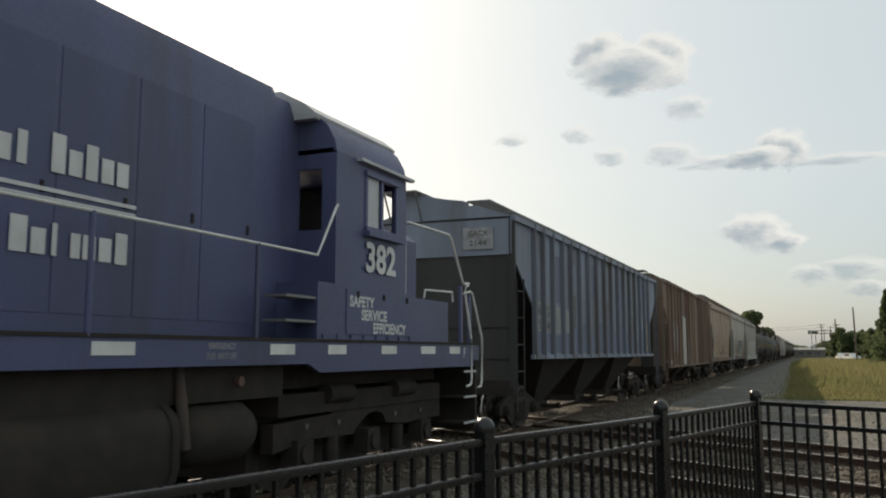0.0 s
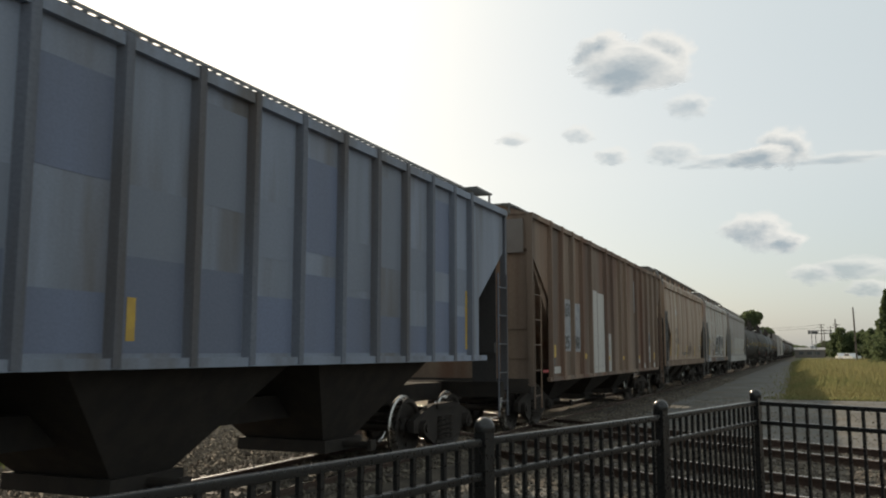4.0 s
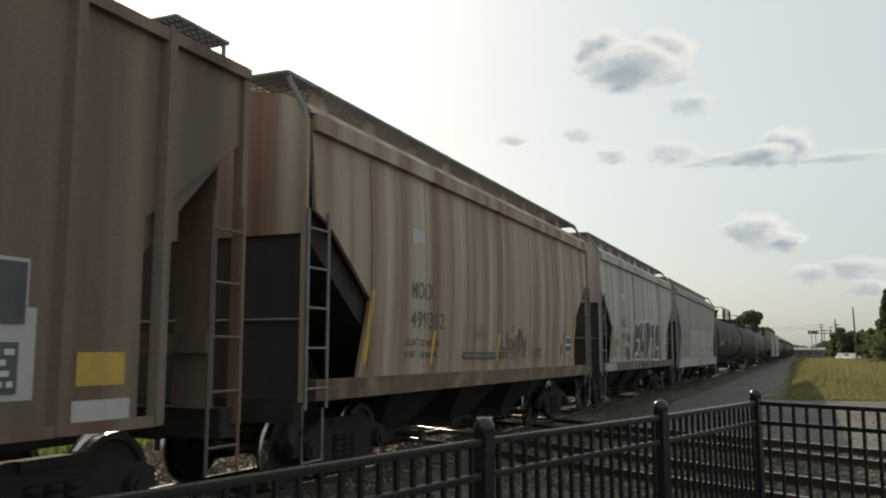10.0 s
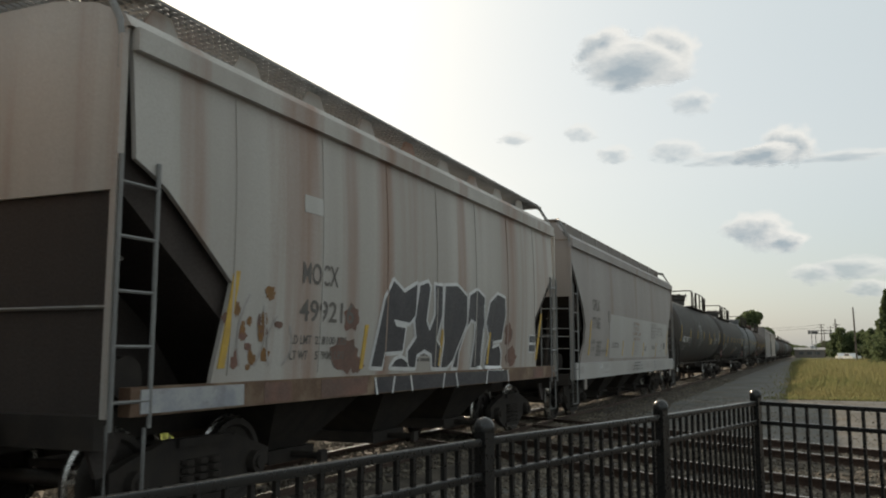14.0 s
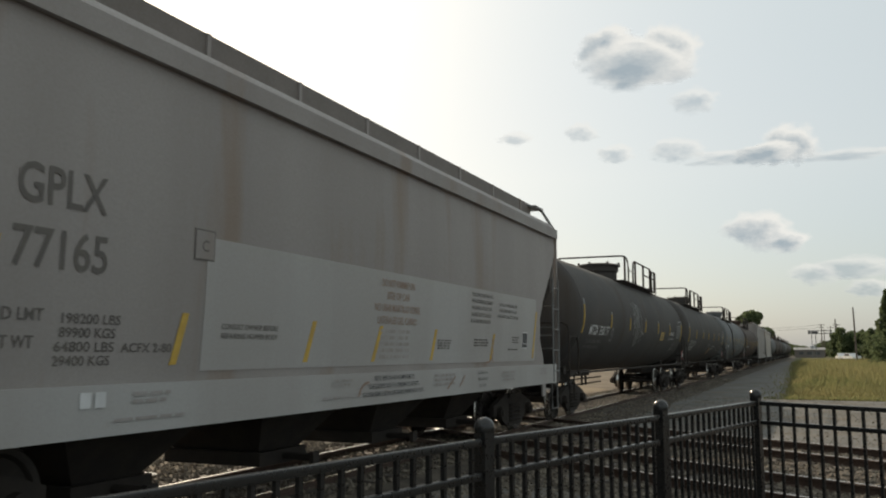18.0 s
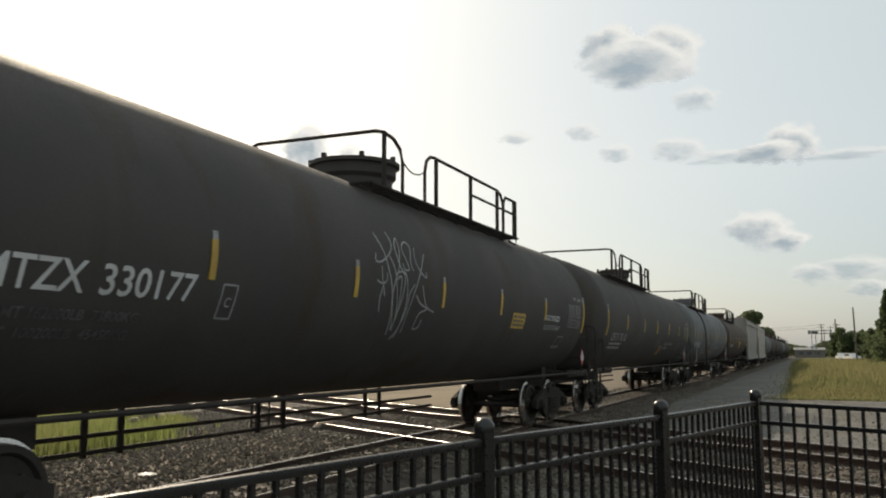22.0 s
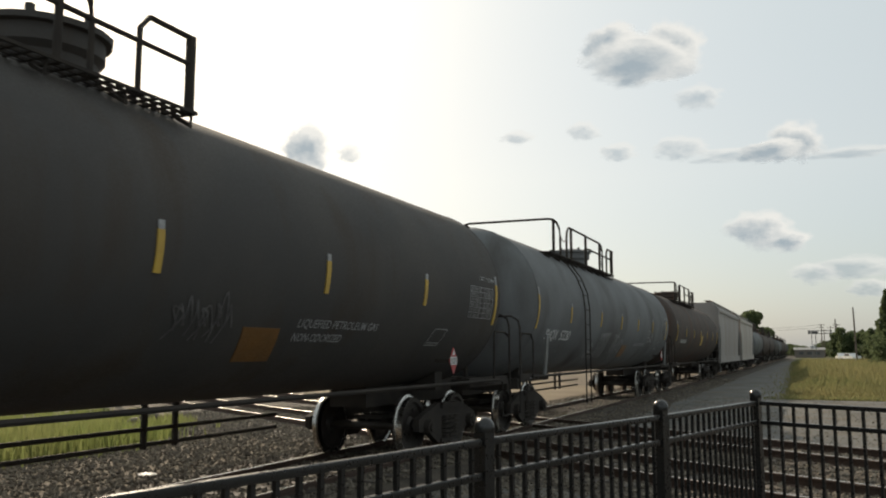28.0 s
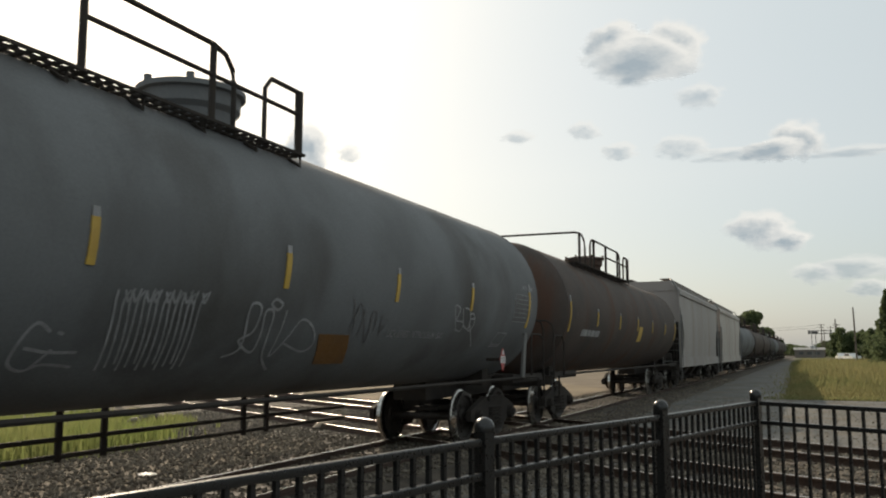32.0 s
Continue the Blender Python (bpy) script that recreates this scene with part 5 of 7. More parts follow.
# tan and grey curved hoppers
def hopper_marks(spec, number, base, dark, limits):
    car, mid, h, side = spec
    u0 = mid - h
    side.patch(car, u0 + 3.05 - mid, 3.3, 0.42, 0.2, M_WHITE, "emblem_plate", "small white emblem plate")
    side.text(car, "MOCX", u0 + 3.2 - mid, 2.4, 0.34, dark, 0.78)
    side.text(car, number, u0 + 3.4 - mid, 1.98, 0.34, dark, 1.22)
    side.text(car, "LD LMT", u0 + 2.85 - mid, 1.72, 0.14, dark, 0.42)
    side.text(car, "LT WT", u0 + 2.82 - mid, 1.55, 0.14, dark, 0.36)
    side.text(car, limits[0], u0 + 3.5 - mid, 1.72, 0.13, dark, 0.72)
    side.text(car, limits[1], u0 + 3.48 - mid, 1.55, 0.13, dark, 0.66)
    side.bars(car, u0 + 6.2 - mid, 1.56, 1.3, 0.16, 2, dark)
    side.patch(car, u0 + 11.4 - mid, 1.8, 0.42, 0.36, M_LETTER, "notice_board", "dark notice board with a white border")
    d = side.raised(0.008)
    for a, b, w, hh in ((-0.1, 0.09, 0.17, 0.13), (0.1, 0.09, 0.17, 0.13), (0.0, -0.09, 0.37, 0.13)):
        d.patch(car, u0 + 11.4 + a - mid, 1.8 + b, w, hh, M_DARKLET, "notice_panel")
    for i in range(7):
        y = -h + 1.6 + (2 * h - 3.2) * i / 6
        side.patch(car, y, 2.78, 0.03, 2.75, base, "weld_seam", lift=0.012)
    for u, lean in ((1.56, 0.16), (11.85, 0.3)):
        side.patch(car, u0 + u - mid, 1.95, 0.1, 0.95, M_YELLOW, "yellow_strip", "slanted yellow reflective strip", lean=lean, lift=0.01)


hopper_marks(HD, "499362", M_TAN, M_STENCIL, ("227600 LBS", "58400 LBS"))
hopper_marks(HE, "499216", M_GREY, M_STENCIL, ("228100 LBS", "57900 LBS"))
car, mid, h, side = HD
rng = random.Random(21)
drips = []
for i in range(34):
    u = rng.choice((57.6, 58.2, 58.9, 61.3)) + rng.gauss(0, 0.28)
    z = rng.uniform(1.7, 2.1)
    drips.append([(u - mid, z), (u + rng.uniform(-0.03, 0.03) - mid, z - rng.uniform(0.06, 0.38))])
for k in (0.025, 0.05):
    stroke(side, car, drips[::2] if k > 0.03 else drips[1::2], k, M_DRIP, "rust_drip", "dark rust drips", lift=0.006)
for u, z, w, hh, n in ((56.1, 1.58, 1.6, 0.14, 2), (57.35, 1.62, 0.5, 0.2, 3), (59.5, 1.62, 0.45, 0.22, 4)):
    side.raised(0.01).bars(car, u - mid, z, w, hh, n, M_STENCIL)
for u in (54.1, 57.0, 59.9):
    side.patch(car, u - mid, 1.7, 0.08, 0.5, M_YELLOW, "yellow_strip", "slanted yellow reflective strip", lift=0.012, lean=0.1)
stroke(side, car, [curve([(55.75 + 0.22 * k - mid, 2.1), (55.9 + 0.22 * k - mid, 1.98), (55.85 + 0.22 * k - mid, 1.82), (55.77 + 0.22 * k - mid, 1.95)]) for k in range(3)], 0.025, M_ORANGELET, "graffiti", "faint brown scribble", lift=0.01)
car, mid, h, side = HE
letters = [
    [(70.31, 2.6), (70.64, 2.46), (71.07, 2.61), (71.04, 2.15), (70.84, 2.03), (70.36, 2.06), (70.43, 1.99), (70.73, 1.97), (70.66, 1.64), (70.13, 1.62), (70.07, 1.43), (69.75, 1.44), (69.92, 1.92), (70.07, 2.34)],
    [(70.31, 1.43), (70.45, 1.53), (70.63, 1.56), (70.82, 1.5), (70.91, 1.41)],
    [(71.15, 2.59), (71.44, 2.66), (71.53, 2.59), (71.41, 2.09), (71.54, 1.95), (71.72, 2.18), (71.69, 2.64), (71.99, 2.64), (71.99, 2.19), (71.81, 1.81), (72.0, 1.69), (71.96, 1.39), (71.69, 1.4), (71.64, 1.6), (71.38, 1.66), (71.13, 1.59), (71.1, 1.41), (70.86, 1.41), (70.81, 1.64), (71.08, 1.84), (71.0, 2.07)],
    [(72.08, 2.65), (72.58, 2.69), (73.01, 2.54), (73.02, 2.1), (72.64, 1.69), (72.49, 1.51), (72.25, 1.39), (72.01, 1.39), (72.1, 1.77), (72.04, 2.07)],
    [(73.12, 2.57), (73.47, 2.68), (73.83, 2.57), (73.86, 2.13), (73.71, 1.36), (73.27, 1.37), (73.38, 1.79), (73.41, 2.12), (73.22, 2.17), (72.99, 2.0), (72.72, 1.65), (72.68, 1.38), (72.47, 1.38), (72.59, 1.6), (73.04, 2.08)],
    [(74.09, 2.49), (74.49, 2.67), (74.91, 2.62), (74.95, 2.33), (74.76, 1.85), (74.35, 1.82), (74.28, 1.7), (74.62, 1.75), (74.76, 1.6), (74.73, 1.34), (73.9, 1.36), (73.96, 1.65), (74.09, 1.89), (73.93, 2.14)],
]
flat = [[(y - mid, max(1.345, z)) for y, z in lt] for lt in letters]
stroke(side, car, [lt + [lt[0]] for lt in flat], 0.085, M_LETTER, "graffiti", "black bubble-letter graffiti with a white outline")
for lt in flat:
    fill = Geo().add([side.at(y, z, 0.011) for y, z in lt], [tuple(range(len(lt)))])
    part("graffiti_letter", fill.mesh("graffiti_letter", M_SPRAY, False), M_SPRAY, car, "black sprayed letter")
stroke(side, car, [lt + [lt[0]] for lt in flat], 0.02, M_LETTER, "graffiti", "black bubble-letter graffiti with a white outline", lift=0.013)
us = [min(y for y, z in lt) for lt in flat] + [max(y for y, z in flat[-1])]
side.patch(car, (us[0] + us[-1]) / 2, 1.21, us[-1] - us[0], 0.2, M_SPRAY, "graffiti", "black spray running onto the sill", lift=0.006)
stroke(side, car, [[(y, 1.312), (y + 0.06 * (-1) ** i, 1.11)] for i, y in enumerate(us)], 0.045, M_LETTER, "graffiti", "white spray lines on the sill", lift=0.009)
for i, (u, z, w, hh) in enumerate(((69.2, 2.05, 0.2, 0.16), (69.1, 1.6, 0.34, 0.2), (69.4, 1.46, 0.18, 0.1), (75.15, 1.95, 0.22, 0.2), (75.35, 1.55, 0.3, 0.18))):
    blot(side, car, u - mid, z, w, hh, M_OXIDE, 50 + i, "red_spray", "dull red sprayed blot")
rng = random.Random(29)
for i in range(22):
    blot(side, car, 67.2 + rng.gauss(0, 0.2) - mid, 1.85 + rng.gauss(0, 0.22), rng.uniform(0.03, 0.09), rng.uniform(0.03, 0.09), M_AMBER if i % 3 else M_OXIDE, 70 + i, "paint_splat", "brown and amber paint splatter")
for u, z, w, hh in ((67.6, 1.22, 0.5, 0.2), (69.0, 1.22, 1.1, 0.2), (76.9, 1.22, 0.7, 0.2)):
    side.patch(car, u - mid, z, w, hh, M_OXIDE, "red_spray", "dull red sprayed patch", lift=0.005)
stroke(side, car, [bow(67.0 - mid + 0.25 * k, 1.5, 67.1 - mid + 0.25 * k, 2.2 - 0.1 * k, 0.1 * (-1) ** k) for k in range(4)], 0.03, M_FAINT)
for spec in (HD, HE):
    EndSide(spec[2] - 0.12, 1, 0).bars(spec[0], 0.55, 3.35, 0.75, 0.36, 4, M_STENCIL)
for u in (69.55, 72.0, 74.1):
    side.patch(car, u - mid, 1.7, 0.08, 0.55, M_YELLOW, "yellow_strip", "slanted yellow reflective strip", lift=0.012, lean=0.1)
side.patch(car, 66.3 - mid, 1.22, 1.4, 0.2, M_WORN, "sill_panel", "white sill panel", lift=0.012)

# pale hopper with white lower panel and notices in two languages
car, mid, h, side = HF
EndSide(h - 0.12, 1, 0).text(car, "GPLX", 0.55, 3.95, 0.2, M_STENCIL, 0.5)
EndSide(h - 0.12, 1, 0).text(car, "77165", 0.55, 3.7, 0.2, M_STENCIL, 0.52)
side.text(car, "GPLX", 82.3 - mid, 2.72, 0.42, M_STENCIL, 0.85)
side.text(car, "77165", 82.32 - mid, 2.25, 0.42, M_STENCIL, 0.9)
side.text(car, "LD LMT", 81.98 - mid, 1.86, 0.13, M_STENCIL, 0.42)
side.text(car, "LT WT", 81.95 - mid, 1.66, 0.13, M_STENCIL, 0.34)
for i, line in enumerate(("198200 LBS", "89900 KGS", "64800 LBS", "29400 KGS")):
    side.text(car, line, 82.65 - 0.02 * i - mid, 1.85 - 0.108 * i, 0.11, M_STENCIL, 0.57 + 0.03 * (i % 2 == 0))
side.text(car, "ACFX 2-80", 83.29 - mid, 1.63, 0.11, M_STENCIL, 0.6)
side.patch(car, 89.22 - mid, 2.08, 10.45, 1.24, M_PALEPANEL, "lower_panel", "large off-white repainted panel")
side.patch(car, 83.95 - mid, 2.62, 0.29, 0.29, M_STENCIL, "stencil_plate", "square stencil frame")
side.raised(0.004).patch(car, 83.95 - mid, 2.62, 0.26, 0.26, M_PALE, "stencil_plate")
side.raised(0.008).text(car, "C", 83.95 - mid, 2.56, 0.15, M_STENCIL)
deep = side.raised(0.004)
for i, line in enumerate(("DO NOT HAMMER ON", "SIDE OF CAR", "NO USAR MARTILLO SOBRE", "LATERALES DEL CARRO")):
    deep.text(car, line, 88.05 - mid, 2.5 - 0.165 * i, 0.14, M_ORANGELET, 0.063 * len(line))
for i, line in enumerate(("PRECAUCION: NO USAR VAPOR, AGUA", "HIRVIENDO O OBJECTOS CORTANTES", "PARA LIMPIAR EL INTERIOR. USAR", "SOLAMENTE ZAPATOS CON SUELAS", "DE HULE PARA ENTRAR AL CARRO")):
    deep.text(car, line, 91.32 - 0.02 * i - mid, 2.57 - 0.112 * i, 0.085, M_STENCIL, 1.03 - 0.02 * i)
for i, line in enumerate(("CAUTION: DO NOT USE STEAM, BOILING", "WATER OR SHARP OBJECTS TO CLEAN.", "ENTER CAR WITH CLEAN SOFT SOLED SHOES")):
    deep.text(car, line, 92.68 - mid, 2.46 - 0.105 * i, 0.08, M_STENCIL, (1.06, 1.0, 1.17)[i])
for i, line in enumerate(("CONSULT OWNER BEFORE", "REPAIRING HOPPER BODY")):
    deep.text(car, line, 84.73 - mid, 1.85 - 0.09 * i, 0.075, M_STENCIL, 0.94)
for u, z, w, hh, n in ((88.0, 1.74, 0.9, 0.42, 5), (91.3, 1.79, 0.7, 0.14, 3), (89.7, 1.75, 0.53, 0.16, 4), (93.15, 1.86, 0.4, 0.14, 3), (93.0, 1.68, 0.55, 0.05, 1)):
    deep.bars(car, u - mid, z, w, hh, n, M_STENCIL if u > 88.5 else M_FAINT)
for u, z, lean in ((81.62, 2.0, 0.22), (83.68, 1.75, 0.13), (85.85, 1.75, 0.16), (87.48, 1.74, 0.2), (89.3, 1.74, 0.14), (91.88, 1.72, 0.14), (94.37, 1.98, 0.18)):
    deep.patch(car, u - mid, z, 0.085, 0.9 if u < 82 else (0.94 if u > 94 else 0.46), M_YELLOW, "yellow_strip", "slanted yellow reflective strip", lean=lean)
deep.patch(car, 93.72 - mid, 1.86, 0.3, 0.32, M_LETTER, "notice_board", "small dark notice board with a white border", lean=0.03, lift=0.004)
for a_, b_, w_, h_ in ((-0.07, 0.04, 0.125, 0.2), (0.07, 0.04, 0.125, 0.2), (0.0, -0.105, 0.27, 0.07)):
    side.raised(0.008).patch(car, 93.72 + a_ + 0.02 * b_ - mid, 1.86 + b_, w_, h_, M_DARKLET, "notice_panel")
sl = Side(1.535)
for i, line in enumerate(("NOTE: THIS CAR HAS 4 COMPARTMENTS", "CAR EQUIPPED WITH 3 10\" PNEUMATIC OUTLETS", "CAUTION: REMOVE BOTH CAPS BEFORE OPERATING OUTLETS")):
    sl.text(car, line, 87.9 - mid, 1.27 - 0.1 * i, 0.085, M_DARKLET, 0.036 * len(line))
for i, line in enumerate(("EXW 10-8  H  4-1", "EW  8-8  H 15-2", "CU FT 5250")):
    sl.text(car, line, 91.25 - 0.05 * (i == 2) - mid, 1.26 - 0.105 * i, 0.075, M_DARKLET, (0.46, 0.46, 0.32)[i])
for u, z, w, hh, n in ((80.5, 1.2, 0.5, 0.16, 3), (83.3, 1.26, 0.45, 0.12, 2), (83.3, 1.09, 0.85, 0.05, 1), (86.5, 1.27, 0.45, 0.1, 2), (86.5, 1.1, 0.9, 0.05, 1), (89.6, 1.22, 0.8, 0.2, 3), (92.6, 1.2, 0.7, 0.2, 3), (94.85, 1.24, 0.5, 0.14, 3)):
    sl.bars(car, u - mid, z, w, hh, n, M_FAINT)
for u in (82.58, 82.73):
    sl.patch(car, u - mid, 1.26, 0.11, 0.12, M_LETTER, "round_decal", "small white decal")
stroke(sl, car, [bow(86.9 - mid, 1.1, 87.15 - mid, 1.25, 0.05), [(90.0 - mid, 1.25), (89.7 - mid, 1.08)], [(90.2 - mid, 1.1), (90.4 - mid, 1.25)]], 0.03, M_ORANGELET)
stroke(deep, car, [bow(91.6 - mid, 1.45, 91.85 - mid, 1.85, -0.2), bow(91.95 - mid, 1.45, 91.95 - mid, 1.85, 0.1)], 0.03, M_ORANGELET)
for u in (80.95, 94.9):
    part("sill_tab", Geo().box(1.5, 1.53, u - mid - 0.1, u - mid + 0.1, 0.72, 1.0), M_PALE, car, "pale lifting tab")

# tank car lettering
car, mid, h, side = TF
side.text(car, "MTZX", 99.53 - mid, 2.08, 0.36, M_LETTER, 0.95)
side.text(car, "330177", 100.73 - mid, 2.08, 0.36, M_LETTER, 1.13)
side.text(car, "LD LMT 162800LB  73800KG", 99.9 - mid, 1.85, 0.13, M_GHOST, 1.6)
side.text(car, "LT WT  100200LB  45450KG", 99.86 - mid, 1.68, 0.13, M_GHOST, 1.6)
HeadSide(h, side.r, side.zc).text(car, "MTZX 330177", 0.32, 3.08, 0.16, M_LETTER, 0.85)
HeadSide(h, side.r, side.zc).bars(car, 0.32, 2.9, 0.65, 0.22, 2, M_FADED)
side.text(car, "C", 101.8 - mid, 2.05, 0.14, M_FADED)
for e in ((101.69, 1.98, 0.018, 0.34), (101.91, 1.98, 0.018, 0.34), (101.8, 1.93, 0.22, 0.018), (101.8, 2.27, 0.22, 0.018)):
    side.patch(car, e[0] - mid, e[1] + (0.12 if e[2] < e[3] else 0), e[2], e[3], M_FADED, "stencil_box")
tag = [[(104.79, 3.18), (104.96, 2.97), (105.06, 2.76), (105.16, 2.54), (105.27, 2.17), (105.36, 1.84)],
       [(105.17, 3.24), (105.25, 3.09), (105.14, 2.94), (104.89, 2.81), (104.72, 2.8), (104.74, 2.9)],
       [(105.14, 2.9), (105.26, 2.74), (105.32, 2.52), (105.42, 2.18), (105.45, 1.91)],
       [(105.47, 2.18), (105.57, 2.63), (105.41, 2.81), (105.33, 3.05), (105.43, 3.19), (105.46, 3.03), (105.38, 2.77), (105.24, 2.51), (105.25, 2.29), (105.43, 1.91)],
       [(105.28, 2.67), (105.44, 2.72), (105.6, 2.69), (105.66, 2.48), (105.66, 2.2), (105.63, 1.8)],
       [(105.3, 2.59), (105.45, 2.65), (105.45, 2.42), (105.46, 2.06)]]
tag_tail = [[(105.52, 2.83), (105.56, 2.76), (105.71, 2.78), (105.58, 2.98), (105.57, 3.09), (105.71, 3.17), (105.84, 3.1), (105.78, 2.89), (105.84, 2.77)],
            [(105.97, 3.1), (105.94, 2.93), (106.06, 2.79), (106.27, 2.7), (106.28, 2.77)], [(106.28, 3.05), (106.1, 2.79), (105.9, 2.48), (105.77, 2.16), (105.77, 1.88)],
            [(105.88, 2.57), (105.74, 2.43), (105.71, 2.22), (105.63, 1.92), (105.52, 1.77)], [(104.88, 2.74), (104.9, 2.55), (104.99, 2.37)],
            [(104.76, 2.55), (104.88, 2.52), (105.01, 2.56), (105.03, 2.66)], [(104.9, 2.46), (104.87, 2.31), (104.91, 2.16)],
            [(106.15, 2.57), (106.23, 2.41), (106.39, 2.27), (106.64, 2.22)], [(105.97, 2.42), (106.12, 2.32), (106.38, 2.25), (106.16, 2.18), (106.09, 2.01), (106.12, 1.94), (106.26, 1.97), (106.29, 2.08)]]
for lines_ in (tag, tag_tail):
    stroke(side, car, [curve([(y - mid, z) for y, z in ln]) for ln in lines_], 0.026, M_FADED, "graffiti", "pale grey sprayed tag")
side.patch(car, 110.7 - mid, 2.22, 0.75, 0.3, M_YELLOW, "placard_panel", "yellow stencil panel", lift=0.004)
side.bars(car, 110.7 - mid, 2.22, 0.65, 0.24, 3, M_DARKLET)
side.text(car, "NON-ODORIZED", 113.0 - mid, 2.3, 0.17, M_LETTER, 1.07)
side.text(car, "LIQUEFIED PETROLEUM GAS", 113.05 - mid, 2.1, 0.15, M_FADED, 1.22)

def data_panel(spec, u, z, w, hh):
    car, mid, h, side = spec
    for i in range(7):
        side.patch(car, u - mid, z - hh / 2 + hh * i / 6, w, 0.009, M_FADED, "panel_line")
    for y in (-w / 2, -0.06 * w, 0.14 * w, 0.32 * w, w / 2):
        side.patch(car, u + y - mid, z, 0.009, hh, M_FADED, "panel_line")
    side.bars(car, u - w / 4 - mid, z, w * 0.42, hh, 6, M_GHOST)
    side.bars(car, u + w / 4 - mid, z, w * 0.38, hh, 6, M_GHOST)


def placard(spec, u, z):
    """A tilted square hazard placard in its holder."""
    car, mid, h, side = spec
    y = u - mid
    k = 0.16
    x = side.r + 0.05
    part("placard", Geo().prof([(y - k, z), (y, z - k * 1.25), (y + k, z), (y, z + k * 1.25)], "x", x, x + 0.012), M_RED, car, "red hazard placard")
    part("placard_band", Geo().box(x + 0.012, x + 0.016, y - 0.13, y + 0.13, z - 0.06, z + 0.06), M_LETTER, car)
    part("placard_mark", Geo().prof([(y - 0.05, z + 0.09), (y + 0.05, z + 0.09), (y, z + 0.17)], "x", x + 0.012, x + 0.018), M_LETTER, car)
    Side(x + 0.012).text(car, "1075", y, z - 0.045, 0.12, M_DARKLET, 0.22)
    part("placard_holder", Geo().box(x - 0.3, x, y - 0.03, y + 0.03, z - 0.03, z + 0.03), M_UNDER, car)
    # a second one at the near end, facing along the track
    ye, xe, k = -h - 0.14, 0.32, 0.19
    part("placard", Geo().prof([(xe - k, z), (xe, z - k), (xe + k, z), (xe, z + k)], "y", ye - 0.01, ye), M_RED, car, "red hazard placard")
    part("placard_band", Geo().box(xe - 0.14, xe + 0.14, ye - 0.014, ye - 0.01, z - 0.06, z + 0.06), M_LETTER, car)
    EndSide(-ye, 1, 0).text(car, "1075", xe, z - 0.045, 0.12, M_DARKLET, 0.24)
    part("placard_holder", Geo().box(xe - 0.03, xe + 0.03, ye, ye + 0.1, 1.0, z + 0.1), M_UNDER, car)


def trapezoid(spec, u, z):
    car, mid, h, side = spec
    y = u - mid
    stroke(side, car, [[(y - 0.3, z - 0.14), (y + 0.17, z - 0.14), (y + 0.3, z + 0.14), (y - 0.17, z + 0.14), (y - 0.3, z - 0.14)], [(y - 0.26, z - 0.1), (y + 0.19, z - 0.1)]], 0.016, M_FADED, "stencil_frame", "stencilled frame")


for spec, u0 in ((TF, 97.3), (TG, 117.5), (TH, 137.2)):
    uu = spec[1] + spec[2]
    data_panel(spec, uu - 1.63, 2.46, 1.06, 0.52)
    placard(spec, uu - (1.25 if spec is TF else 3.05), 1.5)
    trapezoid(spec, uu - (3.1 if spec is TG else 2.53), 1.82)
    spec[3].text(spec[0], "DOT 112J340W", uu - 1.34 - spec[1], 2.84, 0.1, M_FADED, 0.72)
    for yy in (spec[2] - 0.95, -spec[2] + 0.86):
        Side(1.452).text(spec[0], "2 INCH HF COMP SHOES", yy, 1.1, 0.06, M_FADED, 0.6)
car, mid, h, side = TG
side.text(car, "CBTX", 119.86 - mid, 1.95, 0.33, M_FADED, 1.02)
side.text(car, "781165", 121.0 - mid, 1.95, 0.33, M_FADED, 1.0)
side.bars(car, 120.2 - mid, 1.78, 1.6, 0.26, 2, M_FADED)
HeadSide(h, side.r, side.zc).text(car, "CBTX 781165", 0.32, 3.05, 0.16, M_LETTER, 0.85)
HeadSide(h, side.r, side.zc).bars(car, 0.32, 2.87, 0.6, 0.22, 2, M_FADED)
side.text(car, "LIQUEFIED PETROLEUM GAS", 130.26 - mid, 1.88, 0.15, M_FADED, 1.9)
side.text(car, "NON-ODORIZED", 129.86 - mid, 1.7, 0.15, M_FADED, 1.08)
side.patch(car, 128.75 - mid, 1.63, 0.65, 0.44, M_AMBER, "stencil_patch", "slanted amber panel", lean=-0.14)
rng = random.Random(8)
stroke(side, car, [curve([(127.25 + 0.09 * k - mid, 1.75 + rng.uniform(-0.1, 0.1)), (127.3 + 0.09 * k + rng.uniform(-0.1, 0.1) - mid, 1.95), (127.22 + 0.1 * k - mid, 2.1 + rng.uniform(-0.1, 0.1)), (127.35 + 0.1 * k - mid, 1.85)]) for k in range(9)], 0.022, M_GHOST, "graffiti", "thin worn tag")
stroke(side, car, [bow(122.9 - mid, 1.85, 123.5 - mid, 2.2, 0.1), bow(123.2 - mid, 1.9, 123.8 - mid, 2.1, -0.1)], 0.024, M_GHOST, "graffiti", "thin worn tag")
car, mid, h, side = TH
side.text(car, "SHQX", 139.35 - mid, 1.88, 0.33, M_LETTER, 0.95)
side.text(car, "5320", 140.47 - mid, 1.88, 0.33, M_LETTER, 0.82)
side.text(car, "LD LMT   183100 LB  74 000 KG", 139.75 - mid, 1.7, 0.12, M_GHOST, 1.9)
side.text(car, "LT WT    89900 LB  43 300 KG", 139.68 - mid, 1.54, 0.12, M_GHOST, 1.9)
HeadSide(h, side.r, side.zc).text(car, "SHQX  5320", 0.22, 2.84, 0.16, M_LETTER, 0.95)
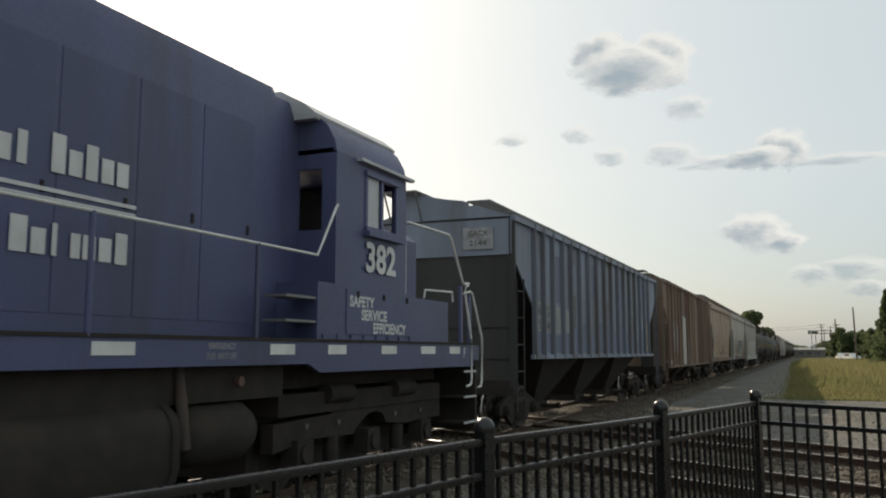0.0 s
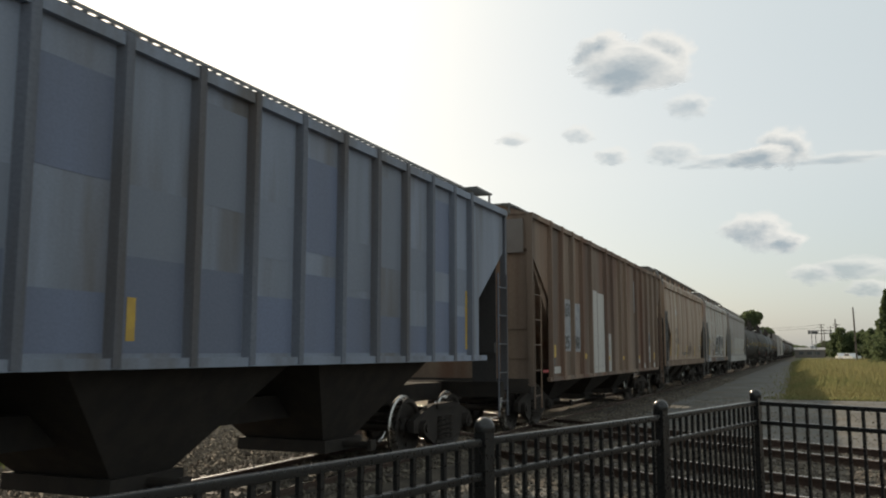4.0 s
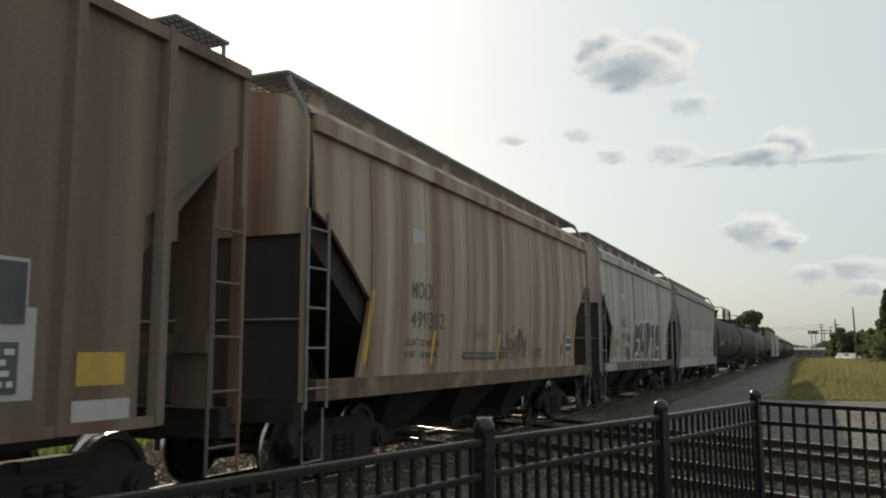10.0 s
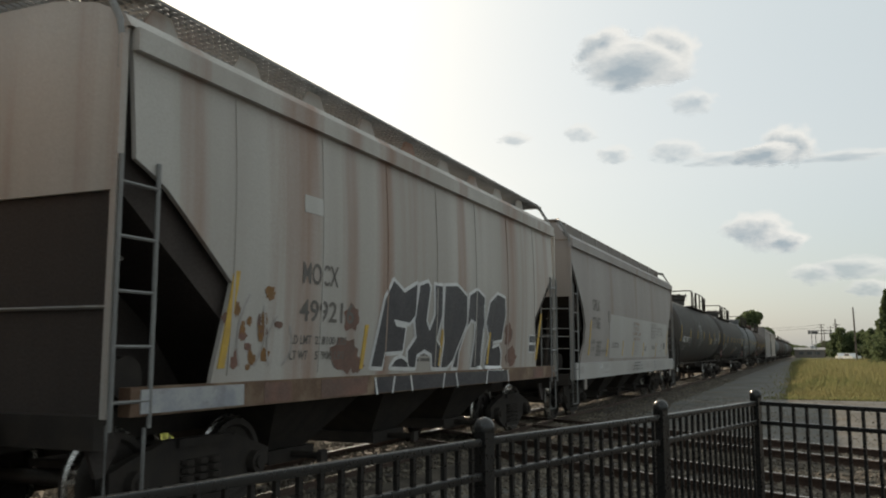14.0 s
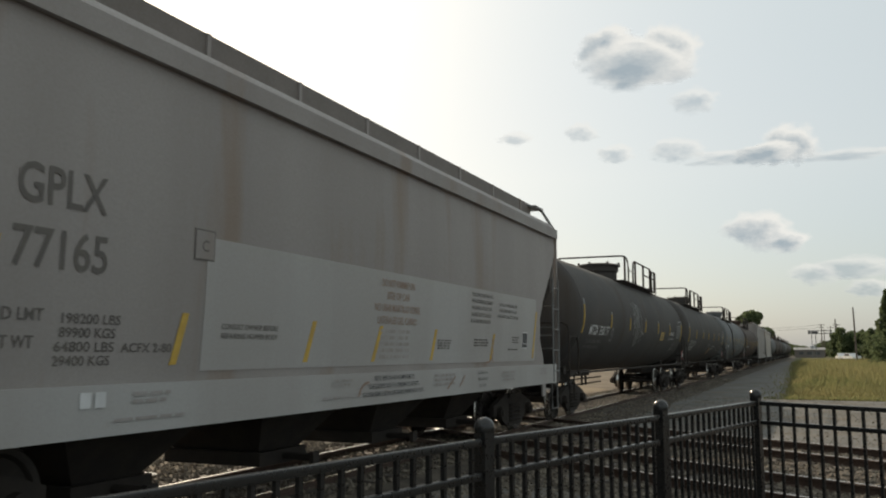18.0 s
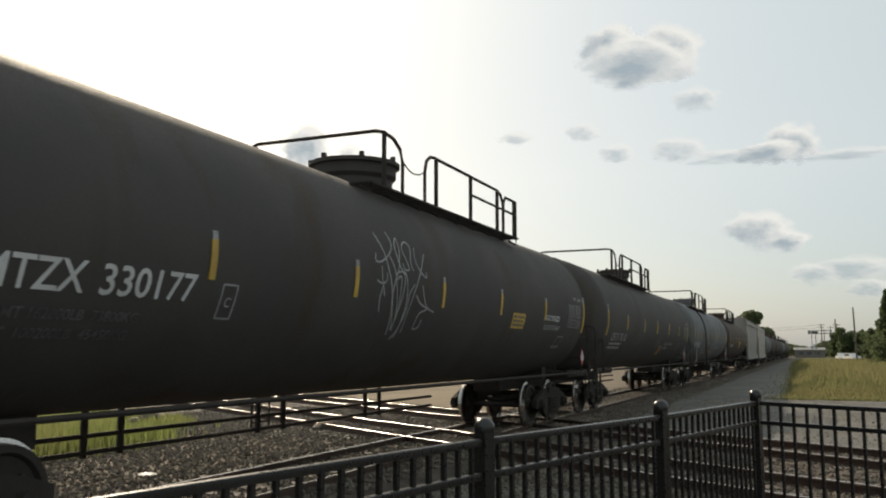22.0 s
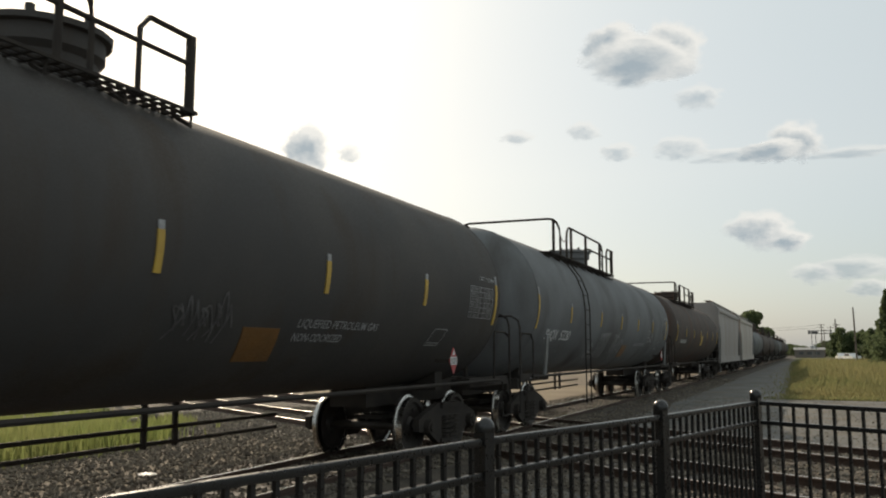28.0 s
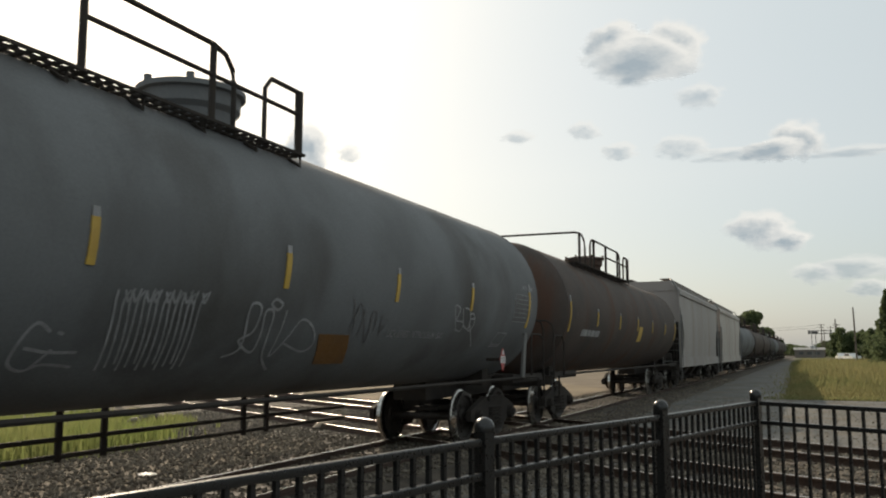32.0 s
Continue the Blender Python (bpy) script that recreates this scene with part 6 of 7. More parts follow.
HeadSide(h, side.r, side.zc).bars(car, 0.3, 2.65, 0.6, 0.22, 2, M_FADED)
side.text(car, "LIQUEFIED PETROLEUM GAS", 150.1 - mid, 1.8, 0.15, M_FADED, 1.9)
side.patch(car, 147.97 - mid, 1.57, 0.72, 0.46, M_AMBER, "stencil_patch", "slanted amber panel", lean=-0.33)
comb = []
for k in range(14):
    a, b = 144.13 + 0.079 * k, 2.12 + 0.003 * k
    comb.append([(a + 0.05 * (k % 2), b), (a + 0.02, 1.97), (a + 0.21, 1.33 + 0.04 * (k % 3))])
    if k % 3:
        comb.append([(a, b), (a + 0.06, b - 0.09), (a + 0.09, b + 0.02)])
name_tag = [[(143.62, 1.74), (143.47, 1.81), (143.4, 1.65), (143.42, 1.43), (143.59, 1.34), (143.74, 1.41), (144.04, 1.38)], [(143.48, 1.58), (143.71, 1.54), (143.99, 1.54)], [(143.73, 1.56), (143.65, 1.38)], [(143.71, 1.73), (143.75, 1.72)],
            [(145.9, 1.48), (146.09, 1.59), (145.95, 1.97), (145.97, 2.11), (146.13, 2.07), (146.15, 1.8), (145.99, 1.69), (146.32, 1.54), (146.31, 1.75), (146.22, 2.03), (146.37, 2.03), (146.44, 1.76), (146.58, 1.48), (146.88, 1.27)],
            [(146.34, 2.18), (146.48, 2.13), (146.42, 2.06), (146.28, 2.12), (146.34, 2.18)]]
end_tag = [[(146.6, 2.05), (146.64, 1.76), (146.71, 1.48), (146.82, 1.71), (146.95, 1.97), (147.25, 1.88), (147.43, 1.67), (147.29, 1.55), (146.84, 1.66)],
           [(151.45, 1.95), (151.17, 2.34), (151.41, 2.31), (151.35, 2.13), (151.66, 2.1), (151.66, 1.95), (151.42, 1.97)], [(151.51, 2.32), (151.71, 2.05), (151.98, 2.01), (151.84, 2.29), (151.6, 2.34)],
           [(151.85, 2.24), (152.02, 2.25), (152.15, 2.07), (151.98, 1.96), (151.91, 2.2)], [(152.12, 2.18), (151.93, 2.11), (152.49, 1.67)]]
small_tag = [[(147.95, 2.28), (148.16, 1.91), (148.08, 1.86), (148.11, 2.12), (148.19, 2.2), (148.64, 1.69), (148.52, 2.09), (148.64, 2.12), (148.72, 1.88)], [(148.3, 2.15), (148.35, 1.8)], [(148.8, 2.1), (148.9, 1.85), (148.98, 2.05)]]
for lines_, w_, m_ in ((name_tag, 0.032, M_FADED), (comb, 0.024, M_FADED), (end_tag, 0.03, M_FADED), (small_tag, 0.02, M_GHOST)):
    stroke(side, car, [curve([(y - mid, z) for y, z in ln]) for ln in lines_], w_, m_, "graffiti", "pale sprayed tags")
for e in (-1, 1):
    for uu in (h - 1.45,):
        g = Geo().tube([(1.5, e * uu, 1.15), (1.56, e * uu, 2.0)], 0.05, 6)
        part("heater_pipe", g, M_STEEL, car, "slanted pale pipe")
car, mid, h, side = TI
side.bars(car, 160.5 - mid, 2.1, 2.0, 0.3, 1, M_FADED)
side.patch(car, 167.3 - mid, 2.2, 0.6, 0.5, M_YELLOW, "stencil_patch", "yellow panel")


# ---- surroundings ----
YAW, PITCH = radians(23.21), radians(6.94)


def along_view(px, py, dist):
    """A far place, dist metres ahead, that lies off the view's middle by these parts of the picture's width."""
    f = 0.5 / math.tan(radians(55.19 / 2))
    x, up = px / f, -py / f
    fw = math.cos(PITCH) - up * math.sin(PITCH)
    zz = math.sin(PITCH) + up * math.cos(PITCH)
    k = dist / fw
    X, Y = x * k, dist
    return Vector((X * math.cos(YAW) - Y * math.sin(YAW), X * math.sin(YAW) + Y * math.cos(YAW), CAM_Z + zz * k))


def bearing(deg, dist):
    """A place on the ground, deg right of the track's direction."""
    return Vector((math.sin(radians(deg)) * dist, math.cos(radians(deg)) * dist, 0))


def leaves(rng, n, shape, size):
    """Loose leaf clumps: small bent quads spread through the blobs of shape (centre, radii)."""
    vs, fs = [], []
    for _ in range(n):
        c, r = rng.choice(shape)
        while True:
            d = Vector((rng.uniform(-1, 1), rng.uniform(-1, 1), rng.uniform(-1, 1)))
            if 0.1 < d.length < 1:
                break
        d = d.normalized() * d.length ** 0.4
        p = Vector((c[0] + d.x * r[0], c[1] + d.y * r[1], c[2] + d.z * r[2]))
        q = Euler((rng.uniform(0, 6.3), rng.uniform(0, 6.3), rng.uniform(0, 6.3))).to_matrix()
        w = size * rng.uniform(0.6, 1.4)
        o = len(vs)
        for x, y, z in ((-1, -0.6, 0), (0.1, -0.8, 0.25), (1, 0.2, 0), (0.2, 0.9, -0.2), (-0.7, 0.6, 0.2)):
            vs.append(p + q @ Vector((x, y, z)) * w)
        fs += [(o, o + 1, o + 2), (o, o + 2, o + 3), (o, o + 3, o + 4)]
    return Geo().add(vs, fs)


def tree(place, height, width, seed, label, conifer=False, n=1500, leaf=0.4, low=0.25):
    rng = random.Random(seed)
    t = empty("tree", Matrix.Translation(place), label, "tree")
    g = Geo()
    g.tube([(0, 0, -0.1), (rng.uniform(-0.1, 0.1), 0, height * 0.3), (rng.uniform(-0.3, 0.3), rng.uniform(-0.2, 0.2), height * 0.8)], height * 0.025, 8, height * 0.006)
    shape = []
    if conifer:
        for i in range(9):
            z = height * (0.1 + 0.86 * i / 8)
            r = width * 0.5 * (1 - i / 8.6) + 0.15
            for k in range(5):
                a = rng.uniform(0, 6.3)
                shape.append(((math.cos(a) * r * 0.5, math.sin(a) * r * 0.5, z + rng.uniform(-0.4, 0.4)), (r * 0.6, r * 0.6, height * 0.06)))
    else:
        for i in range(26):
            a, k = rng.uniform(0, 6.3), rng.uniform(0, 1) ** 0.6
            z = height * rng.uniform(low + 0.1, 0.88)
            lim = width * 0.5 * math.sin(math.pi * min(1, max(0.1, (z / height - low + 0.15) / (1.08 - low)))) ** 0.6
            c = (math.cos(a) * lim * k * 0.75, math.sin(a) * lim * k * 0.75, z)
            r = width * rng.uniform(0.12, 0.24)
            shape.append((c, (r, r, r * 0.75)))
            g.tube([(0, 0, height * rng.uniform(0.2, 0.5)), (c[0] * 0.5, c[1] * 0.5, z * 0.8), c], height * 0.008, 5, 0.02)
    part("trunk", g, M_BARK, t)
    part("crown", leaves(rng, n, shape, leaf).mesh("crown", M_LEAF, False), M_LEAF, t)
    return t


# one broad tree beyond the train, a tree line over the field, a dark spruce at its end
tree(bearing(-3.35, 265), 13.8, 13.0, 11, "broad green tree far along the tracks", n=9000, leaf=0.36, low=0.15)
tree(bearing(-2.2, 290), 9.6, 5.2, 12, "smaller tree far along the tracks", n=2000, leaf=0.36, low=0.15)
tree(bearing(-1.75, 320), 6.6, 5.0, 13, "low bush far along the tracks", n=900, leaf=0.36)
for i, (deg, dist, hh, w) in enumerate(((1.5, 205, 6.2, 3.4), (1.86, 200, 7.3, 4.4), (2.2, 206, 6.4, 3.6), (2.52, 215, 6.9, 4.2), (2.95, 200, 6.6, 4.4), (3.3, 196, 6.0, 4.6), (3.7, 175, 6.4, 5.0), (4.1, 165, 6.2, 5.4), (4.6, 160, 7.2, 6.5), (5.3, 150, 8.5, 8),
                                       (0.62, 360, 5.0, 6), (0.95, 350, 5.8, 7), (1.25, 340, 5.6, 6), (-0.72, 450, 5.0, 8), (-0.3, 470, 4.6, 9), (-1.05, 460, 5.4, 9), (2.3, 330, 8.0, 16), (3.2, 330, 8.2, 16))):
    tree(bearing(deg, dist), hh, w, 30 + i, "green tree at the far edge of the field", n=1500, leaf=0.26, low=0.04)
tree(bearing(4.42, 118), 9.2, 4.6, 60, "tall dark spruce beside the field", conifer=True, n=3600, leaf=0.16)
tree(bearing(5.7, 112), 11.0, 6.0, 61, "tall dark spruce beside the field", conifer=True, n=1800, leaf=0.2)
for i, (deg, dist, hh, w) in enumerate(((-40.5, 95, 8.5, 9), (-43.5, 105, 9.5, 10), (-46.5, 92, 9.0, 10), (-49.5, 100, 8, 11), (-37.5, 110, 7.5, 9), (-53, 90, 8, 10), (-34, 130, 8, 11), (-30, 140, 8, 12), (-26, 150, 8, 12))):
    tree(bearing(deg, dist), hh, w, 80 + i, "green tree beyond the railway yard", n=1000, leaf=0.4, low=0.08)


def pole(place, height, r, label, arms=(), lean=0.0):
    p = empty("utility_pole", Matrix.Translation(place) @ pose(0, 0, 0, 0, lean, 0), label, "utility pole")
    part("shaft", Geo().cyl((0, 0, -0.2), (0, 0, height), r, 10, r * 0.7), M_POLE, p)
    for z, w in arms:
        part("crossarm", Geo().box(-w / 2, w / 2, -0.05, 0.05, z - 0.06, z + 0.06), M_POLE, p)
        for k in (-0.45, -0.2, 0.2, 0.45):
            part("insulator", Geo().cyl((w * k, 0, z + 0.06), (w * k, 0, z + 0.2), 0.05, 6), M_STEEL, p)
    return p


pole(bearing(2.64, 150), 8.9, 0.15, "leaning bare wooden pole in the weeds", lean=-1.2)
pole(bearing(1.49, 210), 9.2, 0.17, "leaning weathered wooden pole", lean=1.5)
pole(bearing(1.62, 240), 9.0, 0.16, "weathered wooden utility pole with a crossarm", ((8.7, 1.7),))
pole(bearing(1.27, 300), 10.2, 0.17, "weathered wooden utility pole with a crossarm", ((9.6, 1.9),))
pole(bearing(0.9, 310), 9.4, 0.16, "weathered wooden utility pole with a crossarm", ((9.0, 1.7),))
pole(bearing(0.76, 300), 10.8, 0.17, "weathered wooden utility pole with crossarms", ((10.5, 2.0), (9.7, 1.6)))
pole(bearing(-7.0, 310), 10.8, 0.17, "weathered wooden utility pole with crossarms", ((10.5, 2.0), (9.7, 1.6)))
for z in (10.65, 9.85):
    a, b = bearing(0.76, 300), bearing(-7.0, 310)
    line = [(a.x + (b.x - a.x) * k / 12, a.y + (b.y - a.y) * k / 12, z - 1.1 * (1 - (2 * k / 12 - 1) ** 2)) for k in range(13)]
    tagged(new("overhead_wire", Geo().tube(line, 0.03, 5).mesh("overhead_wire", M_DARKLET)), "thin dark overhead wire strung between utility poles", "wire")

# overhead signal gantry far along the line
gan = empty("signal_gantry", Matrix.Translation(bearing(0.67, 240)), "grey steel signal gantry over the far tracks", "signal gantry")
for x in (-2.0, -1.05, 2.45, 2.65):
    part("leg", Geo().box(x - 0.08, x + 0.08, -0.08, 0.08, 0, 7.3), M_STEEL, gan)
part("beam", Geo().box(-2.95, 2.85, -0.1, 0.1, 6.5, 6.66), M_STEEL, gan)
part("beam", Geo().box(-2.95, 2.85, -0.1, 0.1, 7.24, 7.4), M_STEEL, gan)
for i in range(6):
    part("strut", Geo().tube([(-2.8 + i, 0, 6.6), (-2.3 + i, 0, 7.3)], 0.05, 5), M_STEEL, gan)
for x in (-2.5, -1.5, -0.85):
    part("signal_head", Geo().cyl((x, -0.2, 6.85), (x, 0.1, 6.85), 0.38, 14), M_DARKLET, gan)

# low grey building and parked vehicles at the far road
bl = empty("building", Matrix.Translation(bearing(0.02, 300)), "low grey shed with a roof unit by the far road", "building")
part("wall", Geo().box(-4.4, 4.4, -4, 4, 0, 2.6), M_STENCIL2, bl)
part("roof", Geo().prof([(-4.4, 2.55), (4.4, 2.55), (0, 3.3)], "x", -4.7, 4.7), M_STEEL, bl)
part("roof_unit", Geo().box(0.2, 1.9, -1.0, 1.0, 3.0, 3.75), M_GALV, bl, "pale roof unit")
for x in (-2.4, 0, 2.4):
    part("window", Geo().box(x - 0.7, x + 0.7, -4.03, -3.99, 1.0, 1.9), M_DARKLET, bl)


def vehicle(place, turn, paint, label):
    v = empty("parked_car", Matrix.Translation(place) @ pose(0, 0, 0, 0, 0, turn), label, "car")
    part("body", Geo().prof([(-2.3, 0.4), (2.3, 0.4), (2.35, 0.8), (1.9, 1.0), (-2.2, 1.05), (-2.35, 0.8)], "x", -0.88, 0.88), paint, v)
    part("cabin", Geo().prof([(-1.4, 1.0), (1.2, 1.0), (0.6, 1.6), (-1.0, 1.62)], "x", -0.8, 0.8), paint, v)
    part("window", Geo().prof([(-1.1, 1.08), (0.95, 1.08), (0.5, 1.5), (-0.85, 1.52)], "x", -0.82, 0.82), M_DARKLET, v)
    for y in (-1.45, 1.45):
        for x in (-0.85, 0.85):
            w = part("wheel", Geo().cyl((x - 0.1, y, 0.33), (x + 0.1, y, 0.33), 0.33, 16), M_UNDER, v)
    return v


vehicle(bearing(1.8, 192), 5, M_CARWHITE, "white car parked past the field")
vehicle(bearing(2.28, 186), 28, M_CARWHITE, "white pickup parked past the field")

# lattice signal mast beyond the crossing, seen between the cars
mp = along_view((193 - 784) / 1568, (630 - 441) / 1568, 34)
mp.z = 0
mast = empty("signal_mast", Matrix.Translation(mp) @ pose(0, 0, 0, 0, 0, 35), "galvanised lattice signal mast with arms", "signal mast")
for x in (-0.25, 0.25):
    for y in (-0.25, 0.25):
        part("leg", Geo().box(x - 0.035, x + 0.035, y - 0.035, y + 0.035, 0, 7.4), M_GALV, mast)
for i in range(12):
    z = 0.3 + i * 0.58
    for y in (-0.25, 0.25):
        part("lacing", Geo().tube([(-0.25, y, z), (0.25, y, z + 0.58)], 0.022, 5), M_GALV, mast)
        part("lacing", Geo().tube([(y, -0.25, z + 0.58), (y, 0.25, z)], 0.022, 5), M_GALV, mast)
for z in (4.9, 5.35, 5.8, 6.6):
    part("arm", Geo().box(-6.5, 0.3, -0.04, 0.04, z - 0.04, z + 0.04), M_GALV, mast)
for i in range(9):
    part("arm_strut", Geo().tube([(-6.2 + i * 0.7, 0, 4.9), (-5.85 + i * 0.7, 0, 5.8)], 0.025, 5), M_GALV, mast)
part("signal_lamp", Geo().cyl((-3.2, -0.3, 5.1), (-3.2, -0.1, 5.1), 0.12, 14), M_REDLAMP, mast, "lit red signal lamp")
part("signal_hood", Geo().cyl((-3.2, -0.1, 5.1), (-3.2, 0.12, 5.1), 0.22, 14), M_DARKLET, mast)


# ---- loose stones, weeds ----
def scatter_stones(name, n, spots, seed, size=(0.02, 0.05), label="loose crushed ballast stones"):
    rng = np.random.default_rng(seed)
    base = np.array([(1, 0, 0), (-1, 0, 0), (0, 1, 0), (0, -1, 0), (0, 0, 0.8), (0, 0, -0.6)], float)
    tri = np.array([(0, 2, 4), (2, 1, 4), (1, 3, 4), (3, 0, 4), (2, 0, 5), (1, 2, 5), (3, 1, 5), (0, 3, 5)])
    xy = spots(rng, n)
    sz = rng.uniform(size[0], size[1], (n, 1, 1)) * rng.uniform(0.6, 1.3, (n, 1, 3))
    v = base[None] * rng.uniform(0.65, 1.25, (n, 6, 3)) * sz
    a = rng.uniform(0, 6.3, n)
    c, s_ = np.cos(a)[:, None], np.sin(a)[:, None]
    v = np.stack([v[..., 0] * c - v[..., 1] * s_, v[..., 0] * s_ + v[..., 1] * c, v[..., 2]], -1)
    v += np.concatenate([xy, rng.uniform(0.005, 0.03, (n, 1))], 1)[:, None] if xy.shape[1] == 2 else xy[:, None]
    f = (tri[None] + 6 * np.arange(n)[:, None, None]).reshape(-1, 3)
    me = bpy.data.meshes.new(name)
    me.from_pydata(v.reshape(-1, 3).tolist(), [], f.tolist())
    me.materials.append(M_STONE)
    return tagged(new(name, me), label, "stones", kind="stuff")


def track_height(x, y):
    """The height of the ballast at a place."""
    d = np.minimum(np.abs(NC.x * x + NC.y * y - 13.6), np.abs(NC.x * x + NC.y * y - 9.72))
    return np.maximum(np.clip((2.0 - np.abs(x - TRACK_X)) / 0.5, 0, 1) * 0.075, np.clip((2.0 - d) / 0.5, 0, 1) * 0.03)


def spots_left(rng, n):
    x = rng.uniform(-17, -5.2, n)
    y = rng.uniform(3.5, 24, n)
    return np.stack([x, y, track_height(x, y) + rng.uniform(0.0, 0.02, n)], -1)


def spots_right(rng, n):
    x = rng.uniform(-4.8, 5, n)
    y = rng.uniform(6, 17, n)
    return np.stack([x, y, track_height(x, y) + rng.uniform(0.0, 0.02, n)], -1)


def spots_gravel(rng, n):
    x = rng.uniform(-4.8, 6, n)
    y = 16 + rng.uniform(0, 1, n) ** 1.5 * 22
    return np.stack([x, y, np.full(n, 0.004)], -1)


def spots_line(rng, n):
    x = TRACK_X + rng.uniform(-2.2, 2.2, n)
    y = rng.uniform(15, 60, n)
    return np.stack([x, y, track_height(x, y) + rng.uniform(0.0, 0.02, n)], -1)


for place, size, seed in (((-16.2, 18.0), 0.34, 1), ((-16.0, 17.2), 0.2, 2), ((-9.05, 10.05), 0.16, 3), ((-10.4, 17.3), 0.3, 4)):
    rr = random.Random(seed)
    g = Geo()
    n = 9
    rings = []
    for z, k in ((0, 0.9), (0.35, 1.0), (0.65, 0.75), (0.85, 0.3)):
        rings.append([(size * k * math.cos(2 * math.pi * j / n) * rr.uniform(0.8, 1.15), size * k * 0.8 * math.sin(2 * math.pi * j / n) * rr.uniform(0.8, 1.15), size * z * rr.uniform(0.85, 1.1) * (0.35 if seed == 3 else 0.9)) for j in range(n)])
    r_ = new("boulder", g.loops(rings).mesh("boulder", M_WHITE if seed == 3 else M_STONE))
    r_.matrix_basis = Matrix.Translation((*place, 0.0))
    tagged(r_, "rough pale boulder lying on the gravel", "boulder")

scatter_stones("ballast_stones", 46000, spots_left, 1, (0.018, 0.048))
scatter_stones("ballast_stones", 16000, spots_right, 2)
scatter_stones("gravel_stones", 9000, spots_gravel, 4, (0.012, 0.035), "fine loose gravel on the strip")
scatter_stones("ballast_stones", 7000, spots_line, 3)


def blades(name, n, spots, height, seed, mat, label, width=0.014, grade=None):
    """Grass and weeds: thin bent blades."""
    rng = np.random.default_rng(seed)
    xy = spots(rng, n)
    n = len(xy)
    hh = rng.uniform(height[0], height[1], n) * rng.uniform(0.5, 1.0, n)
    if grade:
        hh *= grade(xy)
    a = rng.uniform(0, 6.3, n)
    lean = rng.uniform(0.05, 0.4, n) * hh
    w = width * rng.uniform(0.6, 1.6, n)
    dx, dy = np.cos(a), np.sin(a)
    b = rng.uniform(0, 6.3, n)
    lx, ly = np.cos(b) * lean, np.sin(b) * lean
    z0 = np.zeros(n)
    v = np.stack([np.stack([xy[:, 0] - dx * w, xy[:, 1] - dy * w, z0], -1), np.stack([xy[:, 0] + dx * w, xy[:, 1] + dy * w, z0], -1),
                  np.stack([xy[:, 0] + lx * 0.4 + dx * w * 0.7, xy[:, 1] + ly * 0.4 + dy * w * 0.7, hh * 0.6], -1), np.stack([xy[:, 0] + lx * 0.4 - dx * w * 0.7, xy[:, 1] + ly * 0.4 - dy * w * 0.7, hh * 0.6], -1),
                  np.stack([xy[:, 0] + lx, xy[:, 1] + ly, hh], -1)], 1)
    o = 5 * np.arange(n)
    q = np.stack([o, o + 1, o + 2, o + 3], -1).tolist()
    t = np.stack([o + 3, o + 2, o + 4], -1).tolist()
    me = bpy.data.meshes.new(name)
    me.from_pydata(v.reshape(-1, 3).tolist(), [], q + t)
    me.materials.append(mat)
    return tagged(new(name, me), label, "grass", kind="stuff")


def in_verge(rng, n):
    """Thick by the track's side, thinning out towards the crossing."""
    y = 7.5 + rng.uniform(0, 1, n) ** 1.3 * 13.5
    v = rng.uniform(0, 1, n) ** 1.3
    x = -11.9 - np.maximum(0, y - 12.6) * 0.3 - v * 14 + rng.normal(0, 0.25, n)
    keep = (NC.x * x + NC.y * y < 7.3) & ((y < 14.5) | (np.sin(x * 2.3) * np.sin(y * 1.9 + x) > 0.15))
    return np.stack([x, y], -1)[keep]


def verge_height(xy):
    return np.clip(1.15 - (xy[:, 1] - 10) * 0.085, 0.3, 1)


def field_height(xy):
    return np.clip(np.minimum((xy[:, 1] - 36.5) / 14, (xy[:, 0] + 1.2 + (xy[:, 1] - 37) * 0.016) / 2.2), 0.12, 1)


def in_field(rng, n):
    d = 35.5 + rng.uniform(0, 1, n) ** 1.6 * 130
    x = -0.9 - (d - 37) * 0.016 + rng.uniform(0, 1, n) ** 1.1 * (4 + d * 0.16) + rng.normal(0, 0.2, n) - np.where(rng.uniform(0, 1, n) < 0.06, rng.uniform(0, 1.6, n), 0)
    return np.stack([x, d], -1)


blades("tall_grass", 46000, in_verge, (0.25, 0.75), 5, M_VERGE, "tall sunlit grass and weeds", 0.011, verge_height)
blades("field_weeds", 60000, in_field, (0.5, 1.15), 6, M_GRASS, "tall yellow-green weeds in the field", 0.026, field_height)


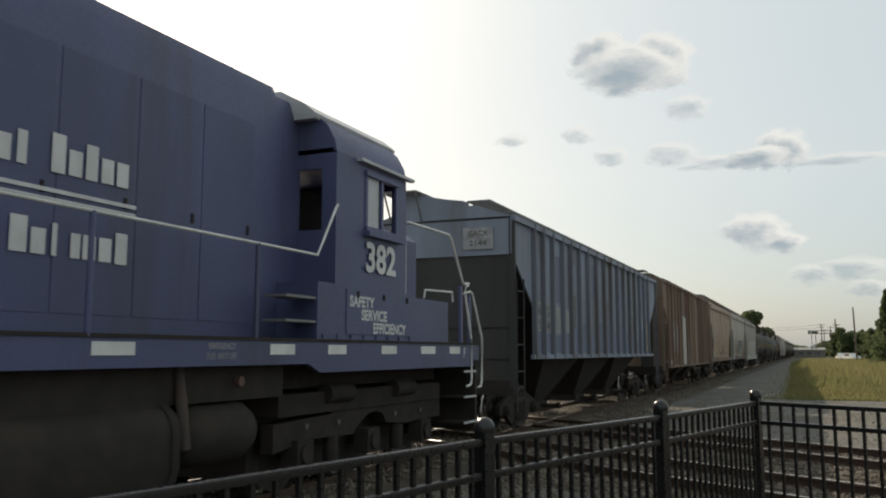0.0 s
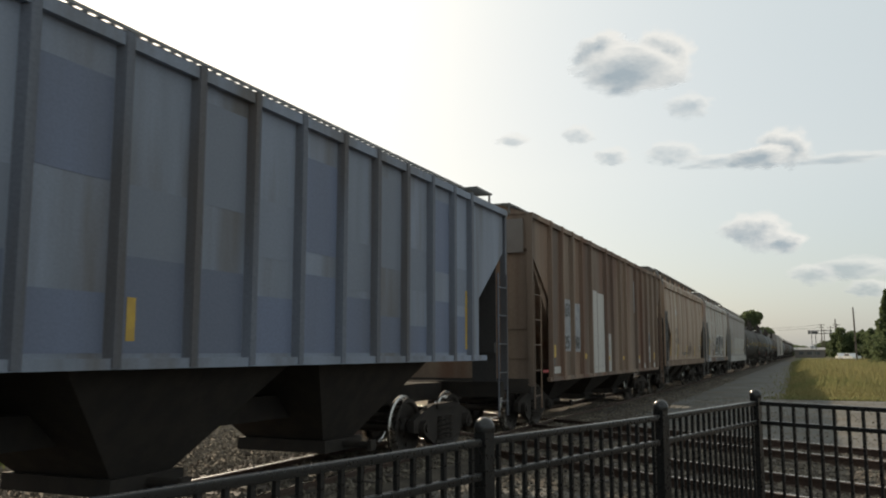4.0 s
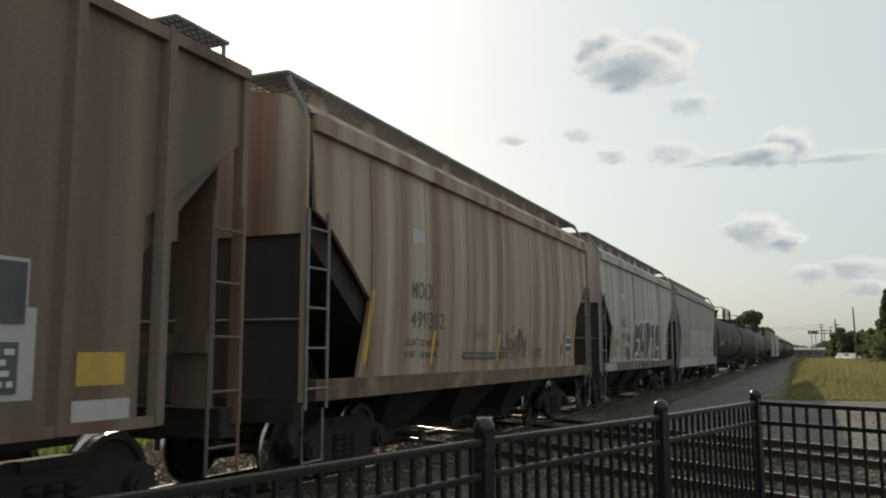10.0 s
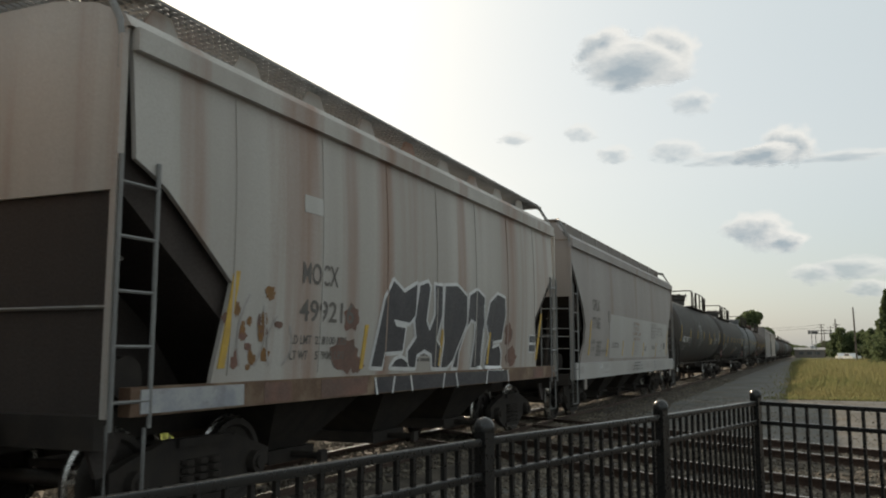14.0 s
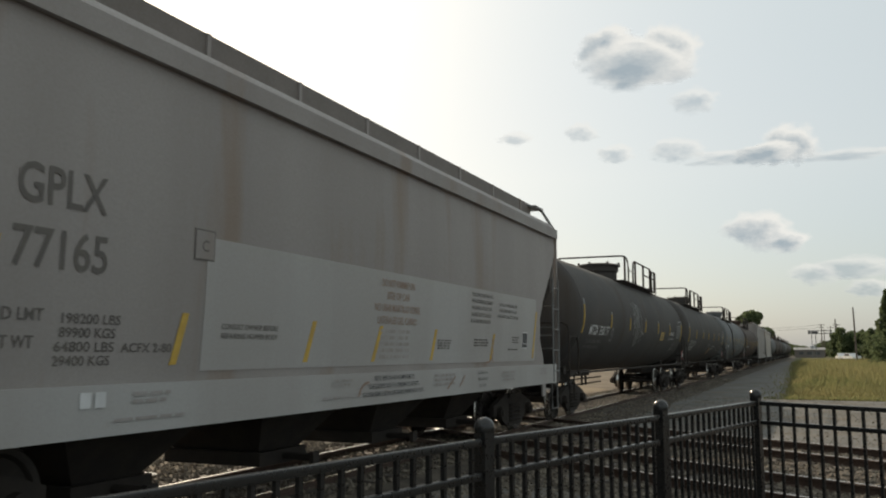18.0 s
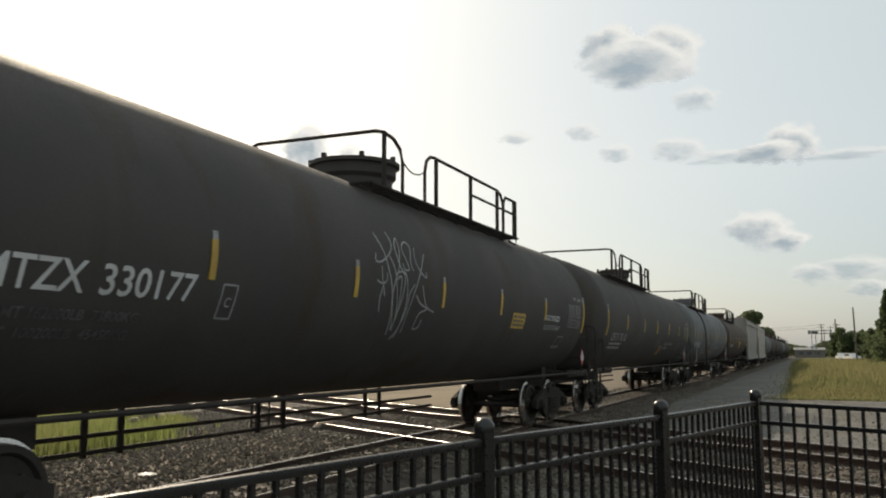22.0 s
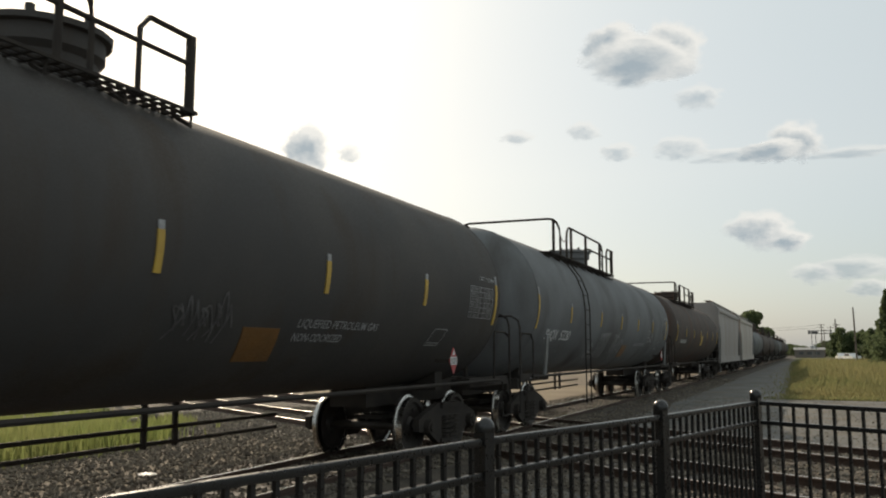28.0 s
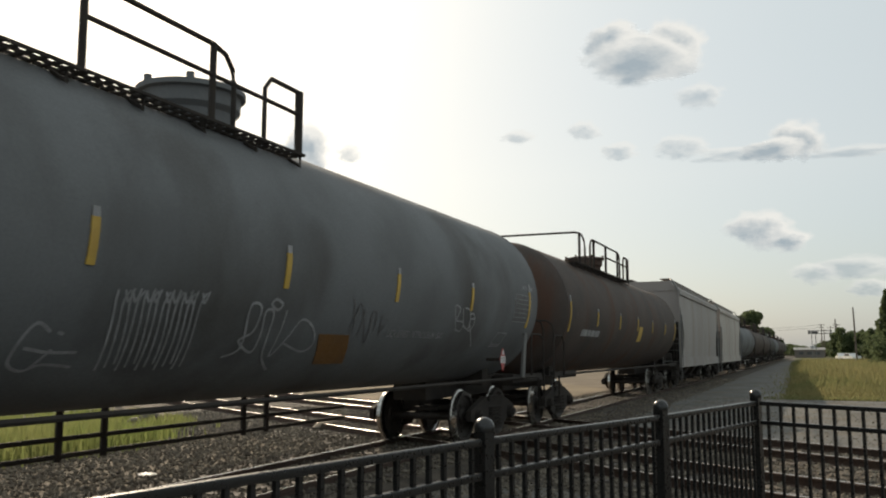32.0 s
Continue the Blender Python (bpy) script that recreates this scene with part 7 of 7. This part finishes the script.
# ---- clouds ----
def cloud_material(cover):
    m = bpy.data.materials.new("cloud")
    m.use_nodes = True
    t = m.node_tree
    t.nodes.clear()
    n, l = t.nodes.new, t.links.new
    co, info = n("ShaderNodeTexCoord"), n("ShaderNodeObjectInfo")

    def calc(op, a, b=None):
        x = n("ShaderNodeMath")
        x.operation = op
        for i, v in enumerate((a, b)):
            if v is not None:
                if isinstance(v, (int, float)):
                    x.inputs[i].default_value = v
                else:
                    l(v, x.inputs[i])
        return x.outputs[0]

    ln = n("ShaderNodeVectorMath")
    ln.operation = "LENGTH"
    l(co.outputs["Object"], ln.inputs[0])
    w = calc("MULTIPLY", info.outputs["Random"], 40.0)

    def noise_of(scale, detail):
        z = n("ShaderNodeTexNoise")
        z.noise_dimensions = "4D"
        z.inputs["Scale"].default_value, z.inputs["Detail"].default_value, z.inputs["Roughness"].default_value = scale, detail, 0.55
        l(co.outputs["Object"], z.inputs["Vector"])
        l(w, z.inputs["W"])
        return z.outputs[0]

    big = noise_of(1.5, 8)
    body = calc("ADD", calc("SUBTRACT", 0.88, ln.outputs["Value"]), calc("MULTIPLY", calc("SUBTRACT", big, 0.5), 1.15))
    soft = n("ShaderNodeMapRange")
    soft.interpolation_type = "SMOOTHSTEP"
    soft.inputs["From Min"].default_value, soft.inputs["From Max"].default_value = 0.0, 0.36
    l(body, soft.inputs["Value"])
    sep_ = n("ShaderNodeSeparateXYZ")
    l(co.outputs["Object"], sep_.inputs[0])
    # sunlit top and shaded underside are painted into the cloud's own glow
    shade = calc("ADD", calc("MULTIPLY", body, 0.75), calc("ADD", calc("MULTIPLY", sep_.outputs["Y"], -0.42), calc("MULTIPLY", sep_.outputs["X"], 0.22)))
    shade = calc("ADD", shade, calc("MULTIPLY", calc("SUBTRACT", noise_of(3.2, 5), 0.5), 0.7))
    ramp = n("ShaderNodeValToRGB")
    e = ramp.color_ramp.elements
    e[0].position, e[0].color = 0.05, (0.74, 0.79, 0.83, 1)
    e[1].position, e[1].color = 0.62, (0.32, 0.41, 0.50, 1)
    l(shade, ramp.inputs[0])
    em, tr, mx, out = n("ShaderNodeEmission"), n("ShaderNodeBsdfTransparent"), n("ShaderNodeMixShader"), n("ShaderNodeOutputMaterial")
    l(ramp.outputs[0], em.inputs[0])
    l(calc("MULTIPLY", soft.outputs[0], cover), mx.inputs[0])
    l(tr.outputs[0], mx.inputs[1])
    l(em.outputs[0], mx.inputs[2])
    l(mx.outputs[0], out.inputs[0])
    return m


M_CLOUD, M_WISP = cloud_material(0.95), cloud_material(0.55)
CLOUDS = []
FAR = 2300.0
puff = Geo().add([(x, y, 0.12 * (1 - x * x) * (1 - y * y)) for y in (-1, -0.5, 0, 0.5, 1) for x in (-1, -0.5, 0, 0.5, 1)],
                 [(r * 5 + c, r * 5 + c + 1, r * 5 + c + 6, r * 5 + c + 5) for r in range(4) for c in range(4)])
cloud_me, wisp_me = puff.mesh("cloud", M_CLOUD), puff.mesh("cloud_wisp", M_WISP)
for i, (x, y, w, hh, dx, dy) in enumerate(((1118, 122, 270, 125, 22, -20), (1062, 88, 130, 95, 22, -20), (1170, 100, 150, 125, 22, -20), (1105, 140, 210, 75, 22, -20), (1385, 262, 120, 95, 26, -15), (1345, 278, 150, 60, 26, -15), (1330, 410, 140, 90, 8, -4), (1375, 428, 130, 60, 8, -4), (541, 262, 120, 115, 0, 0),
                                            (1022, 240, 80, 50, 12, -8), (1080, 279, 90, 45, 14, -10), (1185, 273, 120, 55, 18, -12),
                                            (1275, 287, 190, 36, 24, -14), (1485, 282, 210, 30, 26, -14), (1440, 486, 110, 50, 4, -2), (1512, 474, 180, 56, 4, -2), (905, 249, 80, 32, 10, -6), (618, 272, 60, 40, 0, 0), (1540, 510, 100, 44, 3, -1), (1215, 190, 110, 60, 22, -20))):
    dist = FAR + 15 * i
    c = tagged(new("cloud", cloud_me if i < 9 else wisp_me), "small grey-white fair weather cloud in a hazy sky", kind="structure")
    c.scale = (w / 1500 * dist / 2, hh / 1500 * dist / 2, 60)
    ends = []
    for k in (0, 1):
        p = along_view((x + dx * k - 784) / 1568, (y + dy * k - 441) / 1568, dist)
        ends.append(look(p, (0, 0, CAM_Z)) @ pose(0, 0, 0, 0, 180, 0) @ pose(0, 0, 0, 0, 180, 0))
    c.matrix_basis = ends[0] @ Matrix.Diagonal((*c.scale, 1))
    CLOUDS.append((c, ends))


def motions():
    for c, (p0, p1) in CLOUDS:
        walk(c, [(0.0, p0), (32.0, p1)])
    times = [i * 1.0 for i in range(33)]
    for c, m in TRAIN:
        walk(c, [(t, pose(TRACK_X, m - gone(t), RAIL_Z)) for t in times])
    for w, y in SPINNERS:
        x, yy, z = w.matrix_basis.translation
        walk(w, [(t / 10, Matrix.Translation((x, yy, z)) @ Matrix.Rotation(gone(t / 10) / WHEEL_R, 4, "X")) for t in range(0, 321)])


motions()
